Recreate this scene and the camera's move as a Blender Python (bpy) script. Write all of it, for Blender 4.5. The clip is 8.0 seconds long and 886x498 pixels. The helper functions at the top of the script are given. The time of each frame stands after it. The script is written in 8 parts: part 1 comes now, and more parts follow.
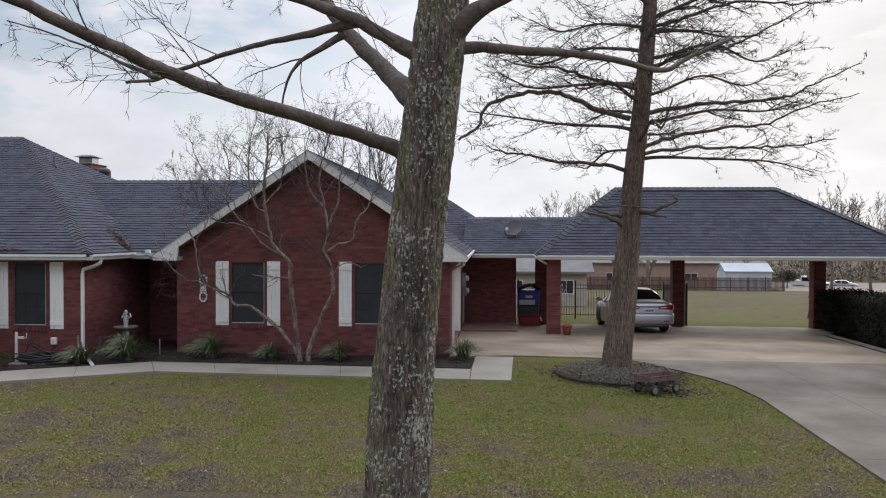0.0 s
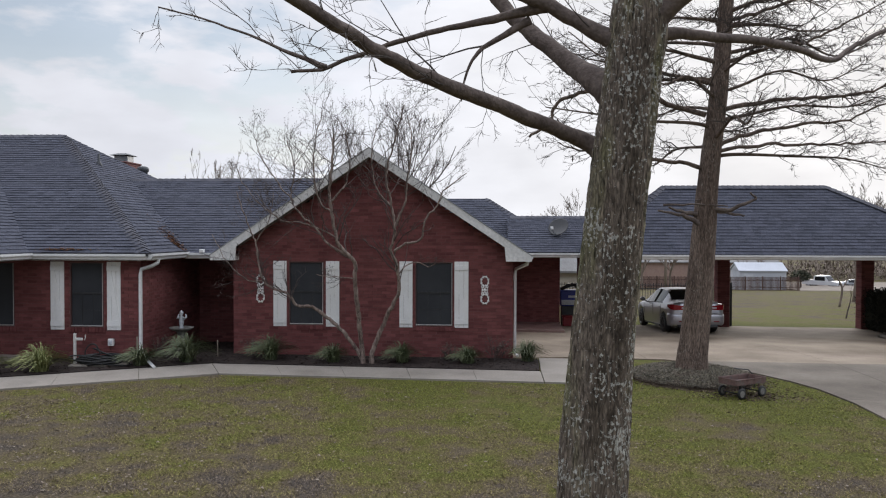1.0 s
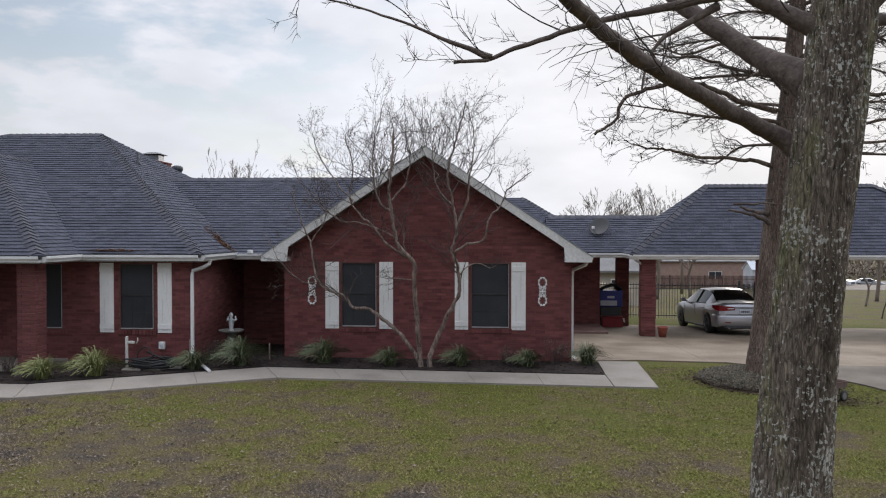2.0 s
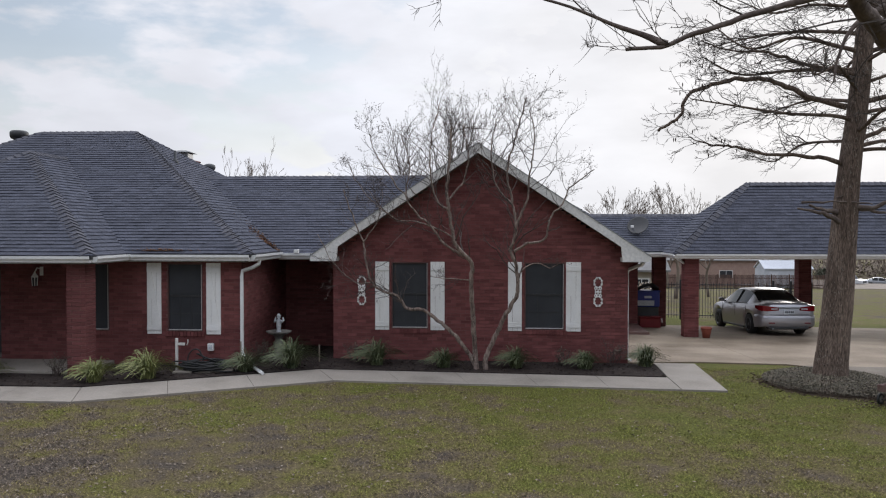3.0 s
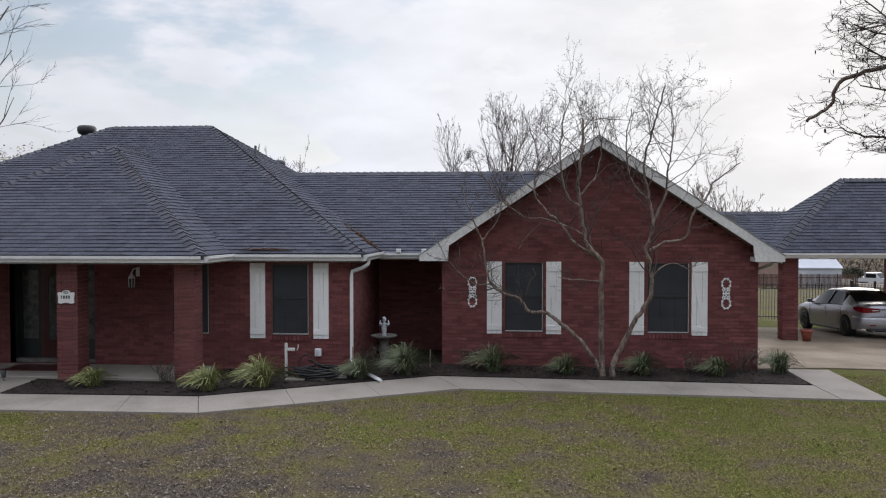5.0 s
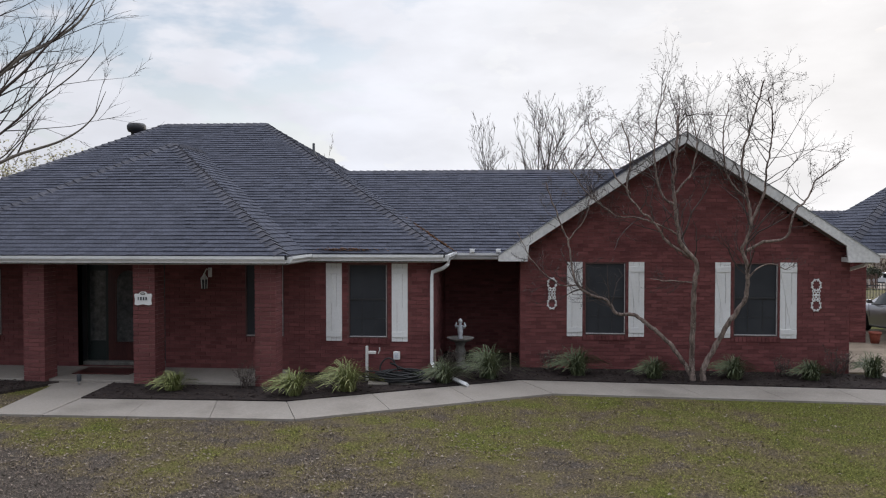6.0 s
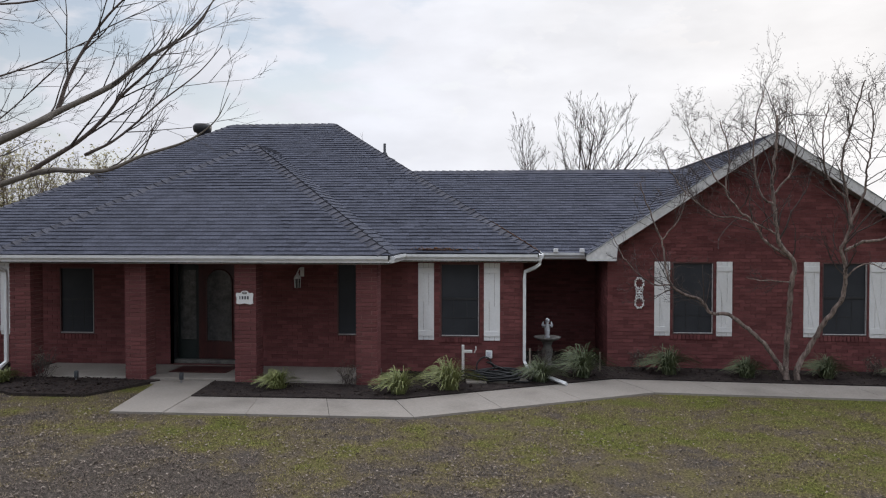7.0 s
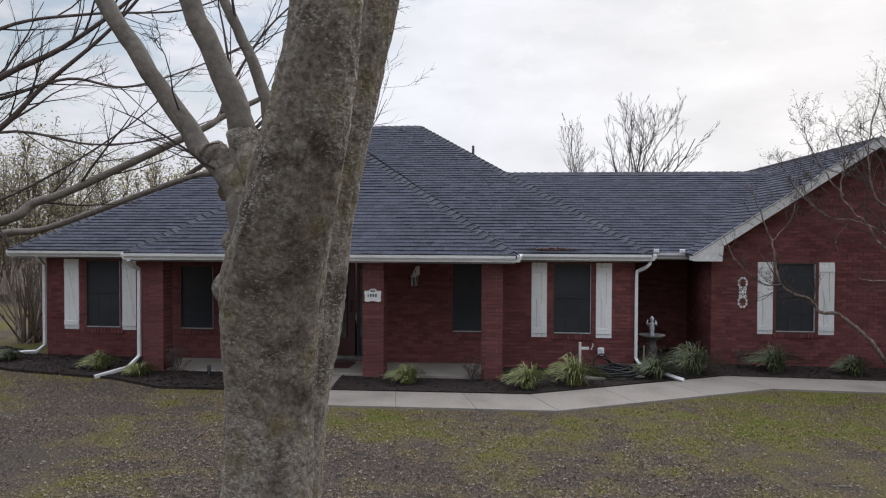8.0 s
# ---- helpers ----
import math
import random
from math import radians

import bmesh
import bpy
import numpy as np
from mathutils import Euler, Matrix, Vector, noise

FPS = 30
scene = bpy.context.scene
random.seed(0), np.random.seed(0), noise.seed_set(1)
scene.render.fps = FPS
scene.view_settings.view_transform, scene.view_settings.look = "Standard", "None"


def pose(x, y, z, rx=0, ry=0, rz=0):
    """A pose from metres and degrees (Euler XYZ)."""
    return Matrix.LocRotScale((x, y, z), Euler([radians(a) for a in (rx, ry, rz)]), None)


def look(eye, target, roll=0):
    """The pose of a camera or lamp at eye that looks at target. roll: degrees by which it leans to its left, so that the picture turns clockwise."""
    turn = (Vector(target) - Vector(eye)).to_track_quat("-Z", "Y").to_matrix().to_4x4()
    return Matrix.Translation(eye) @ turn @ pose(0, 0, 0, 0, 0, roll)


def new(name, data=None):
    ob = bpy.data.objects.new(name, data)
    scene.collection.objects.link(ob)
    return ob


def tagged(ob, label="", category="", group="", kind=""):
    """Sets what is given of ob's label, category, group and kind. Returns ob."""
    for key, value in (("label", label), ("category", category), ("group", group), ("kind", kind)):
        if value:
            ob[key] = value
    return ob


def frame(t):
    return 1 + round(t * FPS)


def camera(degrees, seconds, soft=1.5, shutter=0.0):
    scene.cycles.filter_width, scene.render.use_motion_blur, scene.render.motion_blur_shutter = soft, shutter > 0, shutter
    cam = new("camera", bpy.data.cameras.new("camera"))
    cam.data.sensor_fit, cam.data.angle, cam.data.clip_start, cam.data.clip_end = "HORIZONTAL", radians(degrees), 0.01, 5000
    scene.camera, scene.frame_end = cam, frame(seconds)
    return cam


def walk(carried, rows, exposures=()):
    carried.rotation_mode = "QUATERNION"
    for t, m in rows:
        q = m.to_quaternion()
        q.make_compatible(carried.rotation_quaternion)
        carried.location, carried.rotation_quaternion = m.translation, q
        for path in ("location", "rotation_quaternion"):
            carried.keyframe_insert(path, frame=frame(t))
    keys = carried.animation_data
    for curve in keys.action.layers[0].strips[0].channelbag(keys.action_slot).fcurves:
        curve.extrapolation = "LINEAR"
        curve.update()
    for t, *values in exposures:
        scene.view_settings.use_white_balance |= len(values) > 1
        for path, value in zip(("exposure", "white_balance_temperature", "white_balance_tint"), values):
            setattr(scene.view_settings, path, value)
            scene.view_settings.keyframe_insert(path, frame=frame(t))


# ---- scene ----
cam = camera(59.36, 8.0, soft=1.15)
METRES, EYE, TILT, LEAN, TURN = 12.6, 3.05, 0.0, 0.0, 3.46
ROWS = [
    (0.0, 0.0, 0.0, 0.0, 0.0, -1.11, -0.15),
    (0.5, -0.0542, 0.0133, -0.0006, 0.105, -1.125, -0.15),
    (1.0, -0.1113, 0.03, -0.0004, 0.18, -1.17, -0.14),
    (1.5, -0.1616, 0.0463, 0.0009, 0.27, -1.2, -0.1),
    (3.0, -0.2983, 0.0916, 0.0017, 0.525, -1.32, -0.04),
    (3.5, -0.3413, 0.1051, 0.0022, 0.63, -1.335, -0.02),
    (4.0, -0.385, 0.1227, 0.0029, 0.75, -1.38, 0.02),
    (4.5, -0.4299, 0.1422, 0.0012, 0.885, -1.38, 0.03),
    (6.0, -0.6054, 0.2021, -0.0007, 1.335, -1.395, 0.01),
    (6.5, -0.6685, 0.2054, -0.0007, 1.59, -1.41, 0.04),
    (7.0, -0.7383, 0.1901, -0.0003, 1.86, -1.425, 0.01),
    (7.5, -0.8126, 0.1679, 0.0002, 2.085, -1.455, -0.06),
    (8.0, -0.9094, 0.1443, 0.0015, 2.385, -1.485, -0.19),
]
walk(cam, [(t, pose(0, 0, EYE, TILT, LEAN, TURN) @ pose(METRES * x, METRES * y, METRES * z, 90 + pitch, roll, yaw)) for t, x, y, z, yaw, pitch, roll in ROWS])

# ---- world, sun ----
SUN_AZ, SUN_EL = 24.4, 10.0        # degrees to the right of +y, and up: a low veiled sun behind the house
world = bpy.data.worlds.new("world")
scene.world = world
world.use_nodes = True
wn, wl = world.node_tree.nodes, world.node_tree.links
wn.clear()
sky = wn.new("ShaderNodeTexSky")
sky.sky_type, sky.sun_disc = "NISHITA", False
sky.sun_elevation, sky.sun_rotation = radians(SUN_EL), radians(SUN_AZ)
sky_gain = wn.new("ShaderNodeVectorMath")
sky_gain.operation = "MULTIPLY"
sky_gain.inputs[1].default_value = (0.150, 0.150, 0.164)
wl.new(sky.outputs["Color"], sky_gain.inputs[0])
tc = wn.new("ShaderNodeTexCoord")
height = wn.new("ShaderNodeSeparateXYZ")
wl.new(tc.outputs["Generated"], height.inputs[0])
stretch = wn.new("ShaderNodeMapping")
stretch.inputs["Scale"].default_value = (1.0, 1.0, 2.7)
wl.new(tc.outputs["Generated"], stretch.inputs["Vector"])
cloud = wn.new("ShaderNodeTexNoise")
cloud.inputs["Scale"].default_value, cloud.inputs["Detail"].default_value = 10.0, 9.0
cloud.inputs["Roughness"].default_value = 0.52
wl.new(stretch.outputs["Vector"], cloud.inputs["Vector"])
cover = wn.new("ShaderNodeValToRGB")
cover.color_ramp.elements[0].position, cover.color_ramp.elements[0].color = 0.41, (0.38, 0.38, 0.38, 1)
cover.color_ramp.elements[1].position, cover.color_ramp.elements[1].color = 0.58, (1, 1, 1, 1)
wl.new(cloud.outputs["Fac"], cover.inputs["Fac"])
# brightness of the cloud veil: grows towards the sun
toward = wn.new("ShaderNodeVectorMath")
toward.operation = "DOT_PRODUCT"
toward.inputs[1].default_value = (math.sin(radians(SUN_AZ)) * math.cos(radians(SUN_EL)), math.cos(radians(SUN_AZ)) * math.cos(radians(SUN_EL)), math.sin(radians(SUN_EL)))
wl.new(tc.outputs["Generated"], toward.inputs[0])
veil = wn.new("ShaderNodeValToRGB")
veil.color_ramp.elements[0].position, veil.color_ramp.elements[0].color = 0.0, (0.425, 0.43, 0.465, 1)
veil.color_ramp.elements[1].position, veil.color_ramp.elements[1].color = 1.0, (0.99, 0.97, 0.97, 1)
mid = veil.color_ramp.elements.new(0.30)
mid.color = (0.62, 0.63, 0.68, 1)
mid = veil.color_ramp.elements.new(0.82)
mid.color = (0.87, 0.89, 0.97, 1)
mid = veil.color_ramp.elements.new(0.96)
mid.color = (0.94, 0.94, 0.975, 1)
wl.new(toward.outputs["Value"], veil.inputs["Fac"])
sky_mix = wn.new("ShaderNodeMix")
sky_mix.data_type = "RGBA"
low = wn.new("ShaderNodeMapRange")          # thicker veil near the horizon
low.inputs["From Min"].default_value, low.inputs["From Max"].default_value = 0.02, 0.22
low.inputs["To Min"].default_value, low.inputs["To Max"].default_value = 0.62, 0.0
wl.new(height.outputs["Z"], low.inputs["Value"])
thick = wn.new("ShaderNodeMath")
thick.operation, thick.use_clamp = "ADD", True
wl.new(cover.outputs["Color"], thick.inputs[0])
wl.new(low.outputs["Result"], thick.inputs[1])
glare = wn.new("ShaderNodeMapRange")        # and round the sun
glare.inputs["From Min"].default_value, glare.inputs["From Max"].default_value = 0.80, 0.95
glare.inputs["To Min"].default_value, glare.inputs["To Max"].default_value = 0.0, 0.6
wl.new(toward.outputs["Value"], glare.inputs["Value"])
thicker = wn.new("ShaderNodeMath")
thicker.operation, thicker.use_clamp = "ADD", True
wl.new(thick.outputs[0], thicker.inputs[0])
wl.new(glare.outputs["Result"], thicker.inputs[1])
wl.new(thicker.outputs[0], sky_mix.inputs["Factor"])
wl.new(sky_gain.outputs["Vector"], sky_mix.inputs["A"])
puff = wn.new("ShaderNodeTexNoise")          # soft grey undersides
puff.inputs["Scale"].default_value, puff.inputs["Detail"].default_value = 6.0, 6.0
wl.new(stretch.outputs["Vector"], puff.inputs["Vector"])
shade = wn.new("ShaderNodeMapRange")
shade.inputs["From Min"].default_value, shade.inputs["From Max"].default_value = 0.34, 0.62
shade.inputs["To Min"].default_value, shade.inputs["To Max"].default_value = 0.90, 1.04
wl.new(puff.outputs["Fac"], shade.inputs["Value"])
veil_gain = wn.new("ShaderNodeVectorMath")
veil_gain.operation = "SCALE"
wl.new(veil.outputs["Color"], veil_gain.inputs[0])
wl.new(shade.outputs["Result"], veil_gain.inputs["Scale"])
wl.new(veil_gain.outputs["Vector"], sky_mix.inputs["B"])
# an overcast dome is brighter overhead than at the horizon
dome = wn.new("ShaderNodeValToRGB")
dome.color_ramp.interpolation = "EASE"
dome.color_ramp.elements[0].position, dome.color_ramp.elements[0].color = 0.34, (0.25, 0.25, 0.25, 1)
dome.color_ramp.elements[1].position, dome.color_ramp.elements[1].color = 0.66, (1.06, 1.05, 1.03, 1)
wl.new(height.outputs["Z"], dome.inputs["Fac"])
dome_gain = wn.new("ShaderNodeVectorMath")
dome_gain.operation = "MULTIPLY"
wl.new(sky_mix.outputs["Result"], dome_gain.inputs[0])
wl.new(dome.outputs["Color"], dome_gain.inputs[1])
bg = wn.new("ShaderNodeBackground")
bg.inputs["Strength"].default_value = 4.0
wl.new(dome_gain.outputs["Vector"], bg.inputs["Color"])
wout = wn.new("ShaderNodeOutputWorld")
wl.new(bg.outputs["Background"], wout.inputs["Surface"])

sun = new("sun", bpy.data.lights.new("sun", "SUN"))
sun.data.energy, sun.data.angle, sun.data.color = 0.6, radians(14), (1.0, 0.93, 0.86)
sun.matrix_world = look((0, 0, 0), (-math.sin(radians(SUN_AZ)), -math.cos(radians(SUN_AZ)), -math.tan(radians(SUN_EL))))


# ---- builders ----
def g(x, y):
    """Height of the ground."""
    x = max(-25, min(15, x))
    return 0.10 - 0.006 * x - 0.038 * max(0, min(y, 31) - 18.5) - 0.053 * max(0, min(y, 130) - 31)


class Buf:
    """Vertices and faces of one mesh."""
    def __init__(self):
        self.v, self.f = [], []

    def add(self, verts, faces, m=None):
        n = len(self.v)
        self.v.extend([tuple(m @ Vector(p)) for p in verts] if m else verts)
        self.f.extend([tuple(i + n for i in f) for f in faces])
        return self

    def box(self, x0, y0, z0, x1, y1, z1, m=None):
        return self.add([(x0, y0, z0), (x1, y0, z0), (x1, y1, z0), (x0, y1, z0), (x0, y0, z1), (x1, y0, z1), (x1, y1, z1), (x0, y1, z1)],
                        [(3, 2, 1, 0), (4, 5, 6, 7), (0, 1, 5, 4), (1, 2, 6, 5), (2, 3, 7, 6), (3, 0, 4, 7)], m)

    def bbox(self, x0, y0, z0, x1, y1, z1, b=0.006, m=None):
        """A box with chamfered edges."""
        v, f = [], []
        xs, ys, zs = (x0, x1), (y0, y1), (z0, z1)
        idx = {}
        for i in (0, 1):
            for j in (0, 1):
                for k in (0, 1):
                    si, sj, sk = (b if i == 0 else -b), (b if j == 0 else -b), (b if k == 0 else -b)
                    for a, p in (("x", (xs[i], ys[j] + sj, zs[k] + sk)), ("y", (xs[i] + si, ys[j], zs[k] + sk)), ("z", (xs[i] + si, ys[j] + sj, zs[k]))):
                        idx[i, j, k, a] = len(v)
                        v.append(p)
        for a, (p, q) in {"x": (1, 2), "y": (0, 2), "z": (0, 1)}.items():
            ax = "xyz".index(a)
            for s in (0, 1):
                loop = []
                for c, d in ((0, 0), (1, 0), (1, 1), (0, 1)):
                    key = [0, 0, 0]
                    key[ax], key[p], key[q] = s, c, d
                    loop.append(idx[key[0], key[1], key[2], a])
                f.append(tuple(loop) if (s == 1) != (a == "y") else tuple(reversed(loop)))
        for ax in range(3):
            o = [n for n in range(3) if n != ax]
            la, lb = "xyz"[o[0]], "xyz"[o[1]]
            for c in (0, 1):
                for d in (0, 1):
                    k0, k1 = [0, 0, 0], [0, 0, 0]
                    k0[o[0]] = k1[o[0]] = c
                    k0[o[1]] = k1[o[1]] = d
                    k1[ax] = 1
                    f.append((idx[(*k0, la)], idx[(*k1, la)], idx[(*k1, lb)], idx[(*k0, lb)]))
        for i in (0, 1):
            for j in (0, 1):
                for k in (0, 1):
                    f.append((idx[i, j, k, "x"], idx[i, j, k, "y"], idx[i, j, k, "z"]))
        return self.add(v, f, m)

    def tube(self, pts, radii, n=6, cap=True):
        pts = [Vector(p) for p in pts]
        if not hasattr(radii, "__len__"):
            radii = [radii] * len(pts)
        base, side = len(self.v), None
        ring = [(math.cos(2 * math.pi * i / n), math.sin(2 * math.pi * i / n)) for i in range(n)]
        for k, p in enumerate(pts):
            d = pts[min(k + 1, len(pts) - 1)] - pts[max(k - 1, 0)]
            if d.length < 1e-9:
                d = Vector((0, 0, 1))
            d.normalize()
            if side is None:
                side = d.orthogonal().normalized()
            else:
                side = side - d * side.dot(d)
                side = side.normalized() if side.length > 1e-6 else d.orthogonal().normalized()
            other, r = d.cross(side), radii[k]
            for c, s in ring:
                q = p + side * (c * r) + other * (s * r)
                self.v.append((q.x, q.y, q.z))
        for k in range(len(pts) - 1):
            a = base + k * n
            for i in range(n):
                j = (i + 1) % n
                self.f.append((a + i, a + j, a + n + j, a + n + i))
        if cap:
            self.f.append(tuple(base + i for i in reversed(range(n))))
            self.f.append(tuple(base + (len(pts) - 1) * n + i for i in range(n)))
        return self

    def lathe(self, profile, at=(0, 0, 0), n=16, m=None):
        """profile: (radius, height) from bottom to top."""
        v, f = [], []
        for r, z in profile:
            for i in range(n):
                a = 2 * math.pi * i / n
                v.append((at[0] + r * math.cos(a), at[1] + r * math.sin(a), at[2] + z))
        for k in range(len(profile) - 1):
            for i in range(n):
                j = (i + 1) % n
                f.append((k * n + i, k * n + j, k * n + n + j, k * n + n + i))
        f.append(tuple(reversed(range(n))))
        f.append(tuple((len(profile) - 1) * n + i for i in range(n)))
        return self.add(v, f, m)

    def prism(self, outline, z0, z1):
        """outline: (x, y), anticlockwise. z0 and z1: a height or a function of x and y."""
        n = len(outline)
        lo = [(x, y, z0(x, y) if callable(z0) else z0) for x, y in outline]
        hi = [(x, y, z1(x, y) if callable(z1) else z1) for x, y in outline]
        return self.add(lo + hi, [tuple(reversed(range(n))), tuple(range(n, 2 * n))] + [(i, (i + 1) % n, n + (i + 1) % n, n + i) for i in range(n)])

    def sweep(self, profile, a, b):
        """A closed profile of (out, up) swept along the straight line from a to b; out is to the right of the way."""
        a, b = Vector(a), Vector(b)
        d = (b - a).normalized()
        out = d.cross(Vector((0, 0, 1))).normalized()
        n = len(profile)
        v = [tuple(p + out * o + Vector((0, 0, u))) for p in (a, b) for o, u in profile]
        return self.add(v, [tuple(reversed(range(n))), tuple(range(n, 2 * n))] + [(i, (i + 1) % n, n + (i + 1) % n, n + i) for i in range(n)])

    def mesh(self, name, mats, smooth=False):
        me = bpy.data.meshes.new(name)
        me.from_pydata(self.v, [], self.f)
        for m in (mats if isinstance(mats, (list, tuple)) else [mats]):
            me.materials.append(m)
        if smooth:
            me.polygons.foreach_set("use_smooth", [True] * len(me.polygons))
        me.update()
        return me


def thing(name, at, label, category, group="", kind=""):
    ob = new(name)
    ob.empty_display_size = 0.2
    ob.matrix_basis = at if isinstance(at, Matrix) else Matrix.Translation(at)
    return tagged(ob, label, category, group, kind)


def part(name, buf, material, parent, label="", smooth=False, kind=""):
    """One mesh, in world coordinates, under a thing or a part."""
    ob = new(name, buf.mesh(name, material, smooth) if isinstance(buf, Buf) else buf)
    ob.parent = parent
    if parent is not None and parent.data is None:
        ob.matrix_parent_inverse = parent.matrix_basis.inverted()
    return tagged(ob, label, "", "", kind)


def piece(name, me, m, parent):
    """One of many alike pieces on a shared mesh."""
    ob = new(name, me)
    ob.parent = parent
    if parent.data is None:
        ob.matrix_parent_inverse = parent.matrix_basis.inverted()
    ob.matrix_basis = m
    return ob


def solo(name, buf, material, label, category, group="", kind="", smooth=False):
    """A thing of one mesh."""
    ob = new(name, buf.mesh(name, material, smooth))
    return tagged(ob, label, category, group, kind)


def smooth_line(points, steps=6):
    """Catmull-Rom through points of any dimension."""
    p = [Vector(q) for q in points]
    p = [p[0] * 2 - p[1]] + p + [p[-1] * 2 - p[-2]]
    out = []
    for i in range(1, len(p) - 2):
        for s in range(steps):
            t = s / steps
            a, b, c, d = p[i - 1], p[i], p[i + 1], p[i + 2]
            out.append(0.5 * ((2 * b) + (c - a) * t + (2 * a - 5 * b + 4 * c - d) * t * t + (3 * b - a - 3 * c + d) * t ** 3))
    out.append(p[-2])
    return out


# ---- materials ----
def mat(name, colours, scale=3.0, rough=0.7, bump=0.0, bscale=60.0, metal=0.0, vary=0.0, fine=0.25, fscale=40.0, squash=(1, 1, 1), spec=0.5, detail=5.0):
    """Noise at two scales over a ramp of colours, with relief; vary: brightness from piece to piece."""
    m = bpy.data.materials.new(name)
    m.use_nodes = True
    n, l = m.node_tree.nodes, m.node_tree.links
    bsdf = n["Principled BSDF"]
    geo = n.new("ShaderNodeNewGeometry")
    mp = n.new("ShaderNodeMapping")
    mp.inputs["Scale"].default_value = squash
    l.new(geo.outputs["Position"], mp.inputs["Vector"])
    big = n.new("ShaderNodeTexNoise")
    big.inputs["Scale"].default_value, big.inputs["Detail"].default_value = scale, detail
    l.new(mp.outputs["Vector"], big.inputs["Vector"])
    small = n.new("ShaderNodeTexNoise")
    small.inputs["Scale"].default_value, small.inputs["Detail"].default_value = fscale, 4.0
    l.new(mp.outputs["Vector"], small.inputs["Vector"])
    ramp = n.new("ShaderNodeValToRGB")
    els = ramp.color_ramp.elements
    k = len(colours)
    while len(els) < k:
        els.new(0.5)
    for i, c in enumerate(colours):
        els[i].position = 0.30 + 0.40 * i / max(1, k - 1)
        els[i].color = (*c, 1)
    l.new(big.outputs["Fac"], ramp.inputs["Fac"])
    gain = n.new("ShaderNodeMapRange")
    gain.inputs["From Min"].default_value, gain.inputs["From Max"].default_value = 0.25, 0.75
    gain.inputs["To Min"].default_value, gain.inputs["To Max"].default_value = 1 - fine, 1 + fine
    l.new(small.outputs["Fac"], gain.inputs["Value"])
    value = gain.outputs["Result"]
    if vary:
        info = n.new("ShaderNodeObjectInfo")
        add = n.new("ShaderNodeMath")
        add.operation = "ADD"
        l.new(info.outputs["Random"], add.inputs[0])
        l.new(geo.outputs["Random Per Island"], add.inputs[1])
        fr = n.new("ShaderNodeMath")
        fr.operation = "FRACT"
        l.new(add.outputs[0], fr.inputs[0])
        rng = n.new("ShaderNodeMapRange")
        rng.inputs["To Min"].default_value, rng.inputs["To Max"].default_value = 1 - vary, 1 + vary
        l.new(fr.outputs[0], rng.inputs["Value"])
        mul = n.new("ShaderNodeMath")
        mul.operation = "MULTIPLY"
        l.new(value, mul.inputs[0])
        l.new(rng.outputs["Result"], mul.inputs[1])
        value = mul.outputs[0]
    tint = n.new("ShaderNodeVectorMath")
    tint.operation = "SCALE"
    l.new(ramp.outputs["Color"], tint.inputs[0])
    l.new(value, tint.inputs["Scale"])
    l.new(tint.outputs["Vector"], bsdf.inputs["Base Color"])
    bsdf.inputs["Roughness"].default_value, bsdf.inputs["Metallic"].default_value = rough, metal
    bsdf.inputs["Specular IOR Level"].default_value = spec
    if bump:
        rel = n.new("ShaderNodeTexNoise")
        rel.inputs["Scale"].default_value, rel.inputs["Detail"].default_value = bscale, 6.0
        l.new(mp.outputs["Vector"], rel.inputs["Vector"])
        b = n.new("ShaderNodeBump")
        b.inputs["Strength"].default_value, b.inputs["Distance"].default_value = bump, 0.02
        l.new(rel.outputs["Fac"], b.inputs["Height"])
        l.new(b.outputs["Normal"], bsdf.inputs["Normal"])
    return m


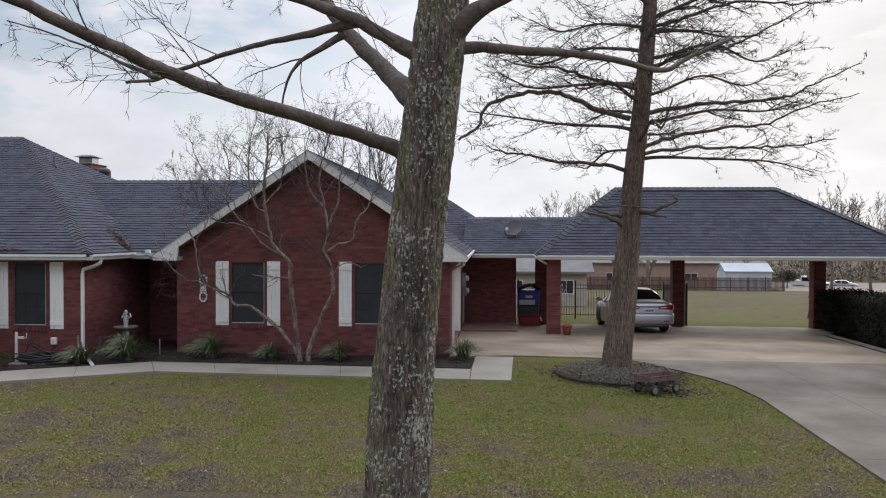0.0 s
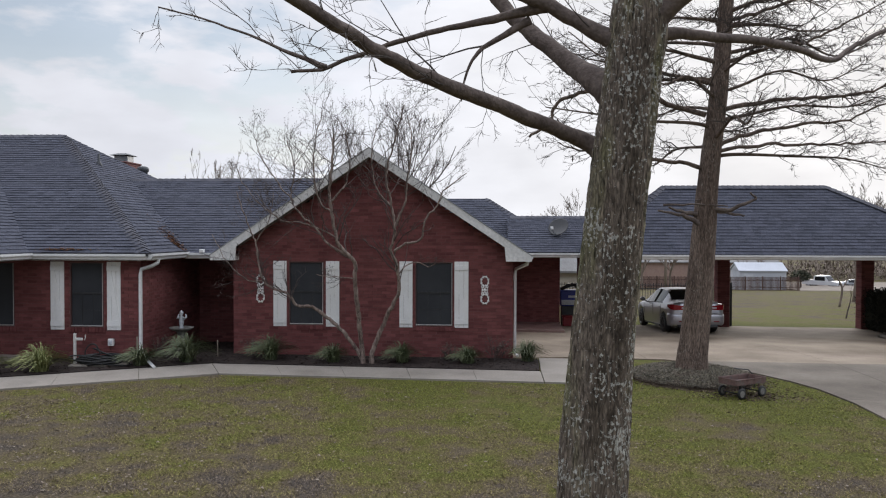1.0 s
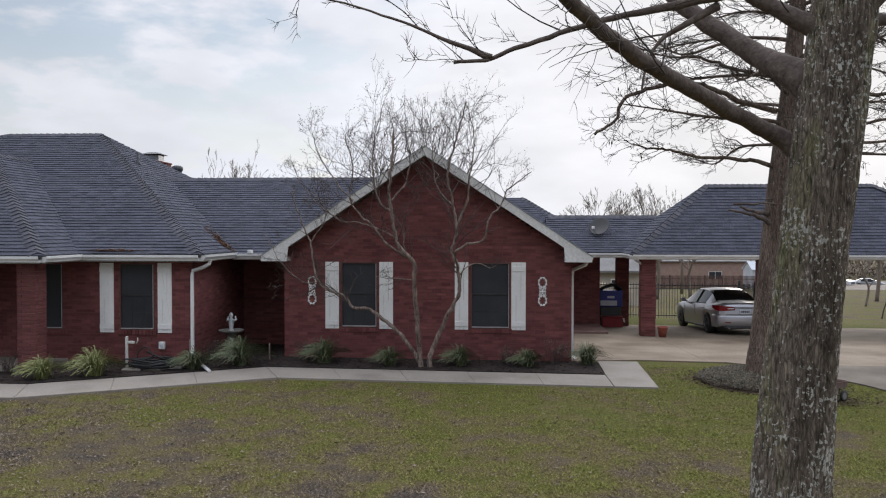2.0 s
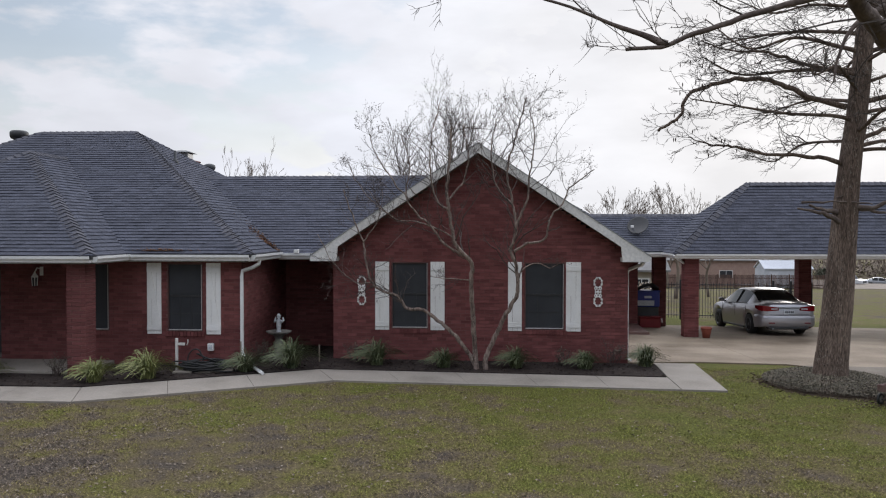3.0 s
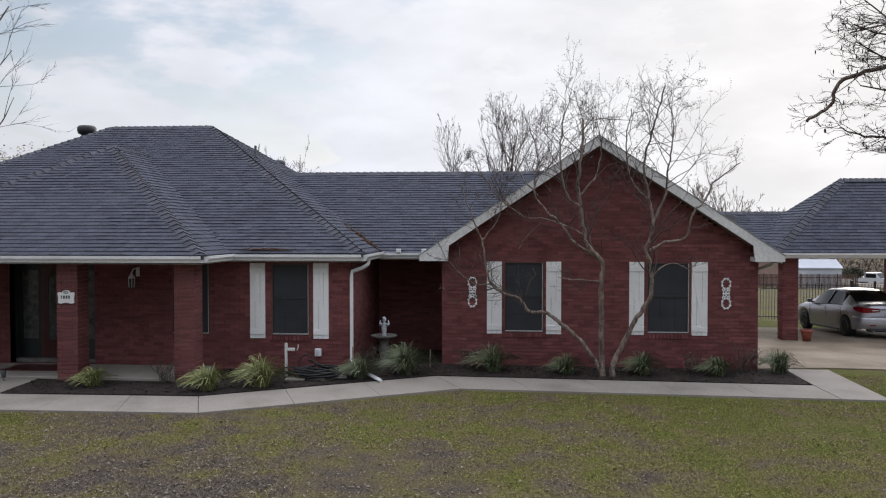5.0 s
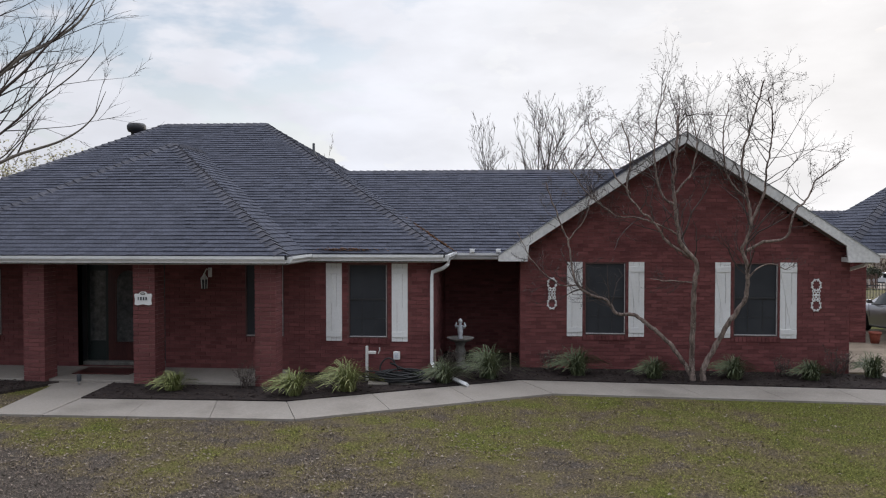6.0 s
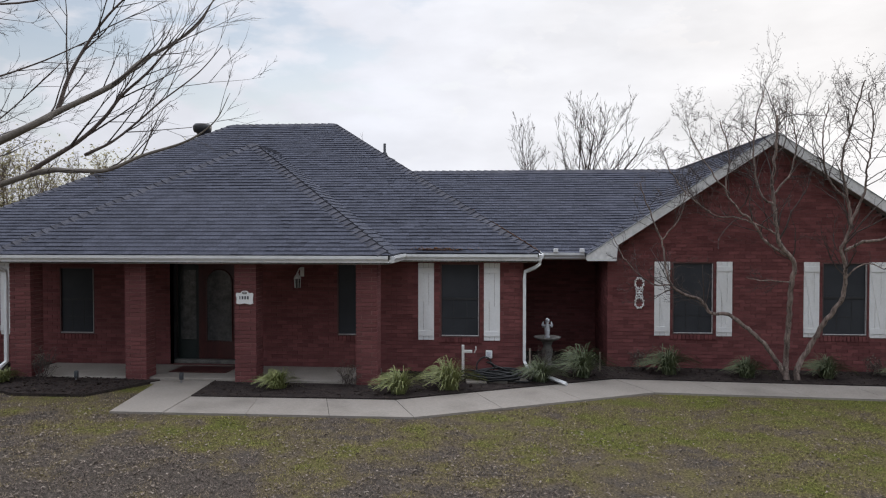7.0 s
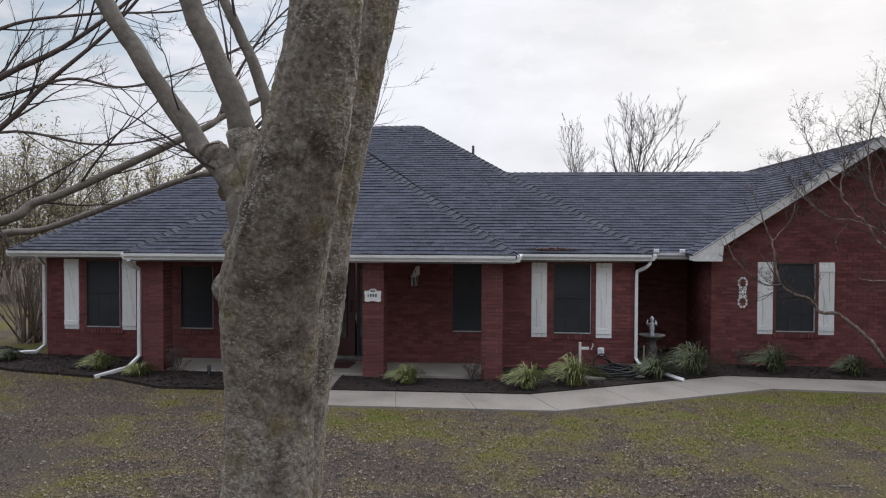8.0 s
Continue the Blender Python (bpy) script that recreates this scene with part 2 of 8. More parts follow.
def bark(name, dark, light, lichen, amount, ridge=14.0, rel=0.8, run=0.22, moss=None, spots=58.0, flat=0.45, fine=0.75, drifts=(-0.09, 0.07), plates=0.0, soft=0.09):
    """Vertical ridges, with pale lichen patches."""
    m = mat(name, (dark, light) if moss is None else (dark, light, moss), scale=5.0, rough=0.9, bump=rel, bscale=ridge, squash=(1, 1, run), fine=fine, fscale=ridge * 1.6, spec=0.2)
    n, l = m.node_tree.nodes, m.node_tree.links
    bsdf = n["Principled BSDF"]
    src = bsdf.inputs["Base Color"].links[0].from_socket
    geo = n.new("ShaderNodeNewGeometry")
    sq = n.new("ShaderNodeMapping")
    sq.inputs["Scale"].default_value = (1, 1, flat)
    l.new(geo.outputs["Position"], sq.inputs["Vector"])
    sp = n.new("ShaderNodeTexNoise")
    sp.inputs["Scale"].default_value, sp.inputs["Detail"].default_value = spots, 7.0
    l.new(sq.outputs["Vector"], sp.inputs["Vector"])
    where = n.new("ShaderNodeTexNoise")      # lichen comes in drifts
    where.inputs["Scale"].default_value, where.inputs["Detail"].default_value = 3.2, 3.0
    l.new(geo.outputs["Position"], where.inputs["Vector"])
    drift = n.new("ShaderNodeMapRange")
    drift.inputs["From Min"].default_value, drift.inputs["From Max"].default_value = 0.3, 0.7
    drift.inputs["To Min"].default_value, drift.inputs["To Max"].default_value = drifts
    l.new(where.outputs["Fac"], drift.inputs["Value"])
    both = n.new("ShaderNodeMath")
    both.operation = "ADD"
    l.new(sp.outputs["Fac"], both.inputs[0])
    l.new(drift.outputs["Result"], both.inputs[1])
    pick = n.new("ShaderNodeValToRGB")
    pick.color_ramp.elements[0].position, pick.color_ramp.elements[0].color = 0.63 - amount, (0, 0, 0, 1)
    pick.color_ramp.elements[1].position, pick.color_ramp.elements[1].color = 0.63 - amount + soft, (0.85, 0.85, 0.85, 1)
    l.new(both.outputs[0], pick.inputs["Fac"])
    mix = n.new("ShaderNodeMix")
    mix.data_type = "RGBA"
    mix.inputs["B"].default_value = (*lichen, 1)
    l.new(pick.outputs["Color"], mix.inputs["Factor"])
    l.new(src, mix.inputs["A"])
    l.new(mix.outputs["Result"], bsdf.inputs["Base Color"])
    if plates:          # long plates parted by dark furrows
        warp = n.new("ShaderNodeTexNoise")
        warp.inputs["Scale"].default_value, warp.inputs["Detail"].default_value = 9.0, 3.0
        l.new(geo.outputs["Position"], warp.inputs["Vector"])
        push = n.new("ShaderNodeVectorMath")
        push.operation = "MULTIPLY_ADD"
        push.inputs[1].default_value = (0.05, 0.05, 0.05)
        l.new(warp.outputs["Color"], push.inputs[0])
        l.new(geo.outputs["Position"], push.inputs[2])
        long_ = n.new("ShaderNodeMapping")
        long_.inputs["Scale"].default_value = (1, 1, 0.16)
        l.new(push.outputs["Vector"], long_.inputs["Vector"])
        cell = n.new("ShaderNodeTexVoronoi")
        cell.feature = "DISTANCE_TO_EDGE"
        cell.inputs["Scale"].default_value = plates
        l.new(long_.outputs["Vector"], cell.inputs["Vector"])
        furrow = n.new("ShaderNodeMapRange")
        furrow.inputs["From Max"].default_value = 0.16
        furrow.inputs["To Min"].default_value, furrow.inputs["To Max"].default_value = 0.66, 1.08
        l.new(cell.outputs["Distance"], furrow.inputs["Value"])
        deep = n.new("ShaderNodeVectorMath")
        deep.operation = "SCALE"
        l.new(mix.outputs["Result"], deep.inputs[0])
        l.new(furrow.outputs["Result"], deep.inputs["Scale"])
        l.new(deep.outputs["Vector"], bsdf.inputs["Base Color"])
        bm = n.new("ShaderNodeBump")
        bm.inputs["Strength"].default_value, bm.inputs["Distance"].default_value = 0.8, 0.012
        l.new(furrow.outputs["Result"], bm.inputs["Height"])
        l.new(bsdf.inputs["Normal"].links[0].from_socket, bm.inputs["Normal"])
        l.new(bm.outputs["Normal"], bsdf.inputs["Normal"])
    return m


def turf(name, colours, bump=0.0, vary=0.0):
    """Winter grass: greener by the path and the tree, worn to straw and bare ground under the trees at the far end of the lawn."""
    m = mat(name, colours, scale=0.45, rough=0.95, bump=bump, bscale=60, vary=vary, fine=0.75, fscale=34, spec=0.1, detail=12)
    n, l = m.node_tree.nodes, m.node_tree.links
    ramp = next(q for q in n if q.type == "VALTORGB")
    fac = ramp.inputs["Fac"].links[0].from_socket
    geo = n.new("ShaderNodeNewGeometry")
    xyz = n.new("ShaderNodeSeparateXYZ")
    l.new(geo.outputs["Position"], xyz.inputs[0])
    total = fac
    for axis, a, b_, c, d in (("X", 1.0, -16.0, -0.14, 0.12), ("Y", 15.0, 9.6, -0.10, 0.10), ("Y", 29.0, 36.0, 0.0, 0.24)):
        r = n.new("ShaderNodeMapRange")
        r.inputs["From Min"].default_value, r.inputs["From Max"].default_value = a, b_
        r.inputs["To Min"].default_value, r.inputs["To Max"].default_value = c, d
        l.new(xyz.outputs[axis], r.inputs["Value"])
        s = n.new("ShaderNodeMath")
        s.operation = "ADD"
        l.new(total, s.inputs[0])
        l.new(r.outputs["Result"], s.inputs[1])
        total = s.outputs[0]
    if vary:        # each blade is a little greener or drier than its neighbours
        r = n.new("ShaderNodeMapRange")
        r.inputs["To Min"].default_value, r.inputs["To Max"].default_value = -0.16, 0.16
        l.new(geo.outputs["Random Per Island"], r.inputs["Value"])
        s = n.new("ShaderNodeMath")
        s.operation = "ADD"
        l.new(total, s.inputs[0])
        l.new(r.outputs["Result"], s.inputs[1])
        total = s.outputs[0]
    patch = n.new("ShaderNodeTexNoise")
    patch.inputs["Scale"].default_value, patch.inputs["Detail"].default_value = 1.9, 6.0
    l.new(geo.outputs["Position"], patch.inputs["Vector"])
    r = n.new("ShaderNodeMapRange")
    r.inputs["To Min"].default_value, r.inputs["To Max"].default_value = -0.46, 0.46
    l.new(patch.outputs["Fac"], r.inputs["Value"])
    s = n.new("ShaderNodeMath")
    s.operation = "ADD"
    l.new(total, s.inputs[0])
    l.new(r.outputs["Result"], s.inputs[1])
    l.new(s.outputs[0], ramp.inputs["Fac"])
    return m


M_lawn = turf("lawn", ((0.085, 0.088, 0.022), (0.102, 0.089, 0.033), (0.098, 0.077, 0.047), (0.070, 0.058, 0.047)), bump=0.9)
M_grass = turf("grass_blades", ((0.150, 0.154, 0.040), (0.180, 0.154, 0.060), (0.180, 0.140, 0.088), (0.130, 0.104, 0.088)), vary=0.5)
M_litter = mat("fallen_leaves", ((0.15, 0.115, 0.088), (0.235, 0.200, 0.165)), scale=9, rough=0.9, vary=0.5, spec=0.15)
M_mulch = mat("mulch", ((0.026, 0.021, 0.020), (0.052, 0.041, 0.036)), scale=8, rough=0.95, bump=1.0, bscale=55, fine=0.5, fscale=60, spec=0.1)
M_chip = mat("mulch_chips", ((0.024, 0.018, 0.016), (0.06, 0.044, 0.038)), scale=8, rough=0.95, vary=0.5, spec=0.1)
M_soil = mat("bare_soil", ((0.07, 0.05, 0.038), (0.12, 0.09, 0.07)), scale=3, rough=0.95, bump=0.8, bscale=40, spec=0.1)
M_conc = mat("concrete", ((0.205, 0.182, 0.155), (0.272, 0.243, 0.210), (0.238, 0.212, 0.182)), scale=0.9, rough=0.85, bump=0.25, bscale=130, fine=0.10, fscale=22, spec=0.3, detail=8)
M_drive = mat("driveway_concrete", ((0.082, 0.067, 0.052), (0.138, 0.117, 0.094), (0.200, 0.172, 0.142)), scale=0.55, rough=0.80, bump=0.2, bscale=130, fine=0.10, fscale=16, spec=0.18, detail=8, vary=0.05)
# Drive concrete made lighter and warmer: glow near the house painted into the colour.
M_apron = mat("warm_lit_concrete", ((0.136, 0.104, 0.074), (0.222, 0.176, 0.130), (0.300, 0.244, 0.186)), scale=0.55, rough=0.80, bump=0.2, bscale=130, fine=0.10, fscale=16, spec=0.18, detail=8, vary=0.05)
M_redtile = mat("red_porch_floor", ((0.15, 0.085, 0.072), (0.20, 0.118, 0.10)), scale=2, rough=0.5, bump=0.2, bscale=80)
M_brick = mat("red_brick", ((0.142, 0.048, 0.047), (0.180, 0.065, 0.062), (0.160, 0.056, 0.054)), scale=0.9, rough=0.88, bump=0.35, bscale=90, fine=0.22, fscale=9, vary=0.22, spec=0.18, squash=(0.35, 0.35, 1.6))
# Wall brick scaled darker: the porch's shade is put into the colour.
M_brick_shaded = mat("shaded_porch_brick", ((0.132, 0.045, 0.044), (0.168, 0.060, 0.057)), scale=1.6, rough=0.85, bump=0.35, bscale=90, fine=0.2, fscale=45, vary=0.18, spec=0.25)
M_mortar = mat("mortar", ((0.115, 0.045, 0.041), (0.185, 0.090, 0.080)), scale=2.5, rough=0.95, bump=0.4, bscale=120)
M_mortar2 = mat("pale_mortar", ((0.17, 0.085, 0.076), (0.32, 0.20, 0.175)), scale=2.5, rough=0.95, bump=0.4, bscale=120)
M_shingle = mat("asphalt_shingle", ((0.060, 0.064, 0.083), (0.072, 0.076, 0.098), (0.066, 0.070, 0.090)), scale=1.1, rough=0.92, bump=0.6, bscale=160, fine=0.30, fscale=26, vary=0.17, spec=0.2)
M_cap = mat("shingle_caps", ((0.068, 0.069, 0.084), (0.094, 0.093, 0.106)), scale=2.0, rough=0.92, bump=0.5, bscale=160, fine=0.25, fscale=20, vary=0.2, spec=0.2)
M_deck = mat("roof_felt", ((0.018, 0.018, 0.02), (0.028, 0.028, 0.03)), rough=0.95)
M_white = mat("white_paint", ((0.74, 0.73, 0.70), (0.82, 0.81, 0.79)), scale=2.2, rough=0.5, fine=0.05, fscale=30, bump=0.06, bscale=40)
M_board = mat("grey_bargeboard_paint", ((0.58, 0.565, 0.54), (0.74, 0.725, 0.70)), scale=1.8, rough=0.65, fine=0.15, fscale=18, bump=0.1, bscale=30)
M_trim = mat("weathered_white_trim", ((0.56, 0.54, 0.50), (0.72, 0.70, 0.67)), scale=1.8, rough=0.6, fine=0.12, fscale=18, bump=0.1, bscale=30)
M_gutter = mat("white_gutter", ((0.66, 0.66, 0.65), (0.76, 0.76, 0.75)), scale=1.5, rough=0.35, fine=0.06, fscale=12)
M_sidelight = mat("dark_green_paint", ((0.010, 0.017, 0.016), (0.016, 0.025, 0.023)), rough=0.4)
# White soffit toned down: shade under the eaves is part of this colour.
M_soffit = mat("shaded_soffit", ((0.13, 0.115, 0.105), (0.18, 0.165, 0.15)), rough=0.7)
M_screen = mat("dark_window_screen", ((0.028, 0.030, 0.034), (0.042, 0.044, 0.049)), scale=2, rough=0.45, spec=0.25, fine=0.2, fscale=300)
M_sash = mat("dark_sash", ((0.018, 0.018, 0.02), (0.03, 0.03, 0.032)), rough=0.4)
M_surround = mat("brown_window_frame", ((0.085, 0.040, 0.036), (0.12, 0.058, 0.052)), rough=0.5)
M_frame = mat("pale_window_frame", ((0.42, 0.40, 0.39), (0.50, 0.48, 0.47)), rough=0.5)
M_reddoor = mat("dark_red_door", ((0.05, 0.012, 0.011), (0.075, 0.018, 0.015)), scale=4, rough=0.35, squash=(1, 1, 0.2))
M_frosted = mat("leaded_glass", ((0.055, 0.057, 0.058), (0.12, 0.12, 0.115)), scale=7, rough=0.12, fine=0.3, fscale=24)
M_black = mat("black_metal", ((0.012, 0.012, 0.013), (0.02, 0.02, 0.022)), rough=0.5)
M_rubber = mat("black_rubber", ((0.010, 0.010, 0.010), (0.02, 0.02, 0.02)), rough=0.6)
M_grey = mat("mid_grey_paint", ((0.035, 0.038, 0.043), (0.055, 0.058, 0.062)), rough=0.6)
M_steel = mat("grey_metal", ((0.22, 0.23, 0.24), (0.32, 0.33, 0.34)), rough=0.45, metal=0.5)
M_rustmetal = mat("rusty_red_metal", ((0.085, 0.042, 0.036), (0.135, 0.082, 0.072), (0.11, 0.088, 0.080)), scale=9, rough=0.75, bump=0.2, bscale=50)
M_stone = mat("weathered_cast_stone", ((0.11, 0.105, 0.095), (0.21, 0.20, 0.18)), scale=7, rough=0.9, bump=0.4, bscale=60)
M_statue = mat("pale_cast_stone", ((0.40, 0.42, 0.44), (0.56, 0.58, 0.60)), scale=12, rough=0.8, bump=0.3, bscale=70)
M_terra = mat("terracotta", ((0.22, 0.055, 0.035), (0.30, 0.08, 0.05)), scale=6, rough=0.7)
M_blue = mat("blue_plastic", ((0.020, 0.035, 0.22), (0.030, 0.048, 0.29)), rough=0.4)
M_redpl = mat("red_plastic", ((0.18, 0.012, 0.018), (0.24, 0.02, 0.025)), rough=0.4)
M_darkpl = mat("dark_grey_plastic", ((0.035, 0.037, 0.04), (0.055, 0.057, 0.06)), rough=0.5)
M_paper = mat("pale_label", ((0.5, 0.52, 0.55), (0.6, 0.62, 0.65)), rough=0.6)
M_silver = mat("silver_car_paint", ((0.42, 0.415, 0.44), (0.47, 0.465, 0.49)), scale=1, rough=0.28, metal=0.65, fine=0.03)
M_glass = mat("tinted_car_glass", ((0.012, 0.013, 0.015), (0.02, 0.02, 0.022)), rough=0.10, fine=0.05, spec=0.2)
M_truck = mat("white_truck_paint", ((0.50, 0.51, 0.53), (0.57, 0.58, 0.60)), rough=0.3, scale=0.6, fine=0.04)
M_lamp = mat("red_tail_lamp", ((0.15, 0.006, 0.010), (0.21, 0.010, 0.014)), rough=0.12)
M_wood = mat("grey_weathered_wood", ((0.16, 0.125, 0.095), (0.25, 0.205, 0.165)), scale=6, rough=0.85, squash=(1, 1, 0.15), bump=0.3, bscale=30)
M_fence = mat("brown_fence_boards", ((0.075, 0.042, 0.034), (0.115, 0.068, 0.054)), scale=4, rough=0.9, vary=0.3)
M_greyroof = mat("weathered_grey_roof", ((0.16, 0.155, 0.15), (0.23, 0.225, 0.22)), scale=1.2, rough=0.9, fine=0.2, fscale=14, spec=0.2)
M_beige = mat("beige_siding", ((0.42, 0.375, 0.305), (0.49, 0.44, 0.36)), scale=2, rough=0.8)
M_tan = mat("pinkish_brick_far", ((0.30, 0.20, 0.165), (0.36, 0.25, 0.205)), scale=2, rough=0.9)
M_gravel = mat("pale_gravel", ((0.19, 0.165, 0.14), (0.27, 0.235, 0.20)), scale=0.8, rough=0.95, bump=0.5, bscale=30, fine=0.2, fscale=12, spec=0.05)
M_shed = mat("white_sheet_metal", ((0.44, 0.46, 0.50), (0.52, 0.54, 0.58)), rough=0.8, scale=0.6)
M_bark1 = bark("grey_brown_bark", (0.078, 0.061, 0.046), (0.165, 0.134, 0.106), (0.44, 0.435, 0.39), 0.085, ridge=34, rel=1.2, run=0.24, spots=44.0, flat=0.85, plates=50.0, drifts=(-0.15, 0.07), moss=(0.150, 0.140, 0.080), soft=0.03)
M_limb1 = mat("brown_limb_bark", ((0.088, 0.068, 0.060), (0.155, 0.124, 0.108)), scale=7, rough=0.9, bump=0.5, bscale=45, fine=0.35, fscale=30, spec=0.2)
M_limb4 = mat("pale_limb_bark", ((0.140, 0.121, 0.101), (0.21, 0.185, 0.158)), scale=6, rough=0.9, bump=0.4, bscale=40, fine=0.25, fscale=26, spec=0.2)
M_bark2 = bark("cypress_bark", (0.085, 0.060, 0.047), (0.185, 0.138, 0.110), (0.28, 0.25, 0.21), 0.03, ridge=34, run=0.14, plates=30.0)
M_bark3 = bark("smooth_myrtle_bark", (0.125, 0.092, 0.078), (0.25, 0.195, 0.165), (0.34, 0.28, 0.24), 0.05, ridge=14, rel=0.5)
M_bark4 = bark("blotched_mossy_bark", (0.100, 0.081, 0.064), (0.232, 0.200, 0.166), (0.37, 0.345, 0.305), 0.070, ridge=26, rel=1.3, run=0.85, moss=(0.190, 0.160, 0.095), spots=50.0, flat=1.9, fine=0.45, drifts=(-0.13, 0.08), soft=0.07)
M_twig = mat("dark_twigs", ((0.035, 0.027, 0.022), (0.07, 0.054, 0.045)), scale=6, rough=0.9)
M_twig2 = mat("brown_twigs", ((0.046, 0.034, 0.030), (0.090, 0.067, 0.058)), scale=6, rough=0.9)
# Paler than the other twigs: light and distance haze are put into the colour.
M_twiglit = mat("lit_pale_twigs", ((0.13, 0.10, 0.080), (0.20, 0.16, 0.125)), scale=2, rough=0.95)
M_seed = mat("dry_seed_heads", ((0.045, 0.032, 0.025), (0.10, 0.07, 0.05)), rough=0.9, vary=0.3)
# Brighter than real leaves: light through the thicket is painted into the colour.
M_budding = mat("lit_budding_twigs", ((0.31, 0.28, 0.16), (0.42, 0.38, 0.23)), scale=1, rough=0.9, vary=0.3)
M_leafdark = mat("dark_hedge_leaves", ((0.014, 0.015, 0.010), (0.028, 0.027, 0.017)), scale=3, rough=0.8, vary=0.4, spec=0.1)
# Evergreen leaves lightened, with the haze of distance mixed into their colour.
M_leafhazed = mat("hazed_evergreen_leaves", ((0.045, 0.050, 0.034), (0.075, 0.078, 0.055)), scale=1, rough=0.8, vary=0.4, spec=0.1)
M_cover = mat("ground_cover_leaves", ((0.085, 0.075, 0.050), (0.135, 0.117, 0.084), (0.112, 0.086, 0.062)), scale=3, rough=0.8, vary=0.45)
M_blade_y = mat("yellow_green_blades", ((0.11, 0.135, 0.035), (0.27, 0.275, 0.11)), scale=8, rough=0.6, vary=0.35)
M_blade_g = mat("green_blades", ((0.050, 0.072, 0.030), (0.145, 0.160, 0.080)), scale=8, rough=0.6, vary=0.35)
M_rust = mat("brown_oak_leaves", ((0.16, 0.07, 0.03), (0.22, 0.11, 0.05)), rough=0.9, vary=0.3)
M_pampas = mat("dry_plumes", ((0.42, 0.36, 0.28), (0.55, 0.48, 0.38)), rough=0.9, vary=0.2)

# ---- ground ----
def lines(stops):
    out = []
    for a, b, s in stops:
        k = max(1, round((b - a) / s))
        out += [a + (b - a) * i / k for i in range(k)]
    return out + [stops[-1][1]]


gx = lines([(-900, -200, 100), (-200, -60, 20), (-60, -25, 5), (-25, 15, 1), (15, 60, 5), (60, 200, 20), (200, 900, 100)])
gy = lines([(-900, -60, 105), (-60, -10, 10), (-10, 18.5, 1.5), (18.5, 31, 1.25), (31, 130, 9), (130, 400, 30), (400, 1600, 150)])
b = Buf()
b.v = [(x, y, g(x, y)) for y in gy for x in gx]
w = len(gx)
b.f = [(j * w + i, j * w + i + 1, (j + 1) * w + i + 1, (j + 1) * w + i) for j in range(len(gy) - 1) for i in range(w - 1)]
solo("ground", b, M_lawn, "patchy winter lawn, green and straw coloured", "lawn", kind="structure", smooth=True)


def slab(outline, up, parent, material, name="slab", label="", down=0.1):
    return part(name, Buf().prism(outline, lambda x, y: g(x, y) - down, lambda x, y: g(x, y) + up), material, parent, label)


def clip(poly, nx, ny, c):
    """The part of the outline where nx x + ny y <= c."""
    out = []
    for i, p in enumerate(poly):
        q = poly[(i + 1) % len(poly)]
        dp, dq = nx * p[0] + ny * p[1] - c, nx * q[0] + ny * q[1] - c
        if dp <= 0:
            out.append(p)
        if dp * dq < 0:
            t = dp / (dp - dq)
            out.append((p[0] + t * (q[0] - p[0]), p[1] + t * (q[1] - p[1])))
    return out


pavement = thing("pavement", (-8, 15, g(-8, 15)), "pale concrete garden path with control joints", "path", kind="structure")
J = 0.004


def strip(a0, a1, b0, b1, cuts):
    """Slabs between an inner edge a0-a1 and an outer edge b0-b1."""
    for i in range(cuts):
        s, t = i / cuts, (i + 1) / cuts
        mix2 = lambda p, q, k: (p[0] + (q[0] - p[0]) * k, p[1] + (q[1] - p[1]) * k)
        L = math.dist(b0, b1)
        e = J / L
        slab([mix2(b0, b1, s + e), mix2(b0, b1, t - e), mix2(a0, a1, t - e), mix2(a0, a1, s + e)], 0.035, pavement, M_conc)


strip((-14.90, 14.47), (-11.42, 14.62), (-14.85, 13.33), (-10.96, 13.47), 3)
strip((-11.416, 14.622), (-7.545, 16.908), (-10.956, 13.472), (-6.985, 15.76), 3)
strip((-7.54, 16.91), (-0.40, 16.74), (-6.98, 15.76), (-0.40, 15.56), 5)
slab([(-0.385, 15.56), (0.43, 15.53), (0.56, 18.48), (-0.33, 18.48), (-0.385, 16.74)], 0.035, pavement, M_conc)
slab([(-15.70, 13.30), (-14.865, 13.33), (-14.92, 14.47), (-15.02, 15.60), (-16.02, 15.60)], 0.035, pavement, M_conc)

road = thing("road", (7, 18, g(7, 18)), "wide stained concrete driveway running under the carport", "driveway", kind="structure")
drive = [(-0.93, 18.49), (0.60, 18.85), (2.61, 18.71), (3.50, 17.95), (4.09, 17.13), (4.55, 16.2), (4.78, 15.44), (4.9, 14.2), (4.85, 12.78), (4.76, 9.98), (4.6, 3), (4.6, -12), (10.2, -12), (10.2, 20.4), (10.75, 25.7), (12.8, 29.2), (-0.93, 29.2)]
for ya, yb in ((-12, -4), (-4, 1), (1, 6), (6, 10.5), (10.5, 14.5), (14.5, 18.5), (18.5, 22), (22, 25.4), (25.4, 29.3)):
    for xa, xb in ((-2, 2.2), (2.2, 6.4), (6.4, 13)):
        c = clip(clip(clip(clip(drive, 1, 0, xb - J), -1, 0, -xa - J), 0, 1, yb - (0 if yb == 18.5 else J)), 0, -1, -ya - (0 if ya == 18.5 else J))
        if len(c) > 2:
            slab(c, 0.03, road, M_apron if ya >= 18.5 else M_drive)
b = Buf()
b.tube([(10.33, y, g(10.3, y) + 0.03) for y in (8, 14, 18.5, 20.4)] + [(10.9, 25.7, g(10.9, 25.7) + 0.03), (12.6, 28.6, g(12.6, 28.6) + 0.03)], 0.09, 6)
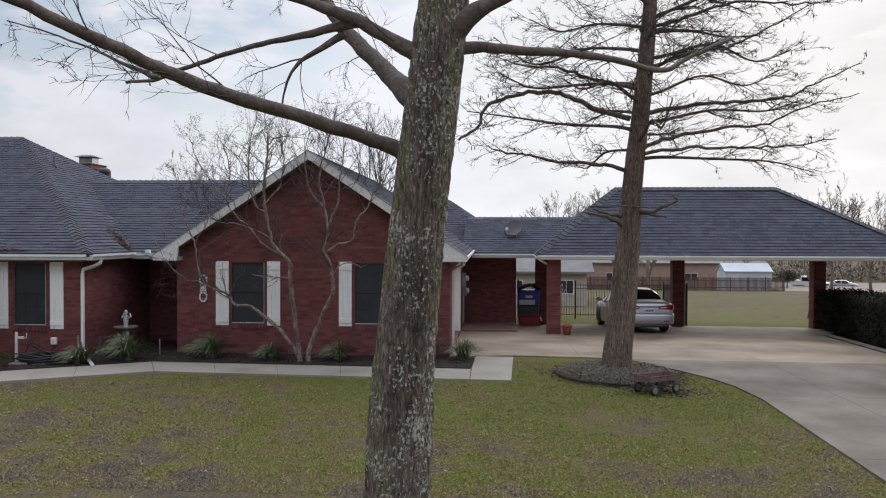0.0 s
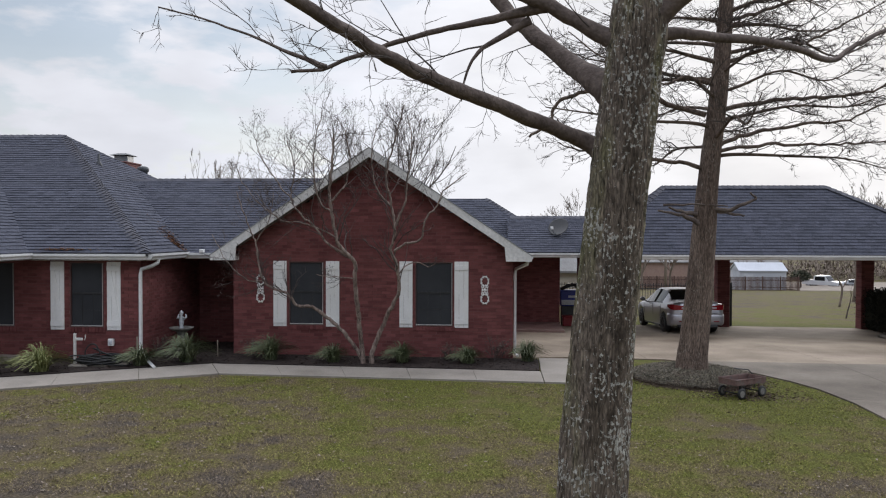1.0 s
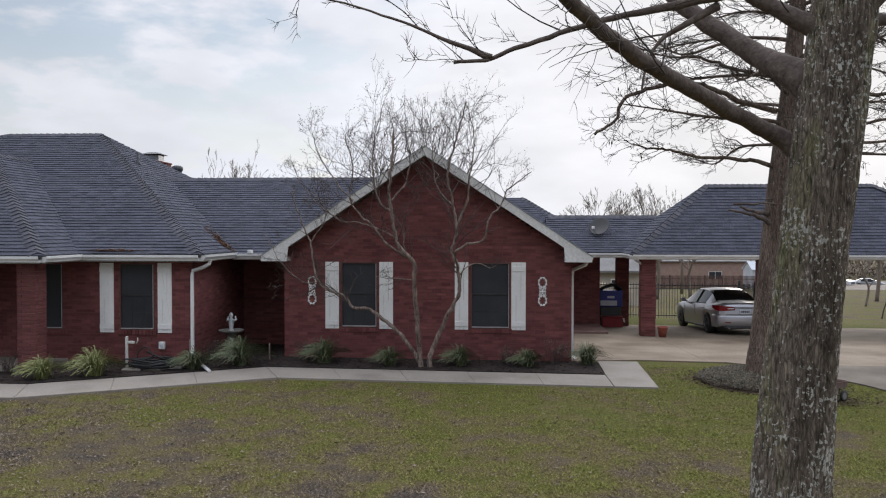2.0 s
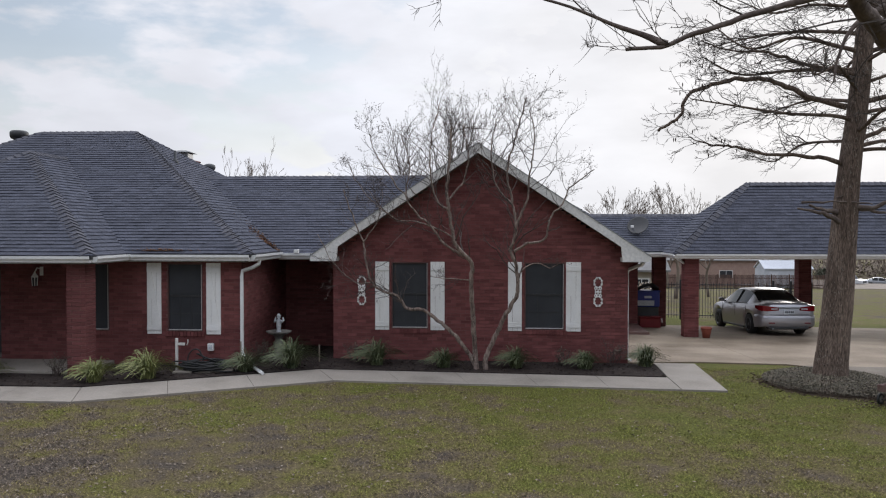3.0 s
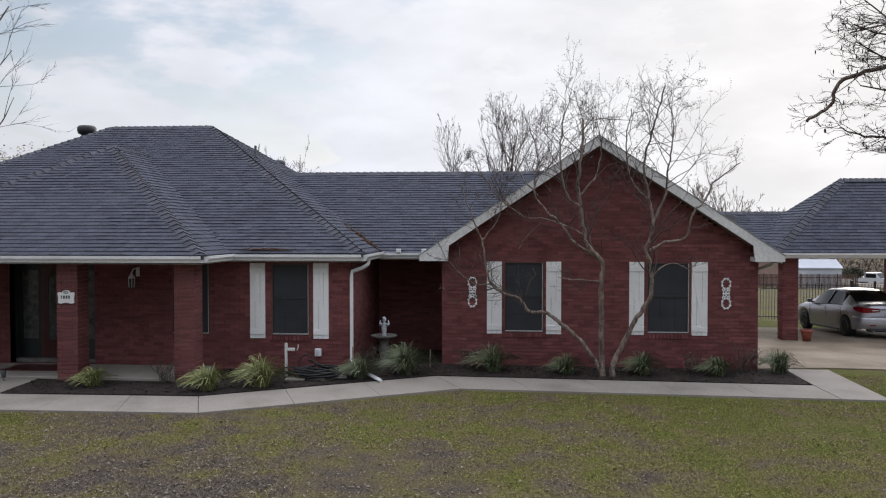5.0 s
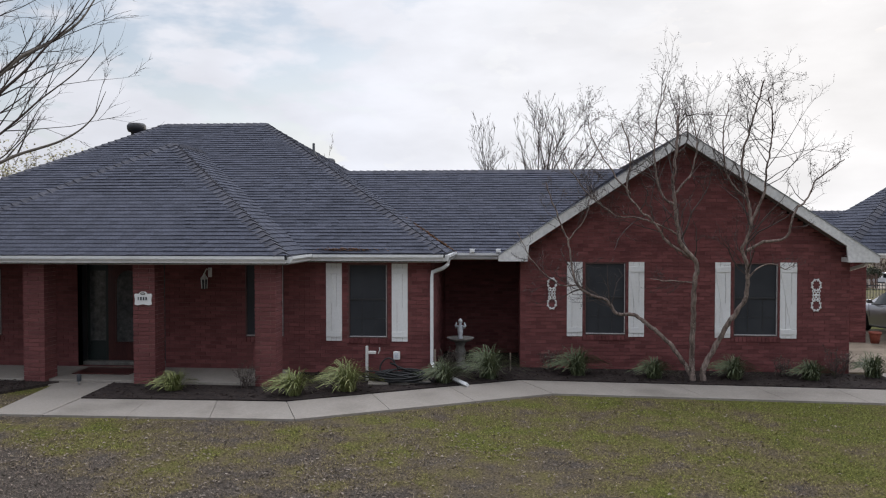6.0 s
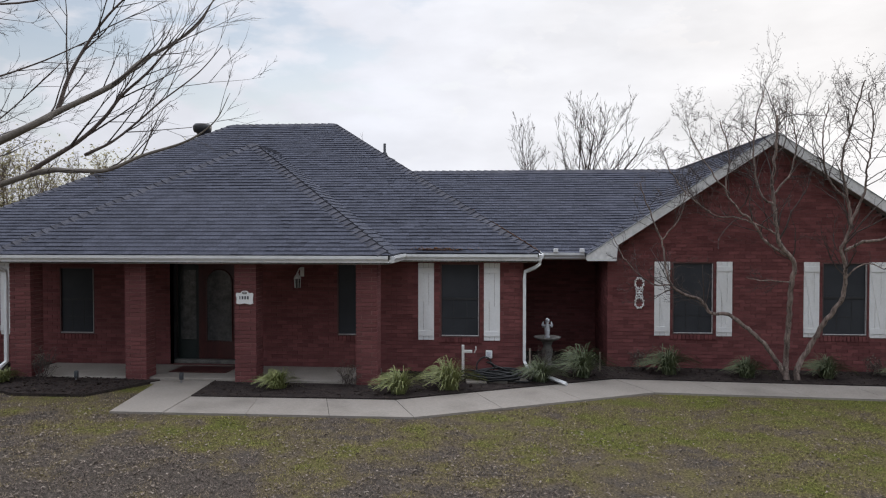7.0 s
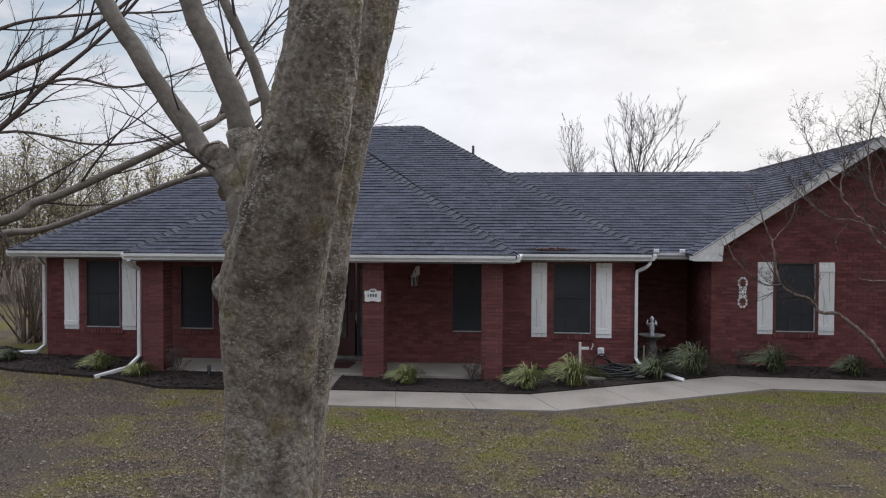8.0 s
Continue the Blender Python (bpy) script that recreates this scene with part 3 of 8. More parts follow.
part("kerb", b, M_drive, road, "low concrete edging")

beds = (("front_bed", [(-14.9, 14.50), (-11.42, 14.66), (-7.56, 16.94), (-0.42, 16.77), (-0.36, 18.2), (-0.95, 18.24), (-7.5, 18.24), (-7.5, 21.5), (-9.27, 21.5), (-9.28, 17.18), (-11.9, 17.18), (-11.9, 15.75), (-15.0, 15.75)]),
        ("side_bed", [(-16.72, 14.36), (-16.04, 15.75), (-19.0, 15.75), (-19.0, 17.18), (-22.0, 17.18), (-23.6, 18.2), (-24.2, 16.6), (-21.56, 15.44), (-19.18, 14.95), (-18.0, 14.30)]))
for name, line in beds:
    b = Buf().prism(line, lambda x, y: g(x, y) - 0.06, lambda x, y: g(x, y) + 0.05)
    solo(name, b, M_mulch, "dark mulched planting bed along the house wall", "planting bed", kind="structure")


def inside(x, y, line):
    c, j = False, len(line) - 1
    for i in range(len(line)):
        (xi, yi), (xj, yj) = line[i], line[j]
        if (yi > y) != (yj > y) and x < (xj - xi) * (y - yi) / (yj - yi) + xi:
            c = not c
        j = i
    return c


def flake(buf, x, y, z, size, rnd, tilt=0.5):
    """A small curled chip or leaf."""
    a = rnd.uniform(0, 6.283)
    c, s = math.cos(a) * size, math.sin(a) * size
    h = rnd.uniform(0, tilt) * size
    buf.add([(x - c, y - s, z), (x + s * 0.5, y - c * 0.5, z + h), (x + c, y + s, z + 0.2 * h), (x - s * 0.5, y + c * 0.5, z + h * 0.6)], [(0, 1, 2, 3)])


rnd = random.Random(3)
b = Buf()
for name, line in beds:
    xs_, ys_ = [p[0] for p in line], [p[1] for p in line]
    for _ in range(9000):
        x, y = rnd.uniform(min(xs_), max(xs_)), rnd.uniform(min(ys_), max(ys_))
        if inside(x, y, line):
            flake(b, x, y, g(x, y) + 0.054, rnd.uniform(0.015, 0.04), rnd, 0.9)
solo("mulch_chips", b, M_chip, "loose dark bark mulch", "mulch", kind="stuff")

# ---- house ----
WY, GY = 17.21, 18.27                 # faces of the long front wall and of the gable wall
BL, BH, BJ = 0.203, 0.066, 0.0105     # brick length, height, joint
house = thing("house", (-10, 20, 0.15), "single-storey red brick house with dark shingle roofs", "house")
rnd = random.Random(11)


def frame_of(p0, p1):
    a, b_ = Vector((*p0, 0)), Vector((*p1, 0))
    d = (b_ - a).normalized()
    out = d.cross(Vector((0, 0, 1)))
    m = Matrix(((d.x, out.x, 0, a.x), (d.y, out.y, 0, a.y), (0, 0, 1, 0), (0, 0, 0, 1)))
    return m, (b_ - a).length


def brick_mesh(material, length=BL):
    return Buf().box(0, -0.03, 0, length, 0.009, BH).mesh("brick", material)


def brick_wall(parent, p0, p1, z0, z1, openings=(), peak=None, singles=None, name="wall", material=None, label=""):
    """A wall whose face lies to the right of the way p0-p1. openings: (u0, u1, z0, z1). peak: (u, z, slope) of a gable. singles: (u0, u1) whose bricks are parts."""
    material = material or M_brick
    m, L = frame_of(p0, p1)
    top = (lambda u: max(z1, peak[1] - peak[2] * abs(u - peak[0]))) if peak else (lambda u: z1)
    b = Buf()
    us = sorted({0, L, *[o[0] for o in openings], *[o[1] for o in openings]})
    for ua, ub in zip(us, us[1:]):
        holes = sorted((o[2], o[3]) for o in openings if o[0] <= ua + 1e-6 and o[1] >= ub - 1e-6)
        z = z0
        for ha, hb in holes:
            b.box(ua, -0.16, z, ub, 0, ha, m)
            z = hb
        b.box(ua, -0.16, z, ub, 0, z1, m)
    if peak:
        half = (peak[1] - z1) / peak[2]
        tri3 = [(max(0, peak[0] - half), z1), (min(L, peak[0] + half), z1), (peak[0], peak[1])]
        b.add([(u, o, z) for o in (-0.16, 0) for u, z in tri3], [(0, 1, 2), (5, 4, 3), (0, 3, 4, 1), (1, 4, 5, 2), (2, 5, 3, 0)], m)
    wall = part(name, b, M_mortar, parent, label)
    bm = bmesh.new()
    bm.from_mesh(wall.data)
    bmesh.ops.remove_doubles(bm, verts=bm.verts, dist=1e-4)
    bm.to_mesh(wall.data)
    bm.free()
    one = brick_mesh(material)
    jb, row, z = Buf(), 0, z0 + BJ
    while z + BH < (peak[1] if peak else z1) + 0.02:
        u = -(BL + BJ) / 2 if row % 2 else 0.0
        while u < L:
            ua, ub = max(u, 0.0), min(u + BL, L)
            u += BL + BJ
            if ub - ua < 0.03 or z + BH * 0.5 > top((ua + ub) / 2):
                continue
            spans = [(ua, ub)]
            for o in openings:
                if o[2] < z + BH - 0.01 and o[3] > z + 0.01:
                    nxt = []
                    for s, t in spans:
                        if o[1] <= s or o[0] >= t:
                            nxt.append((s, t))
                        else:
                            nxt += [q for q in ((s, o[0] - 0.004), (o[1] + 0.004, t)) if q[1] - q[0] > 0.025]
                    spans = nxt
            for s, t in spans:
                o = rnd.uniform(-0.0025, 0.0025)
                if singles and singles[0] <= s and t <= singles[1] and abs(t - s - BL) < 1e-6:
                    piece("brick", one, m @ Matrix.Translation((s, o, z)), wall)
                else:
                    jb.add([(s, -0.02, z), (t, -0.02, z), (t, -0.02, z + BH), (s, -0.02, z + BH), (s, 0.009 + o, z), (t, 0.009 + o, z), (t, 0.009 + o, z + BH), (s, 0.009 + o, z + BH)],
                           [(4, 5, 6, 7), (0, 1, 5, 4), (1, 2, 6, 5), (2, 3, 7, 6), (3, 0, 4, 7)], m)
        z, row = z + BH + BJ, row + 1
    part("brickwork", jb, material, wall, "", kind="stuff")
    return wall


X0 = -21.93
wins = {"x": (-21.04, -20.23, 0.88, 2.37), "porch": (-18.89, -18.13, 0.88, 2.26), "narrow": (-13.0, -12.21, 0.91, 2.36), "w": (-10.91, -10.13, 0.91, 2.37)}
DOOR = (-16.50, -14.66, 0.27, 2.36)
brick_wall(house, (X0, WY), (-9.28, WY), 0.05, 2.47, [(o[0] - X0, o[1] - X0, o[2], o[3]) for o in (wins["x"], wins["porch"], DOOR, wins["narrow"], wins["w"])], singles=(11.85, 12.65))
brick_wall(house, (-9.28, WY + 0.002), (-9.28, 20.7), 0.05, 2.47)
brick_wall(house, (-9.28, 20.7), (-7.51, 20.7), 0.05, 2.47)
brick_wall(house, (-7.51, 20.7), (-7.51, GY + 0.002), 0.05, 2.47)
G0 = -7.51
gwins = ((-6.19, -5.36, 0.88, 2.37), (-3.21, -2.33, 0.88, 2.37))
brick_wall(house, (G0, GY), (-0.95, GY), 0.0, 2.47, [(o[0] - G0, o[1] - G0, o[2], o[3]) for o in gwins], peak=(3.27, 4.83, 0.663), singles=(2.6, 3.9))
SIDE = (1.83, 6.03, 0.02, 2.17)
brick_wall(house, (-0.95, GY + 0.002), (-0.95, 27.6), -0.3, 2.47, [SIDE])
brick_wall(house, (-0.95, 27.6), (0.93, 27.6), -0.2, 2.4)
for p0, p1 in (((X0, 29.5), (X0, WY + 0.002)), ((0.93, 27.6), (0.93, 32.0)), ((0.93, 32.0), (X0, 32.0)), ((X0, 32.0), (X0, 29.5))):
    m, L = frame_of(p0, p1)
    part("wall", Buf().box(0, -0.16, -0.6, L, 0, 2.45, m), M_brick, house)


def window(o, y, rail=True, name="window"):
    x0, x1, z0, z1 = o
    b = Buf()
    t = 0.022
    b.bbox(x0, y - 0.012, z0, x1, y + 0.06, z0 + t, 0.004).bbox(x0, y - 0.004, z1 - t, x1, y + 0.06, z1, 0.004)
    b.bbox(x0, y - 0.008, z0 + t, x0 + t, y + 0.06, z1 - t, 0.004).bbox(x1 - t, y - 0.008, z0 + t, x1, y + 0.06, z1 - t, 0.004)
    win = part(name, b, M_surround, house, "brown thin frame with a dark solar screen")
    part("drip_rail", Buf().bbox(x0 + t, y - 0.020, z0 + t, x1 - t, y + 0.034, z0 + t + 0.016, 0.003), M_frame, win, "pale bottom rail")
    part("channel", Buf().bbox(x1 - t - 0.010, y - 0.016, z0 + t + 0.018, x1 - t, y + 0.034, z1 - t, 0.002), M_frame, win, "pale side channel")
    part("pane", Buf().box(x0 + t, y + 0.035, z0 + t, x1 - t, y + 0.045, z1 - t), M_screen, win, "dark reflective solar screen")
    if rail:
        zm, s = z0 + (z1 - z0) * 0.52, Buf()
        s.bbox(x0 + t, y + 0.022, zm - 0.022, x1 - t, y + 0.036, zm + 0.022, 0.003)
        for k in (1, 2):
            xm = x0 + (x1 - x0) * k / 3
            s.box(xm - 0.006, y + 0.030, z0 + t, xm + 0.006, y + 0.0348, zm - 0.02)
        s.box(x0 + t, y + 0.030, (z0 + zm) / 2 - 0.006, x1 - t, y + 0.0346, (z0 + zm) / 2 + 0.006)
        part("sash", s, M_sash, win, "dark meeting rail and glazing bars")
    n = max(3, round((x1 - x0 + 0.1) / 0.078))
    step = (x1 - x0 + 0.1) / n
    me = Buf().bbox(0.004, -0.030, -0.105, step - 0.004, 0.05, -0.006, 0.004).mesh("sill_brick", M_brick)
    for i in range(n):
        piece("sill_brick", me, Matrix.Translation((x0 - 0.05 + i * step, y, z0)), win)
    return win


for key in ("x", "porch", "narrow", "w"):
    window(wins[key], WY, key != "narrow")
for o in gwins:
    window(o, GY)


def shutter(x0, x1, z0, z1, y, flip):
    """Board-and-batten shutter with two ledges and a diagonal brace."""
    b = Buf()
    n, gap = 3, 0.004
    w_ = (x1 - x0) / n
    for i in range(n):
        b.bbox(x0 + i * w_ + gap / 2, y - 0.022, z0, x0 + (i + 1) * w_ - gap / 2, y - 0.002, z1, 0.003)
    sh = part("shutter", b, M_white, house, "white board shutter with ledges and a diagonal brace")
    for za in (z0 + 0.08, z1 - 0.20):
        part("ledge", Buf().bbox(x0 + 0.004, y - 0.040, za, x1 - 0.004, y - 0.022, za + 0.11, 0.004), M_white, sh)
    a = (x0 + 0.06, z1 - 0.21) if flip else (x1 - 0.06, z1 - 0.21)
    c = (x1 - 0.07, z0 + 0.20) if flip else (x0 + 0.07, z0 + 0.20)
    dx, dz = c[0] - a[0], c[1] - a[1]
    L = math.hypot(dx, dz)
    nx, nz = -dz / L * 0.045, dx / L * 0.045
    q = [(a[0] - nx, a[1] - nz), (a[0] + nx, a[1] + nz), (c[0] + nx, c[1] + nz), (c[0] - nx, c[1] - nz)]
    part("brace", Buf().add([(x, yy, z) for yy in (y - 0.034, y - 0.022) for x, z in q], [(3, 2, 1, 0), (4, 5, 6, 7), (0, 1, 5, 4), (1, 2, 6, 5), (2, 3, 7, 6), (3, 0, 4, 7)]), M_white, sh)


for x0, x1, y in ((-11.36, -11.04, WY), (-10.05, -9.73, WY), (-21.53, -21.19, WY), (-20.20, -19.88, WY), (-6.56, -6.24, GY), (-5.31, -4.99, GY), (-3.58, -3.27, GY), (-2.30, -1.97, GY)):
    shutter(x0, x1, 0.85, 2.385, y, True)


def scroll(cx, y, z0, z1):
    """Pierced cast ornament: an open leafy loop at each end and a rosette of small rings between."""
    b = Buf()
    H, cz = z1 - z0, (z0 + z1) / 2
    loop = lambda x, z, rx, rz, r: b.tube([(x + rx * math.cos(a), y - 0.018, z + rz * math.sin(a)) for a in [2 * math.pi * i / 18 for i in range(19)]], r, 6)
    for e in (-1, 1):
        c = cz + e * 0.31 * H
        loop(cx, c, 0.086, 0.165 * H, 0.013)
        for i in range(8):
            a = 2 * math.pi * (i + 0.5) / 8
            p = (cx + 0.088 * math.cos(a), y - 0.018, c + 0.168 * H * math.sin(a))
            b.tube([p, (p[0] + 0.026 * math.cos(a), p[1], p[2] + 0.028 * math.sin(a))], [0.021, 0.009], 5)
            b.tube([p, (p[0] - 0.034 * math.cos(a), p[1], p[2] - 0.034 * math.sin(a))], [0.016, 0.008], 5)
        for f in (-1, 1):
            loop(cx + f * 0.034, cz + e * 0.052 * H, 0.026, 0.028, 0.010)
            loop(cx + f * 0.050, cz + e * 0.125 * H, 0.026, 0.026, 0.010)
    b.tube([(cx - 0.08, y - 0.018, cz), (cx, y - 0.022, cz), (cx + 0.08, y - 0.018, cz)], [0.008, 0.018, 0.008], 6)
    solo("wall_ornament", b, M_white, "white pierced scrollwork plaque on the brick gable wall", "wall ornament", "gable wall ornaments", smooth=True)


scroll(-6.865, GY, 1.40, 2.06)
scroll(-1.595, GY, 1.40, 2.06)

# front door in its shallow recess
DY = 17.52
b = Buf()
b.box(DOOR[0] - 0.12, WY, 0.22, DOOR[0], DY + 0.1, 2.36).box(DOOR[1], WY, 0.22, DOOR[1] + 0.12, DY + 0.1, 2.36).box(DOOR[0] - 0.12, WY, 2.36, DOOR[1] + 0.12, DY + 0.1, 2.45)
part("door_reveal", b, M_sash, house, "dark painted reveal")
door = part("door", Buf().bbox(-16.03, DY, 0.345, -15.12, DY + 0.045, 2.33, 0.004), M_reddoor, house, "dark red entrance door with an arched leaded light")
arch = [(-15.85, 0.72), (-15.30, 0.72), (-15.30, 1.95)] + [(-15.575 + 0.275 * math.cos(a), 1.95 + 0.27 * math.sin(a)) for a in [math.pi * i / 12 for i in range(1, 12)]] + [(-15.85, 1.95)]
n = len(arch)
part("pane", Buf().add([(x, yy, z) for yy in (DY - 0.006, DY + 0.01) for x, z in arch], [tuple(range(n)), tuple(reversed(range(n, 2 * n)))] + [(i, n + i, n + (i + 1) % n, (i + 1) % n) for i in range(n)]), M_frosted, door, "leaded glass with a rounded top")
b = Buf().tube([(x, DY - 0.008, z) for x, z in arch + arch[:1]], 0.014, 6)
part("moulding", b, M_reddoor, door)
b = Buf().tube([(-15.20, DY - 0.005, 1.28), (-15.20, DY - 0.06, 1.30), (-15.20, DY - 0.06, 1.50), (-15.20, DY - 0.005, 1.52)], 0.012, 6)
part("door_handle", b, M_black, door, "dark pull handle")
for x0, x1 in ((-16.48, -16.02), (-15.08, -14.68)):
    s = Buf()
    s.bbox(x0, DY, 0.345, x0 + 0.06, DY + 0.05, 2.33, 0.004).bbox(x1 - 0.06, DY, 0.345, x1, DY + 0.05, 2.33, 0.004).bbox(x0 + 0.06, DY, 0.345, x1 - 0.06, DY + 0.05, 0.75, 0.004).bbox(x0 + 0.06, DY, 2.2, x1 - 0.06, DY + 0.05, 2.33, 0.004)
    sl = part("sidelight", s, M_sidelight, house, "narrow dark green sidelight")
    part("pane", Buf().box(x0 + 0.06, DY + 0.015, 0.75, x1 - 0.06, DY + 0.03, 2.2), M_frosted, sl)
part("threshold", Buf().bbox(-16.5, DY - 0.15, 0.27, -14.66, DY + 0.1, 0.345, 0.005), M_stone, house)

# porch floor, pillars, soffit
part("porch_slab", Buf().bbox(-18.98, 15.82, 0.0, -12.1, WY, 0.27, 0.012), M_conc, house, "raised concrete porch floor")
part("step", Buf().bbox(-16.25, 15.55, 0.0, -14.62, 15.81, 0.225, 0.012), M_conc, house, "low concrete entrance step")


def pillar(parent, x0, x1, y0, y1, z0, z1, singles, label="", material=None):
    material = material or M_brick_shaded
    pl = part("pillar", Buf().box(x0 + 0.012, y0 + 0.012, z0, x1 - 0.012, y1 - 0.012, z1), M_mortar2 if singles else M_mortar, parent, label)
    w_, d_ = x1 - x0, y1 - y0
    q = 0.098
    meshes = [Buf().bbox(0, 0, 0, w_ - q - BJ, q, BH, 0.004).mesh("brick", material), Buf().bbox(0, 0, 0, q, d_ - q - BJ, BH, 0.004).mesh("brick", material)]
    place = ((meshes[0], (x0, y0)), (meshes[1], (x1 - q, y0)), (meshes[0], (x0 + q + BJ, y1 - q)), (meshes[1], (x0, y0 + q + BJ)))
    alt = ((meshes[0], (x0 + q + BJ, y0)), (meshes[1], (x1 - q, y0 + q + BJ)), (meshes[0], (x0, y1 - q)), (meshes[1], (x0, y0)))
    jb, z, row = Buf(), z0 + 0.004, 0
    while z + BH < z1 + 0.005:
        for me, (x, y) in (alt if row % 2 else place):
            o = Matrix.Translation((x + rnd.uniform(-0.002, 0.002), y + rnd.uniform(-0.002, 0.002), z))
            if singles:
                piece("brick", me, o, pl)
            else:
                jb.add([v.co[:] for v in me.vertices], [tuple(p.vertices) for p in me.polygons], o)
        z, row = z + BH + BJ, row + 1
    if not singles:
        part("brickwork", jb, material, pl, "", kind="stuff")
    return pl


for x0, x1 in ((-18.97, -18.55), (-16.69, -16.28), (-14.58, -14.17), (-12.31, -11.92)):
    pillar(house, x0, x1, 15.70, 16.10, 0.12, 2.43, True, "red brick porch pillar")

b = Buf()
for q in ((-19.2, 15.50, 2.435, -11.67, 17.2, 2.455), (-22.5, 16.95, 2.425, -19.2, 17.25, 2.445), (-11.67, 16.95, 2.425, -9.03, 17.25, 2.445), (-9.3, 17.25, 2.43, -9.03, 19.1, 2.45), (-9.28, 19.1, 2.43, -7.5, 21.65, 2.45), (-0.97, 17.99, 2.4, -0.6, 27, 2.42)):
    part("soffit", Buf().box(*q), M_soffit, house, "boarded soffit under the eaves, toned dark for their shade")

# ---- roofs ----
EX = 0.142


def span(poly, v):
    us = []
    for (u0, v0), (u1, v1) in zip(poly, poly[1:] + poly[:1]):
        if (v0 - v) * (v1 - v) <= 0 and abs(v1 - v0) > 1e-9:
            us.append(u0 + (u1 - u0) * (v - v0) / (v1 - v0))
    return (min(us), max(us)) if len(us) > 1 else None


def roof_plane(deck, jb, points, singles=None, roof=None):
    """Courses of overlapping shingles on one convex slope; the first edge is the eave."""
    P = [Vector(p) for p in points]
    u = (P[1] - P[0]).normalized()
    nrm = u.cross(P[2] - P[0]).normalized()
    v = nrm.cross(u)
    if nrm.z < 0:
        nrm = -nrm
    n = len(P)
    deck.add([tuple(p) for p in P] + [tuple(p - Vector((0, 0, 0.07))) for p in P], [tuple(range(n)), tuple(reversed(range(n, 2 * n)))] + [(i, n + i, n + (i + 1) % n, (i + 1) % n) for i in range(n)])
    poly = [((p - P[0]).dot(u), (p - P[0]).dot(v)) for p in P]
    vmax = max(q[1] for q in poly)
    put = lambda a, c, h: tuple(P[0] + u * a + v * c + nrm * h)
    count, k = 0, 0
    sizes = [0.12, 0.17, 0.22, 0.30]
    cache = {}
    while k * EX < vmax - 0.02:
        va, vb = k * EX, min((k + 1) * EX, vmax - 0.002)
        A, B = span(poly, va + 1e-4), span(poly, vb)
        if not A or not B:
            break
        x = A[0]
        x_end = A[1]
        x -= rnd.uniform(0, 0.2)
        while x < x_end - 0.01:
            wd = rnd.choice(sizes)
            a0, a1 = max(x, A[0]), min(x + wd - 0.004, A[1])
            x += wd
            if a1 - a0 < 0.02:
                continue
            t0, t1 = min(max(a0, B[0]), B[1]), max(min(a1, B[1]), B[0])
            if a1 >= A[1] - 1e-6:
                t1 = B[1]
            if a0 <= A[0] + 1e-6:
                t0 = B[0]
            h = rnd.choice((0.017, 0.020, 0.024)) + rnd.uniform(-0.002, 0.002)
            full = abs((a1 - a0) - (wd - 0.004)) < 1e-6 and t0 == a0 and t1 == a1
            if singles and full and count < 300 and singles[0] <= a0 and a1 <= singles[1] and singles[2] <= k < singles[3]:
                if wd not in cache:
                    ww = wd - 0.004
                    cache[wd] = Buf().add([(0, 0, 0.015), (ww, 0, 0.015), (ww, EX, 0.004), (0, EX, 0.004), (0, 0, 0), (ww, 0, 0)], [(0, 1, 2, 3), (4, 5, 1, 0), (4, 0, 3), (5, 2, 1)]).mesh("shingle", M_shingle)
                o = P[0] + u * a0 + v * va
                piece("shingle", cache[wd], Matrix(((u.x, v.x, nrm.x, o.x), (u.y, v.y, nrm.y, o.y), (u.z, v.z, nrm.z, o.z), (0, 0, 0, 1))), roof)
                count += 1
            else:
                jb.add([put(a0, va, h), put(a1, va, h), put(t1, vb + 0.004, 0.004), put(t0, vb + 0.004, 0.004), put(a0, va, -0.002), put(a1, va, -0.002)], [(0, 1, 2, 3), (4, 5, 1, 0), (4, 0, 3), (5, 2, 1)])
        k += 1


def caps(roof, low, high, fold, as_pieces=True, wide=0.17, lift=0.010):
    """Folded cap shingles lapped up a hip, or along a ridge. fold: fall of the wings per metre."""
    a, c = Vector(low), Vector(high)
    L, d = (c - a).length, (c - a).normalized()
    side = d.cross(Vector((0, 0, 1))).normalized()
    up = side.cross(d)
    n = int(L / 0.19)
    shape = ([(0, -wide, -wide * fold + 0.016 + lift), (0, 0, 0.034 + lift), (0, wide, -wide * fold + 0.016 + lift), (0.25, -wide * 0.93, -wide * fold + 0.006), (0.25, 0, 0.012), (0.25, wide * 0.93, -wide * fold + 0.006),
              (0, -wide, -wide * fold), (0, 0, 0.010), (0, wide, -wide * fold)], [(0, 3, 4, 1), (1, 4, 5, 2), (6, 0, 1, 7), (7, 1, 2, 8), (0, 6, 3), (2, 5, 8)])
    me = Buf().add(*shape).mesh("hip_cap", M_cap)
    jb = Buf()
    for i in range(n):
        o = a + d * (0.10 + (L - 0.10) * i / n)
        m = Matrix(((d.x, side.x, up.x, o.x), (d.y, side.y, up.y, o.y), (d.z, side.z, up.z, o.z), (0, 0, 0, 1)))
        if as_pieces:
            piece("hip_cap", me, m, roof)
        else:
            jb.add(*shape, m)
    if not as_pieces:
        part("ridge_capping", jb, M_cap, roof, "", kind="stuff")


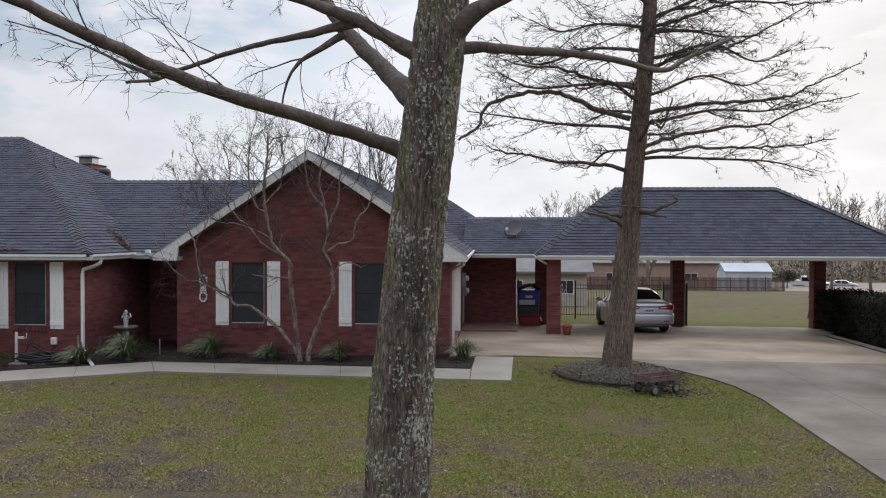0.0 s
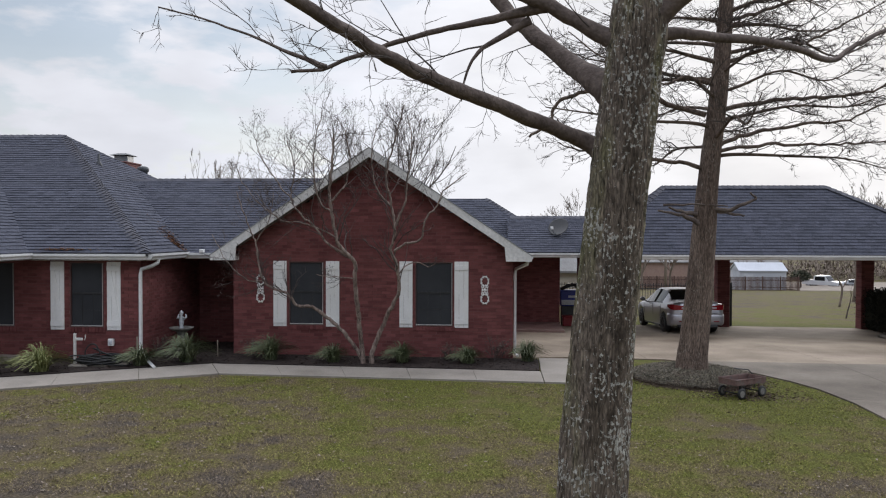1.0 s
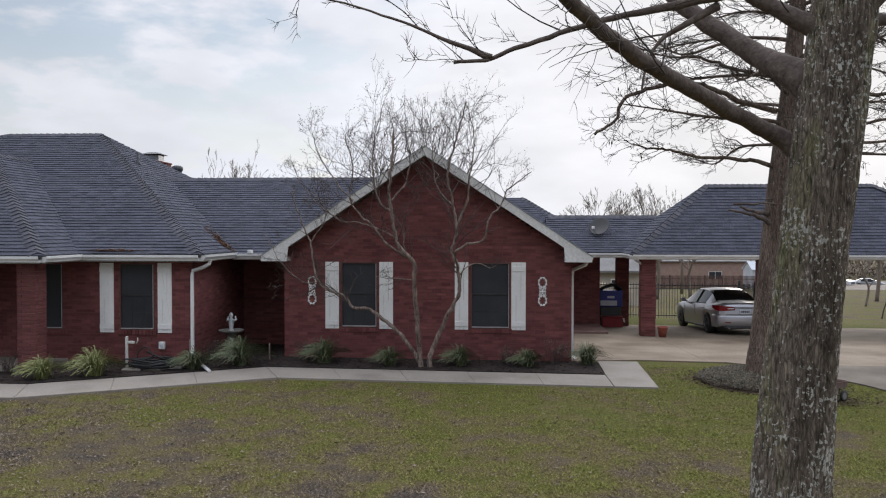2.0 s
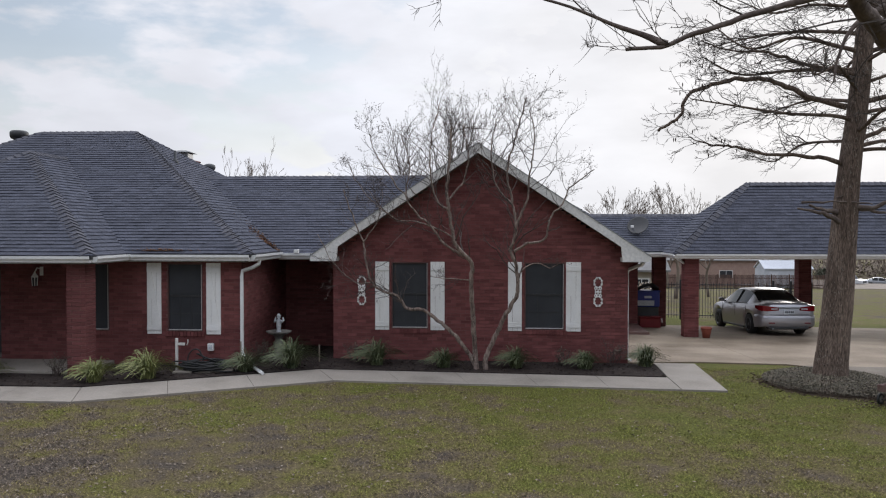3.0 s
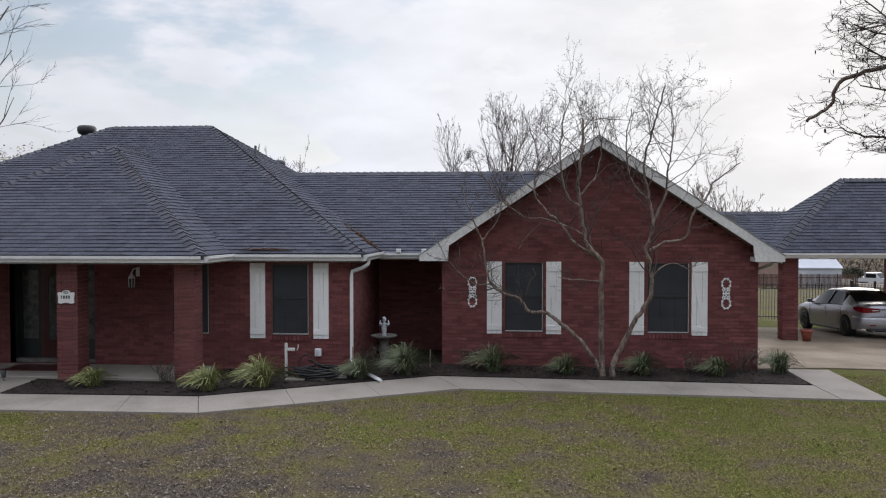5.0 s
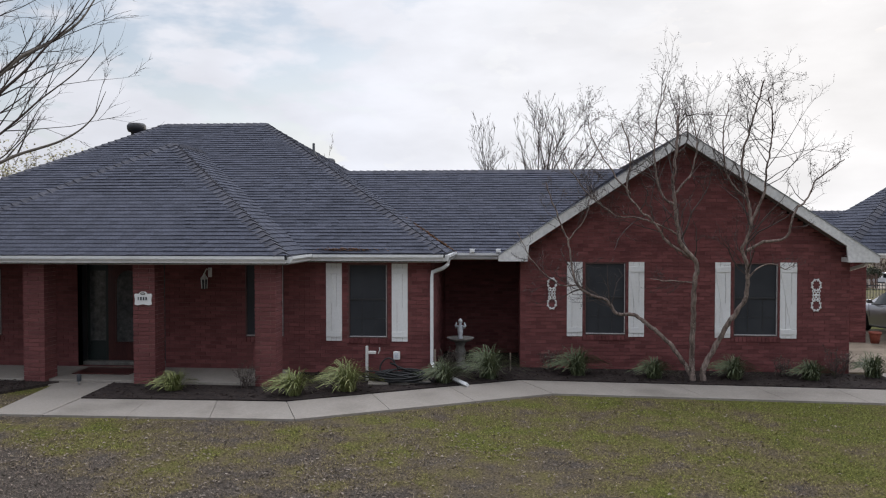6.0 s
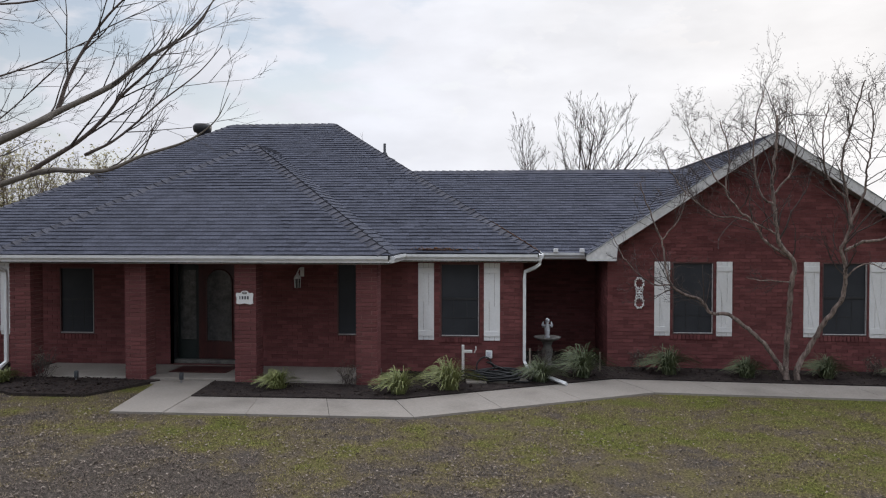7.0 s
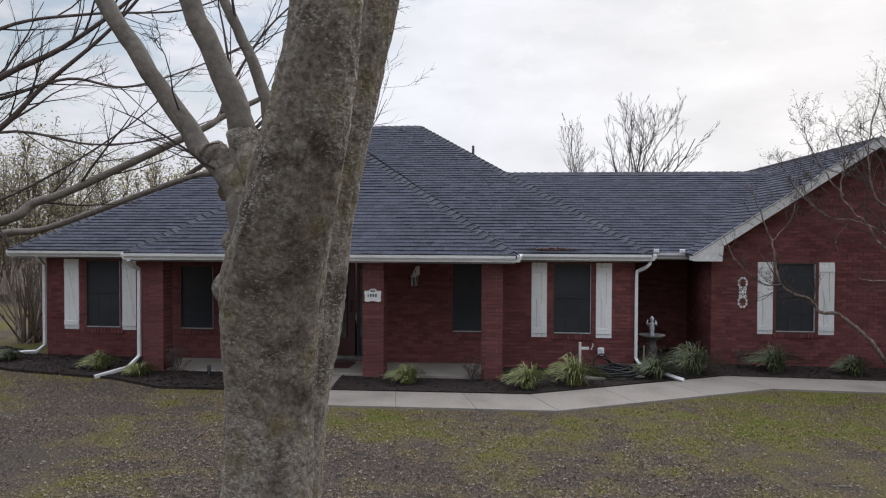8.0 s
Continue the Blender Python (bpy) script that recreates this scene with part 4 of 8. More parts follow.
def make_roof(parent, slopes, hips=(), ridges=(), label="", singles=None):
    deck, jb = Buf(), Buf()
    roof = part("roof", Buf().box(0, 0, 0, 1, 1, 1), M_deck, parent, label)
    for i, s in enumerate(slopes):
        roof_plane(deck, jb, s, singles if i == 0 else None, roof)
    roof.data = deck.mesh("roof", M_deck)
    part("shingle_field", jb, M_shingle, roof, "dark grey laminated asphalt shingles", kind="stuff")
    for lo, hi, fold in hips:
        caps(roof, lo, hi, fold)
    for lo, hi, fold in ridges:
        caps(roof, lo, hi, fold, False, lift=0.004)
    return roof


EZ = 2.585
a, bb, c, d = (-22.6, 16.85, EZ), (-8.98, 16.85, EZ), (-14.48, 23.32, 6.0), (-17.43, 23.32, 6.0)
e, f = (-8.98, 29.9, EZ), (-22.6, 29.9, EZ)
make_roof(house, [(a, bb, c, d), (bb, e, c), (e, f, d, c), (f, a, d)], [(bb, c, 0.38), (a, d, 0.38)], [(d, c, 0.5)], "dark grey shingled main hip roof")
p, q, r = (-19.2, 15.40, EZ), (-11.65, 15.40, EZ), (-15.62, 19.83, 5.07)
s, t = (-15.62, 21.6, 5.07), (-11.65, 21.6, EZ)
make_roof(house, [(p, q, r), (q, t, s, r), ((-19.2, 21.6, EZ), p, r, s)], [(q, r, 0.38), (p, r, 0.38)], [(r, s, 0.5)], "dark grey shingled porch hip roof", singles=(1.6, 5.4, 1, 27))
make_roof(house, [((-14.2, 19.0, 2.52), (-5.0, 19.0, 2.52), (-4.2, 23.1, 4.635), (-14.2, 23.1, 4.635)), ((-5.0, 27.2, 2.52), (-14.2, 27.2, 2.52), (-14.2, 23.1, 4.635), (-4.2, 23.1, 4.635))], (), [((-14.0, 23.1, 4.635), (-4.4, 23.1, 4.635), 0.5)], "dark grey shingled linking roof")
RZ = 4.97
make_roof(house, [((-7.92, 29.0, 2.53), (-7.92, 17.95, 2.53), (-4.245, 17.95, RZ), (-4.245, 29.0, RZ)), ((-0.57, 17.95, 2.53), (-0.57, 29.0, 2.53), (-4.245, 29.0, RZ), (-4.245, 17.95, RZ))], (), [((-4.245, 17.97, RZ), (-4.245, 29.0, RZ), 0.6)], "dark grey shingled gable roof")
make_roof(house, [((-8.0, 26.6, 2.4), (1.3, 26.6, 2.4), (-1.62, 30.0, 4.36), (-8.0, 30.0, 4.36)), ((1.3, 26.6, 2.4), (1.3, 33.4, 2.4), (-1.62, 30.0, 4.36)), ((1.3, 33.4, 2.4), (-8.0, 33.4, 2.4), (-8.0, 30.0, 4.36), (-1.62, 30.0, 4.36))], [((1.3, 26.6, 2.4), (-1.62, 30.0, 4.36), 0.38)], (), "dark grey shingled rear hip roof")
make_roof(house, [((-0.9, 26.15, 2.42), (2.6, 26.15, 2.42), (3.2, 28.2, 3.64), (-0.9, 28.2, 3.64)), ((2.6, 30.2, 2.42), (-0.9, 30.2, 2.42), (-0.9, 28.2, 3.64), (3.2, 28.2, 3.64))], (), [((-0.9, 28.2, 3.64), (3.2, 28.2, 3.64), 0.5)], "dark grey shingled breezeway roof")

# gable bargeboards with boxed ends
for sgn in (-1, 1):
    X = lambda u: -4.245 + sgn * u
    out = [(X(0), 4.995), (X(3.72), 2.53), (X(3.72), 2.405), (X(3.13), 2.405), (X(3.10), 2.73), (X(0), 4.785)]
    if sgn > 0:
        out.reverse()
    n = len(out)
    part("bargeboard", Buf().add([(x, y, z) for y in (17.93, 17.985) for x, z in out], [tuple(range(n)), tuple(reversed(range(n, 2 * n)))] + [(i, n + i, n + (i + 1) % n, (i + 1) % n) for i in range(n)]), M_board, house, "weathered grey-white bargeboard")
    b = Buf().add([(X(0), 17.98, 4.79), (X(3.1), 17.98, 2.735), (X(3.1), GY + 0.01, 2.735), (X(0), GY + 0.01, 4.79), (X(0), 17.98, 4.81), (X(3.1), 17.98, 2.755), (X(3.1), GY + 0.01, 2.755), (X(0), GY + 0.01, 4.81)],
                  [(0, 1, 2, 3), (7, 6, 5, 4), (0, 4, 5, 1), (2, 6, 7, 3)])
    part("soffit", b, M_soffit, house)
    part("eave_box", Buf().bbox(min(X(3.13), X(3.69)), 17.996, 2.405, max(X(3.13), X(3.69)), GY + 0.2, 2.5, 0.004), M_trim, house, "boxed eave return")
    b = Buf().add([(X(u), 17.92, 4.99 - 0.664 * u + dz) for u in (0, 3.73) for dz in (0, 0.022)] + [(X(u), 17.97, 4.99 - 0.664 * u + dz) for u in (0, 3.73) for dz in (0, 0.022)], [(0, 2, 3, 1), (4, 5, 7, 6), (1, 3, 7, 5), (0, 4, 6, 2), (2, 6, 7, 3)])
    part("drip_edge", b, M_steel, house, "thin metal drip edge")

GP = [(0, 0), (0.075, 0), (0.085, 0.03), (0.12, 0.075), (0.12, 0.125), (0.108, 0.125), (0.105, 0.11), (0, 0.11)]
FP = [(-0.025, -0.015), (0.0, -0.015), (0.0, 0.13), (-0.025, 0.13)]


def gutter(parent, a, b_, z, label="white metal gutter"):
    gt = part("gutter", Buf().sweep(GP, (*a, z), (*b_, z)), M_gutter, parent, label)
    part("fascia", Buf().sweep(FP, (*a, z - 0.012), (*b_, z - 0.012)), M_trim, parent)
    return gt


gutter(house, (-19.2, 15.50), (-11.67, 15.50), 2.455)
gutter(house, (-11.67, 15.50), (-11.67, 16.95), 2.455)
gutter(house, (-19.2, 16.95), (-19.2, 15.50), 2.455)
gutter(house, (-22.6, 16.95), (-19.2, 16.95), 2.445)
gutter(house, (-11.67, 16.95), (-9.00, 16.95), 2.445)
gutter(house, (-9.00, 16.95), (-9.00, 19.1), 2.445)
gutter(house, (-9.00, 19.08), (-7.6, 19.08), 2.42)
gutter(house, (-0.62, 18.0), (-0.62, 26.2), 2.40)
gutter(house, (-0.6, 26.22), (1.5, 26.22), 2.27)
gutter(house, (-22.6, 29.9), (-22.6, 16.95), 2.445)


def downspout(points, label="white square downspout"):
    part("downspout", Buf().tube(points, 0.042, 4), M_gutter, house, label)


downspout([(-8.94, 17.39, 2.45), (-8.95, 17.37, 2.36), (-9.05, 17.27, 2.29), (-9.24, 17.16, 2.22), (-9.25, 17.14, 2.1), (-9.25, 17.14, 0.46), (-9.19, 17.07, 0.36), (-8.95, 16.75, 0.28), (-8.50, 16.14, 0.22)])
downspout([(-0.60, 18.30, 2.40), (-0.62, 18.40, 2.33), (-0.87, 18.70, 2.20), (-0.885, 18.74, 2.1), (-0.885, 18.74, 0.22), (-0.80, 18.66, 0.14)])
downspout([(-19.12, 15.42, 2.45), (-19.12, 15.52, 2.36), (-19.06, 15.72, 2.26), (-19.06, 15.74, 2.1), (-19.06, 15.72, 0.55), (-19.15, 15.45, 0.36), (-19.55, 14.95, 0.26)])
downspout([(-21.98, 16.9, 2.45), (-21.98, 17.0, 2.36), (-21.97, 17.16, 2.26), (-21.97, 17.16, 0.5), (-22.1, 17.05, 0.36), (-23.2, 16.9, 0.30)])
for x in (-8.55, -7.98):
    part("vent_box", Buf().bbox(x - 0.05, 18.93, 2.55, x + 0.05, 19.06, 2.63, 0.006), M_white, house, "small white box on the gutter")

# garage door, meters, porch floor at the side
gd = part("garage_door", Buf().bbox(-1.24, GY + SIDE[0], SIDE[2], -1.20, GY + SIDE[1], SIDE[3], 0.005), M_white, house, "white sectional garage door")
for k in range(4):
    for m_ in range(4):
        y_ = GY + SIDE[0] + 0.12 + m_ * 1.02
        part("panel", Buf().bbox(-1.20, y_, SIDE[2] + 0.08 + k * 0.535, -1.188, y_ + 0.88, SIDE[2] + 0.46 + k * 0.535, 0.004), M_white, gd)
for y_ in (GY + SIDE[0], GY + SIDE[1] - 0.03):
    part("door_frame", Buf().bbox(-1.20, y_, SIDE[2], -0.915, y_ + 0.03, SIDE[3], 0.004), M_white, house, "white painted jamb")
part("door_frame", Buf().bbox(-1.20, GY + SIDE[0] + 0.03, SIDE[3] - 0.03, -0.915, GY + SIDE[1] - 0.03, SIDE[3], 0.004), M_white, house)
for y, z, h in ((26.2, 1.28, 0.46), (26.8, 0.92, 0.30)):
    mt = thing("electric_meter", (-0.9, y, z), "grey utility meter box on the brick side wall", "meter", "meters on the side wall")
    part("box", Buf().bbox(-0.94, y - 0.13, z, -0.80, y + 0.13, z + h, 0.01), M_steel, mt)
    part("dial", Buf().lathe([(0.09, 0), (0.09, 0.07), (0.06, 0.09)], n=14, m=pose(-0.80, y, z + h * 0.6, 0, 90, 0)), M_paper, mt)
    part("conduit", Buf().tube([(-0.9, y, z + 0.02), (-0.9, y, 0.05)], 0.025, 8), M_steel, mt)
solo("side_porch", Buf().bbox(-0.93, 25.35, -0.4, 0.9, 27.58, g(0, 26) + 0.13, 0.012), M_redtile, "low red painted porch floor beside the driveway", "porch floor", kind="structure")

# chimney, vents
ch = thing("chimney", (-15.4, 29.2, 4.0), "brick chimney with a boxy metal flue and flat cap", "chimney")
part("stack", Buf().bbox(-15.95, 28.6, 2.6, -15.08, 29.8, 5.64, 0.01), M_mortar, ch)
part("crown", Buf().bbox(-15.98, 28.57, 5.64, -15.05, 29.83, 5.70, 0.02), M_mortar, ch)
part("shoulder", Buf().bbox(-15.07, 28.65, 2.6, -14.86, 29.75, 5.50, 0.02), M_mortar, ch)
fl = part("flue", Buf().bbox(-15.73, 28.93, 5.70, -15.21, 29.45, 5.95, 0.015), M_steel, ch, "square metal flue")
part("cap", Buf().add([(-15.85, 28.76, 5.96), (-15.10, 28.76, 5.96), (-15.10, 29.62, 5.96), (-15.85, 29.62, 5.96), (-15.62, 29.04, 6.05), (-15.32, 29.04, 6.05), (-15.32, 29.34, 6.05), (-15.62, 29.34, 6.05)],
                      [(3, 2, 1, 0), (0, 1, 5, 4), (1, 2, 6, 5), (2, 3, 7, 6), (3, 0, 4, 7), (4, 5, 6, 7)]), M_black, fl, "flat dark sheet cap")
b = Buf().lathe([(0.15, 4.5), (0.15, 5.10), (0.18, 5.13), (0.20, 5.20), (0.18, 5.27), (0.10, 5.31), (0.02, 5.32)], (-13.42, 26.36, 0), 16)
solo("roof_vent", b, M_grey, "dark rounded vent hood on the roof", "roof vent", smooth=True)
b = Buf().lathe([(0.16, 5.3), (0.16, 5.92), (0.24, 5.95), (0.27, 6.03), (0.27, 6.13), (0.22, 6.19), (0.06, 6.21)], (-18.72, 24.3, 0), 18)
solo("roof_vent", b, M_black, "dark round turbine vent on the roof slope", "roof vent", smooth=True)
solo("vent_pipe", Buf().lathe([(0.13, 4.92), (0.06, 5.08), (0.035, 5.12), (0.035, 5.33), (0.028, 5.34)], (-12.90, 22.35, 0), 12), M_grey, "thin grey plumbing vent pipe with flashing on the roof", "vent pipe", smooth=True)

# ---- carport ----
carport = thing("carport", (6.8, 27, g(6.8, 27)), "open carport with brick posts and a dark hip roof", "carport")
CZ = 2.40
k0, k1, k2, k3 = (1.45, 24.5, CZ), (13.8, 24.5, CZ), (13.8, 29.4, CZ), (1.45, 29.4, CZ)
kl, kr = (4.26, 26.95, 4.64), (9.61, 26.95, 4.64)
make_roof(carport, [(k0, k1, kr, kl), (k3, k0, kl), (k1, k2, kr), (k2, k3, kl, kr)], [(k0, kl, 0.5), (k1, kr, 0.4)], [(kl, kr, 0.6)], "dark grey shingled hip roof")
part("ceiling", Buf().box(1.55, 24.6, 2.27, 13.7, 29.3, 2.30), M_wood, carport, "weathered boarded ceiling")
gutter(carport, (1.5, 24.58), (13.75, 24.58), 2.27)
gutter(carport, (1.53, 29.35), (1.53, 24.58), 2.27)
for x, y in ((1.82, 24.78), (12.6, 25.0), (1.68, 28.7), (6.64, 28.7), (11.64, 28.7)):
    pillar(carport, x, x + 0.43, y, y + 0.43, g(x, y) - 0.05, 2.26, False, "red brick carport post", M_brick)
part("spout", Buf().tube([(1.45, 24.5, 2.36), (1.55, 24.55, 2.25), (1.87, 24.95, 2.08), (1.88, 24.96, 1.95)], 0.04, 4), M_gutter, carport)

dish = thing("satellite_dish", (0.84, 27.1, 3.0), "grey satellite dish on the breezeway roof", "satellite dish")
prof = [(0.02, 0.0), (0.12, 0.006), (0.22, 0.022), (0.32, 0.05), (0.355, 0.066), (0.32, 0.058), (0.22, 0.03), (0.02, 0.01)]
part("reflector", Buf().lathe(prof, n=24, m=pose(0.84, 27.05, 3.24, 55, 0, -25)), M_sash, dish, "dark grey metal dish", True)
part("mast", Buf().tube([(0.84, 27.12, 2.85), (0.84, 27.12, 3.12), (0.84, 27.08, 3.22)], 0.02, 8), M_steel, dish)
arm = part("arm", Buf().tube([(0.84, 27.05, 2.98), (0.66, 26.8, 3.05), (0.58, 26.66, 3.2)], 0.012, 6), M_steel, dish)
part("receiver", Buf().bbox(0.53, 26.6, 3.18, 0.62, 26.68, 3.27, 0.01), M_white, arm)
for x in (0.72, 0.96):
    part("strut", Buf().tube([(x, 27.1, 2.95), (0.84, 27.1, 3.12)], 0.01, 6), M_white, dish)

# ---- trees ----
def grow(buf, p, d, length, r, rnd, segs=5, wander=0.25, lift=0.05, sides=4, tip=0.25):
    """A wandering tapered shoot. Returns its points, radii and last direction."""
    pts, rad = [Vector(p)], [r]
    d = Vector(d).normalized()
    for i in range(segs):
        d = (d + Vector((rnd.gauss(0, wander), rnd.gauss(0, wander), rnd.gauss(0, wander) + lift))).normalized()
        pts.append(pts[-1] + d * (length / segs))
        rad.append(r * (1 - (1 - tip) * (i + 1) / segs))
    buf.tube(pts, rad, sides, False)
    return pts, rad, d


def off_axis(d, rnd, angle):
    """A direction turned away from d by about that angle (radians)."""
    d = Vector(d).normalized()
    o = d.orthogonal().normalized()
    o.rotate(Matrix.Rotation(rnd.uniform(0, 6.2832), 3, d))
    return (d * math.cos(angle) + o * math.sin(angle)).normalized()


def twigs(buf, pts, rad, rnd, count, length, levels=2, angle=0.9, lift=0.08, start=0.2, ratio=0.45, wander=0.2, branch=4, thin=0.006, flat=1.0, tips=None, stout=0.014):
    """Side shoots along a line of points, with shoots of their own."""
    n = len(pts) - 1
    for _ in range(count):
        t = rnd.uniform(start, 1.0) * n
        i = min(int(t), n - 1)
        p = pts[i].lerp(pts[i + 1], t - i)
        d = off_axis(pts[i + 1] - pts[i], rnd, angle * rnd.uniform(0.6, 1.25))
        d.z *= flat
        L = length * rnd.uniform(0.55, 1.25) * (1.15 - 0.55 * t / n)
        r = max(thin, min(rad[i] * 0.55, L * stout))
        q, qr, e = grow(buf, p, d, L, r, rnd, 5 if levels > 1 else 4, wander, lift, 4 if levels > 1 else 3)
        if levels > 1:
            twigs(buf, q, qr, rnd, branch, L * ratio, levels - 1, angle, lift, 0.25, ratio, wander, branch, thin, flat, tips, stout)
        elif tips is not None:
            tips.append(q[-1])


def limb(buf, points, r0, r1, steps=6, sides=8, lump=0.0, rnd=None, kink=0.0, collar=0.0):
    pts = smooth_line(points, steps)
    n = len(pts) - 1
    if kink:
        pts = [q + kink * (noise.noise_vector(q * 5.5) + 0.6 * noise.noise_vector(q * 12)) if 0 < i < n else q for i, q in enumerate(pts)]
    rad = [(r0 + (r1 - r0) * (i / n) ** 0.8) * (1 + (rnd.uniform(-lump, lump) if rnd else 0)) * (1 + collar * max(0.0, 1 - i / (1.6 * steps)) ** 1.5) for i in range(n + 1)]
    buf.tube(pts, rad, sides)
    return pts, rad


def trunk_mesh(points, sides, rnd, rough, ridge=0.0, steps=8, grain=(16.0, 2.2)):
    """points: (x, y, z, radius). A trunk with an uneven outline; ridge: depth of the bark's plates in metres, grain: how often they repeat round and up."""
    line = smooth_line([Vector(q) for q in points], steps)
    b = Buf()
    ph = [rnd.uniform(0, 6.28) for _ in range(4)]
    around = [(math.cos(2 * math.pi * i / sides), math.sin(2 * math.pi * i / sides), 2 * math.pi * i / sides) for i in range(sides)]
    for q in line:
        for ca, sa, a in around:
            k = 1 + rough * (0.5 * math.sin(3 * a + ph[0] + q[2] * 0.7) + 0.35 * math.sin(7 * a + ph[1] - q[2] * 1.1) + 0.6 * noise.noise(Vector((ca * 3, sa * 3, q[2] * 1.6))) + 0.35 * noise.noise(Vector((ca * 9, sa * 9, q[2] * 3))))
            e = 0.0
            if ridge:
                w_ = 1.5 * noise.noise(Vector((ca * 2, sa * 2, q[2] * 1.3 + ph[2])))
                e = ridge * (1 - 2.2 * abs(noise.noise(Vector((ca * grain[0] * 0.5 + w_, sa * grain[0] * 0.5 + w_, q[2] * grain[1]))))) + 0.4 * ridge * noise.noise(Vector((ca * grain[0], sa * grain[0], q[2] * grain[1] * 4)))
            rr = q[3] * k + e
            b.v.append((q[0] + rr * ca, q[1] + rr * sa, q[2]))
    for j in range(len(line) - 1):
        for i in range(sides):
            b.f.append((j * sides + i, j * sides + (i + 1) % sides, (j + 1) * sides + (i + 1) % sides, (j + 1) * sides + i))
    return b


# the broad tree that the camera passes first
rnd = random.Random(21)
TY = 5.93
tree = thing("tree", (-0.72, TY, 0.1), "bare lawn tree with lichen-flecked ridged bark", "tree")
part("trunk", trunk_mesh([(-0.76, TY, -0.1, 0.40), (-0.745, TY, 0.35, 0.29), (-0.715, TY, 1.0, 0.247), (-0.675, TY, 1.8, 0.228), (-0.592, TY, 2.76, 0.204), (-0.495, TY, 3.63, 0.198), (-0.395, TY, 4.45, 0.19), (-0.33, TY, 5.1, 0.17), (-0.25, TY + 0.1, 6.4, 0.13), (-0.1, TY + 0.2, 8.4, 0.06)], 110, rnd, 0.06, 0.016, 26, (22.0, 3.0)), M_bark1, tree, "", True)
fine = Buf()


def broad_limb(pts3, r0, r1, n):
    """A limb of the broad lawn tree with its twigs."""
    b_ = Buf()
    pts, rad = limb(b_, pts3, r0, r1, 6, 12, 0.05, rnd, 0.012, 0.7)
    part("limb", b_, M_limb1, tree, "", True)
    twigs(fine, pts, rad, rnd, n, 0.85, 3, 0.72, 0.02, 0.25, 0.55, 0.17, 4, 0.0028, stout=0.0075)


broad_limb(((-0.50, 6.0, 3.56), (-0.72, 6.08, 3.71), (-1.02, 5.88, 3.81), (-1.38, 5.52, 3.893), (-1.75, 5.08, 3.972), (-2.04, 4.79, 4.065), (-2.23, 4.57, 4.155), (-2.42, 4.30, 4.24), (-2.85, 3.75, 4.45), (-3.5, 3.1, 4.9)), 0.066, 0.028, 9)
broad_limb(((-0.45, 6.0, 4.0), (-0.68, 6.15, 4.19), (-0.83, 6.36, 4.36), (-1.08, 6.58, 4.62), (-1.33, 6.76, 4.91), (-1.8, 7.1, 5.6)), 0.10, 0.05, 7)
broad_limb(((-0.42, 5.95, 4.38), (-0.62, 5.97, 4.46), (-0.95, 6.0, 4.66), (-1.36, 6.0, 4.83), (-1.9, 6.05, 5.02), (-2.6, 6.1, 5.3)), 0.068, 0.03, 9)
broad_limb(((-1.00, 6.02, 4.70), (-1.50, 6.15, 4.63), (-2.00, 6.2, 4.54), (-2.43, 6.2, 4.41), (-2.70, 6.2, 4.31), (-2.97, 6.2, 4.28)), 0.028, 0.012, 6)
broad_limb(((-2.70, 6.2, 4.31), (-3.05, 6.25, 4.46), (-3.5, 6.3, 4.66), (-4.1, 6.4, 4.85)), 0.016, 0.006, 3)
broad_limb(((-0.36, 5.95, 4.45), (-0.12, 6.05, 4.49), (0.37, 6.32, 4.52), (0.75, 6.62, 4.56), (1.10, 7.0, 4.60), (1.65, 7.6, 4.62), (1.95, 7.9, 4.80), (2.5, 8.3, 5.1)), 0.045, 0.02, 12)
broad_limb(((-0.30, 5.88, 4.58), (-0.10, 5.8, 4.70), (0.22, 5.75, 4.86), (0.9, 5.7, 5.3)), 0.075, 0.03, 6)
broad_limb(((-1.15, 6.1, 4.62), (-1.50, 6.12, 4.42), (-1.62, 6.12, 4.25), (-1.66, 6.12, 4.03)), 0.02, 0.006, 4)
broad_limb(((-0.25, 6.0, 6.2), (-0.9, 6.2, 7.0), (-2.2, 6.3, 7.8)), 0.06, 0.02, 12)
broad_limb(((-0.25, 6.0, 5.8), (0.7, 6.1, 6.6), (1.9, 6.0, 7.5)), 0.06, 0.02, 12)
broad_limb(((-0.3, 5.95, 5.4), (-0.6, 5.3, 6.2), (-0.9, 4.5, 7.2)), 0.05, 0.02, 10)
part("twig_spray", fine, M_twig, tree, "fine bare twigs", kind="stuff")

# bald cypress beside the driveway, with cones still hanging
rnd = random.Random(5)
CX, CY = 2.72, 16.55
tree = thing("tree", (CX, CY, 0.1), "tall bare conical tree with level branches and buttressed base", "tree")
ctr = [(CX - 0.06, CY, -0.05, 0.40), (CX - 0.04, CY, 0.3, 0.315), (CX, CY, 0.8, 0.285), (CX + 0.12, CY, 2.05, 0.262), (CX + 0.27, CY, 4.18, 0.20), (CX + 0.42, CY, 5.6, 0.176), (CX + 0.55, CY, 7.2, 0.148), (CX + 0.7, CY, 9.5, 0.09), (CX + 0.8, CY, 12.0, 0.03)]
part("trunk", trunk_mesh(ctr, 60, rnd, 0.05, 0.010, 14, (24.0, 1.6)), M_bark2, tree, "", True)
line = smooth_line([Vector(q) for q in ctr], 8)
at_z = lambda z: min(line, key=lambda q: abs(q[2] - z))
fine, cones = Buf(), Buf()
z, k = 4.62, 0
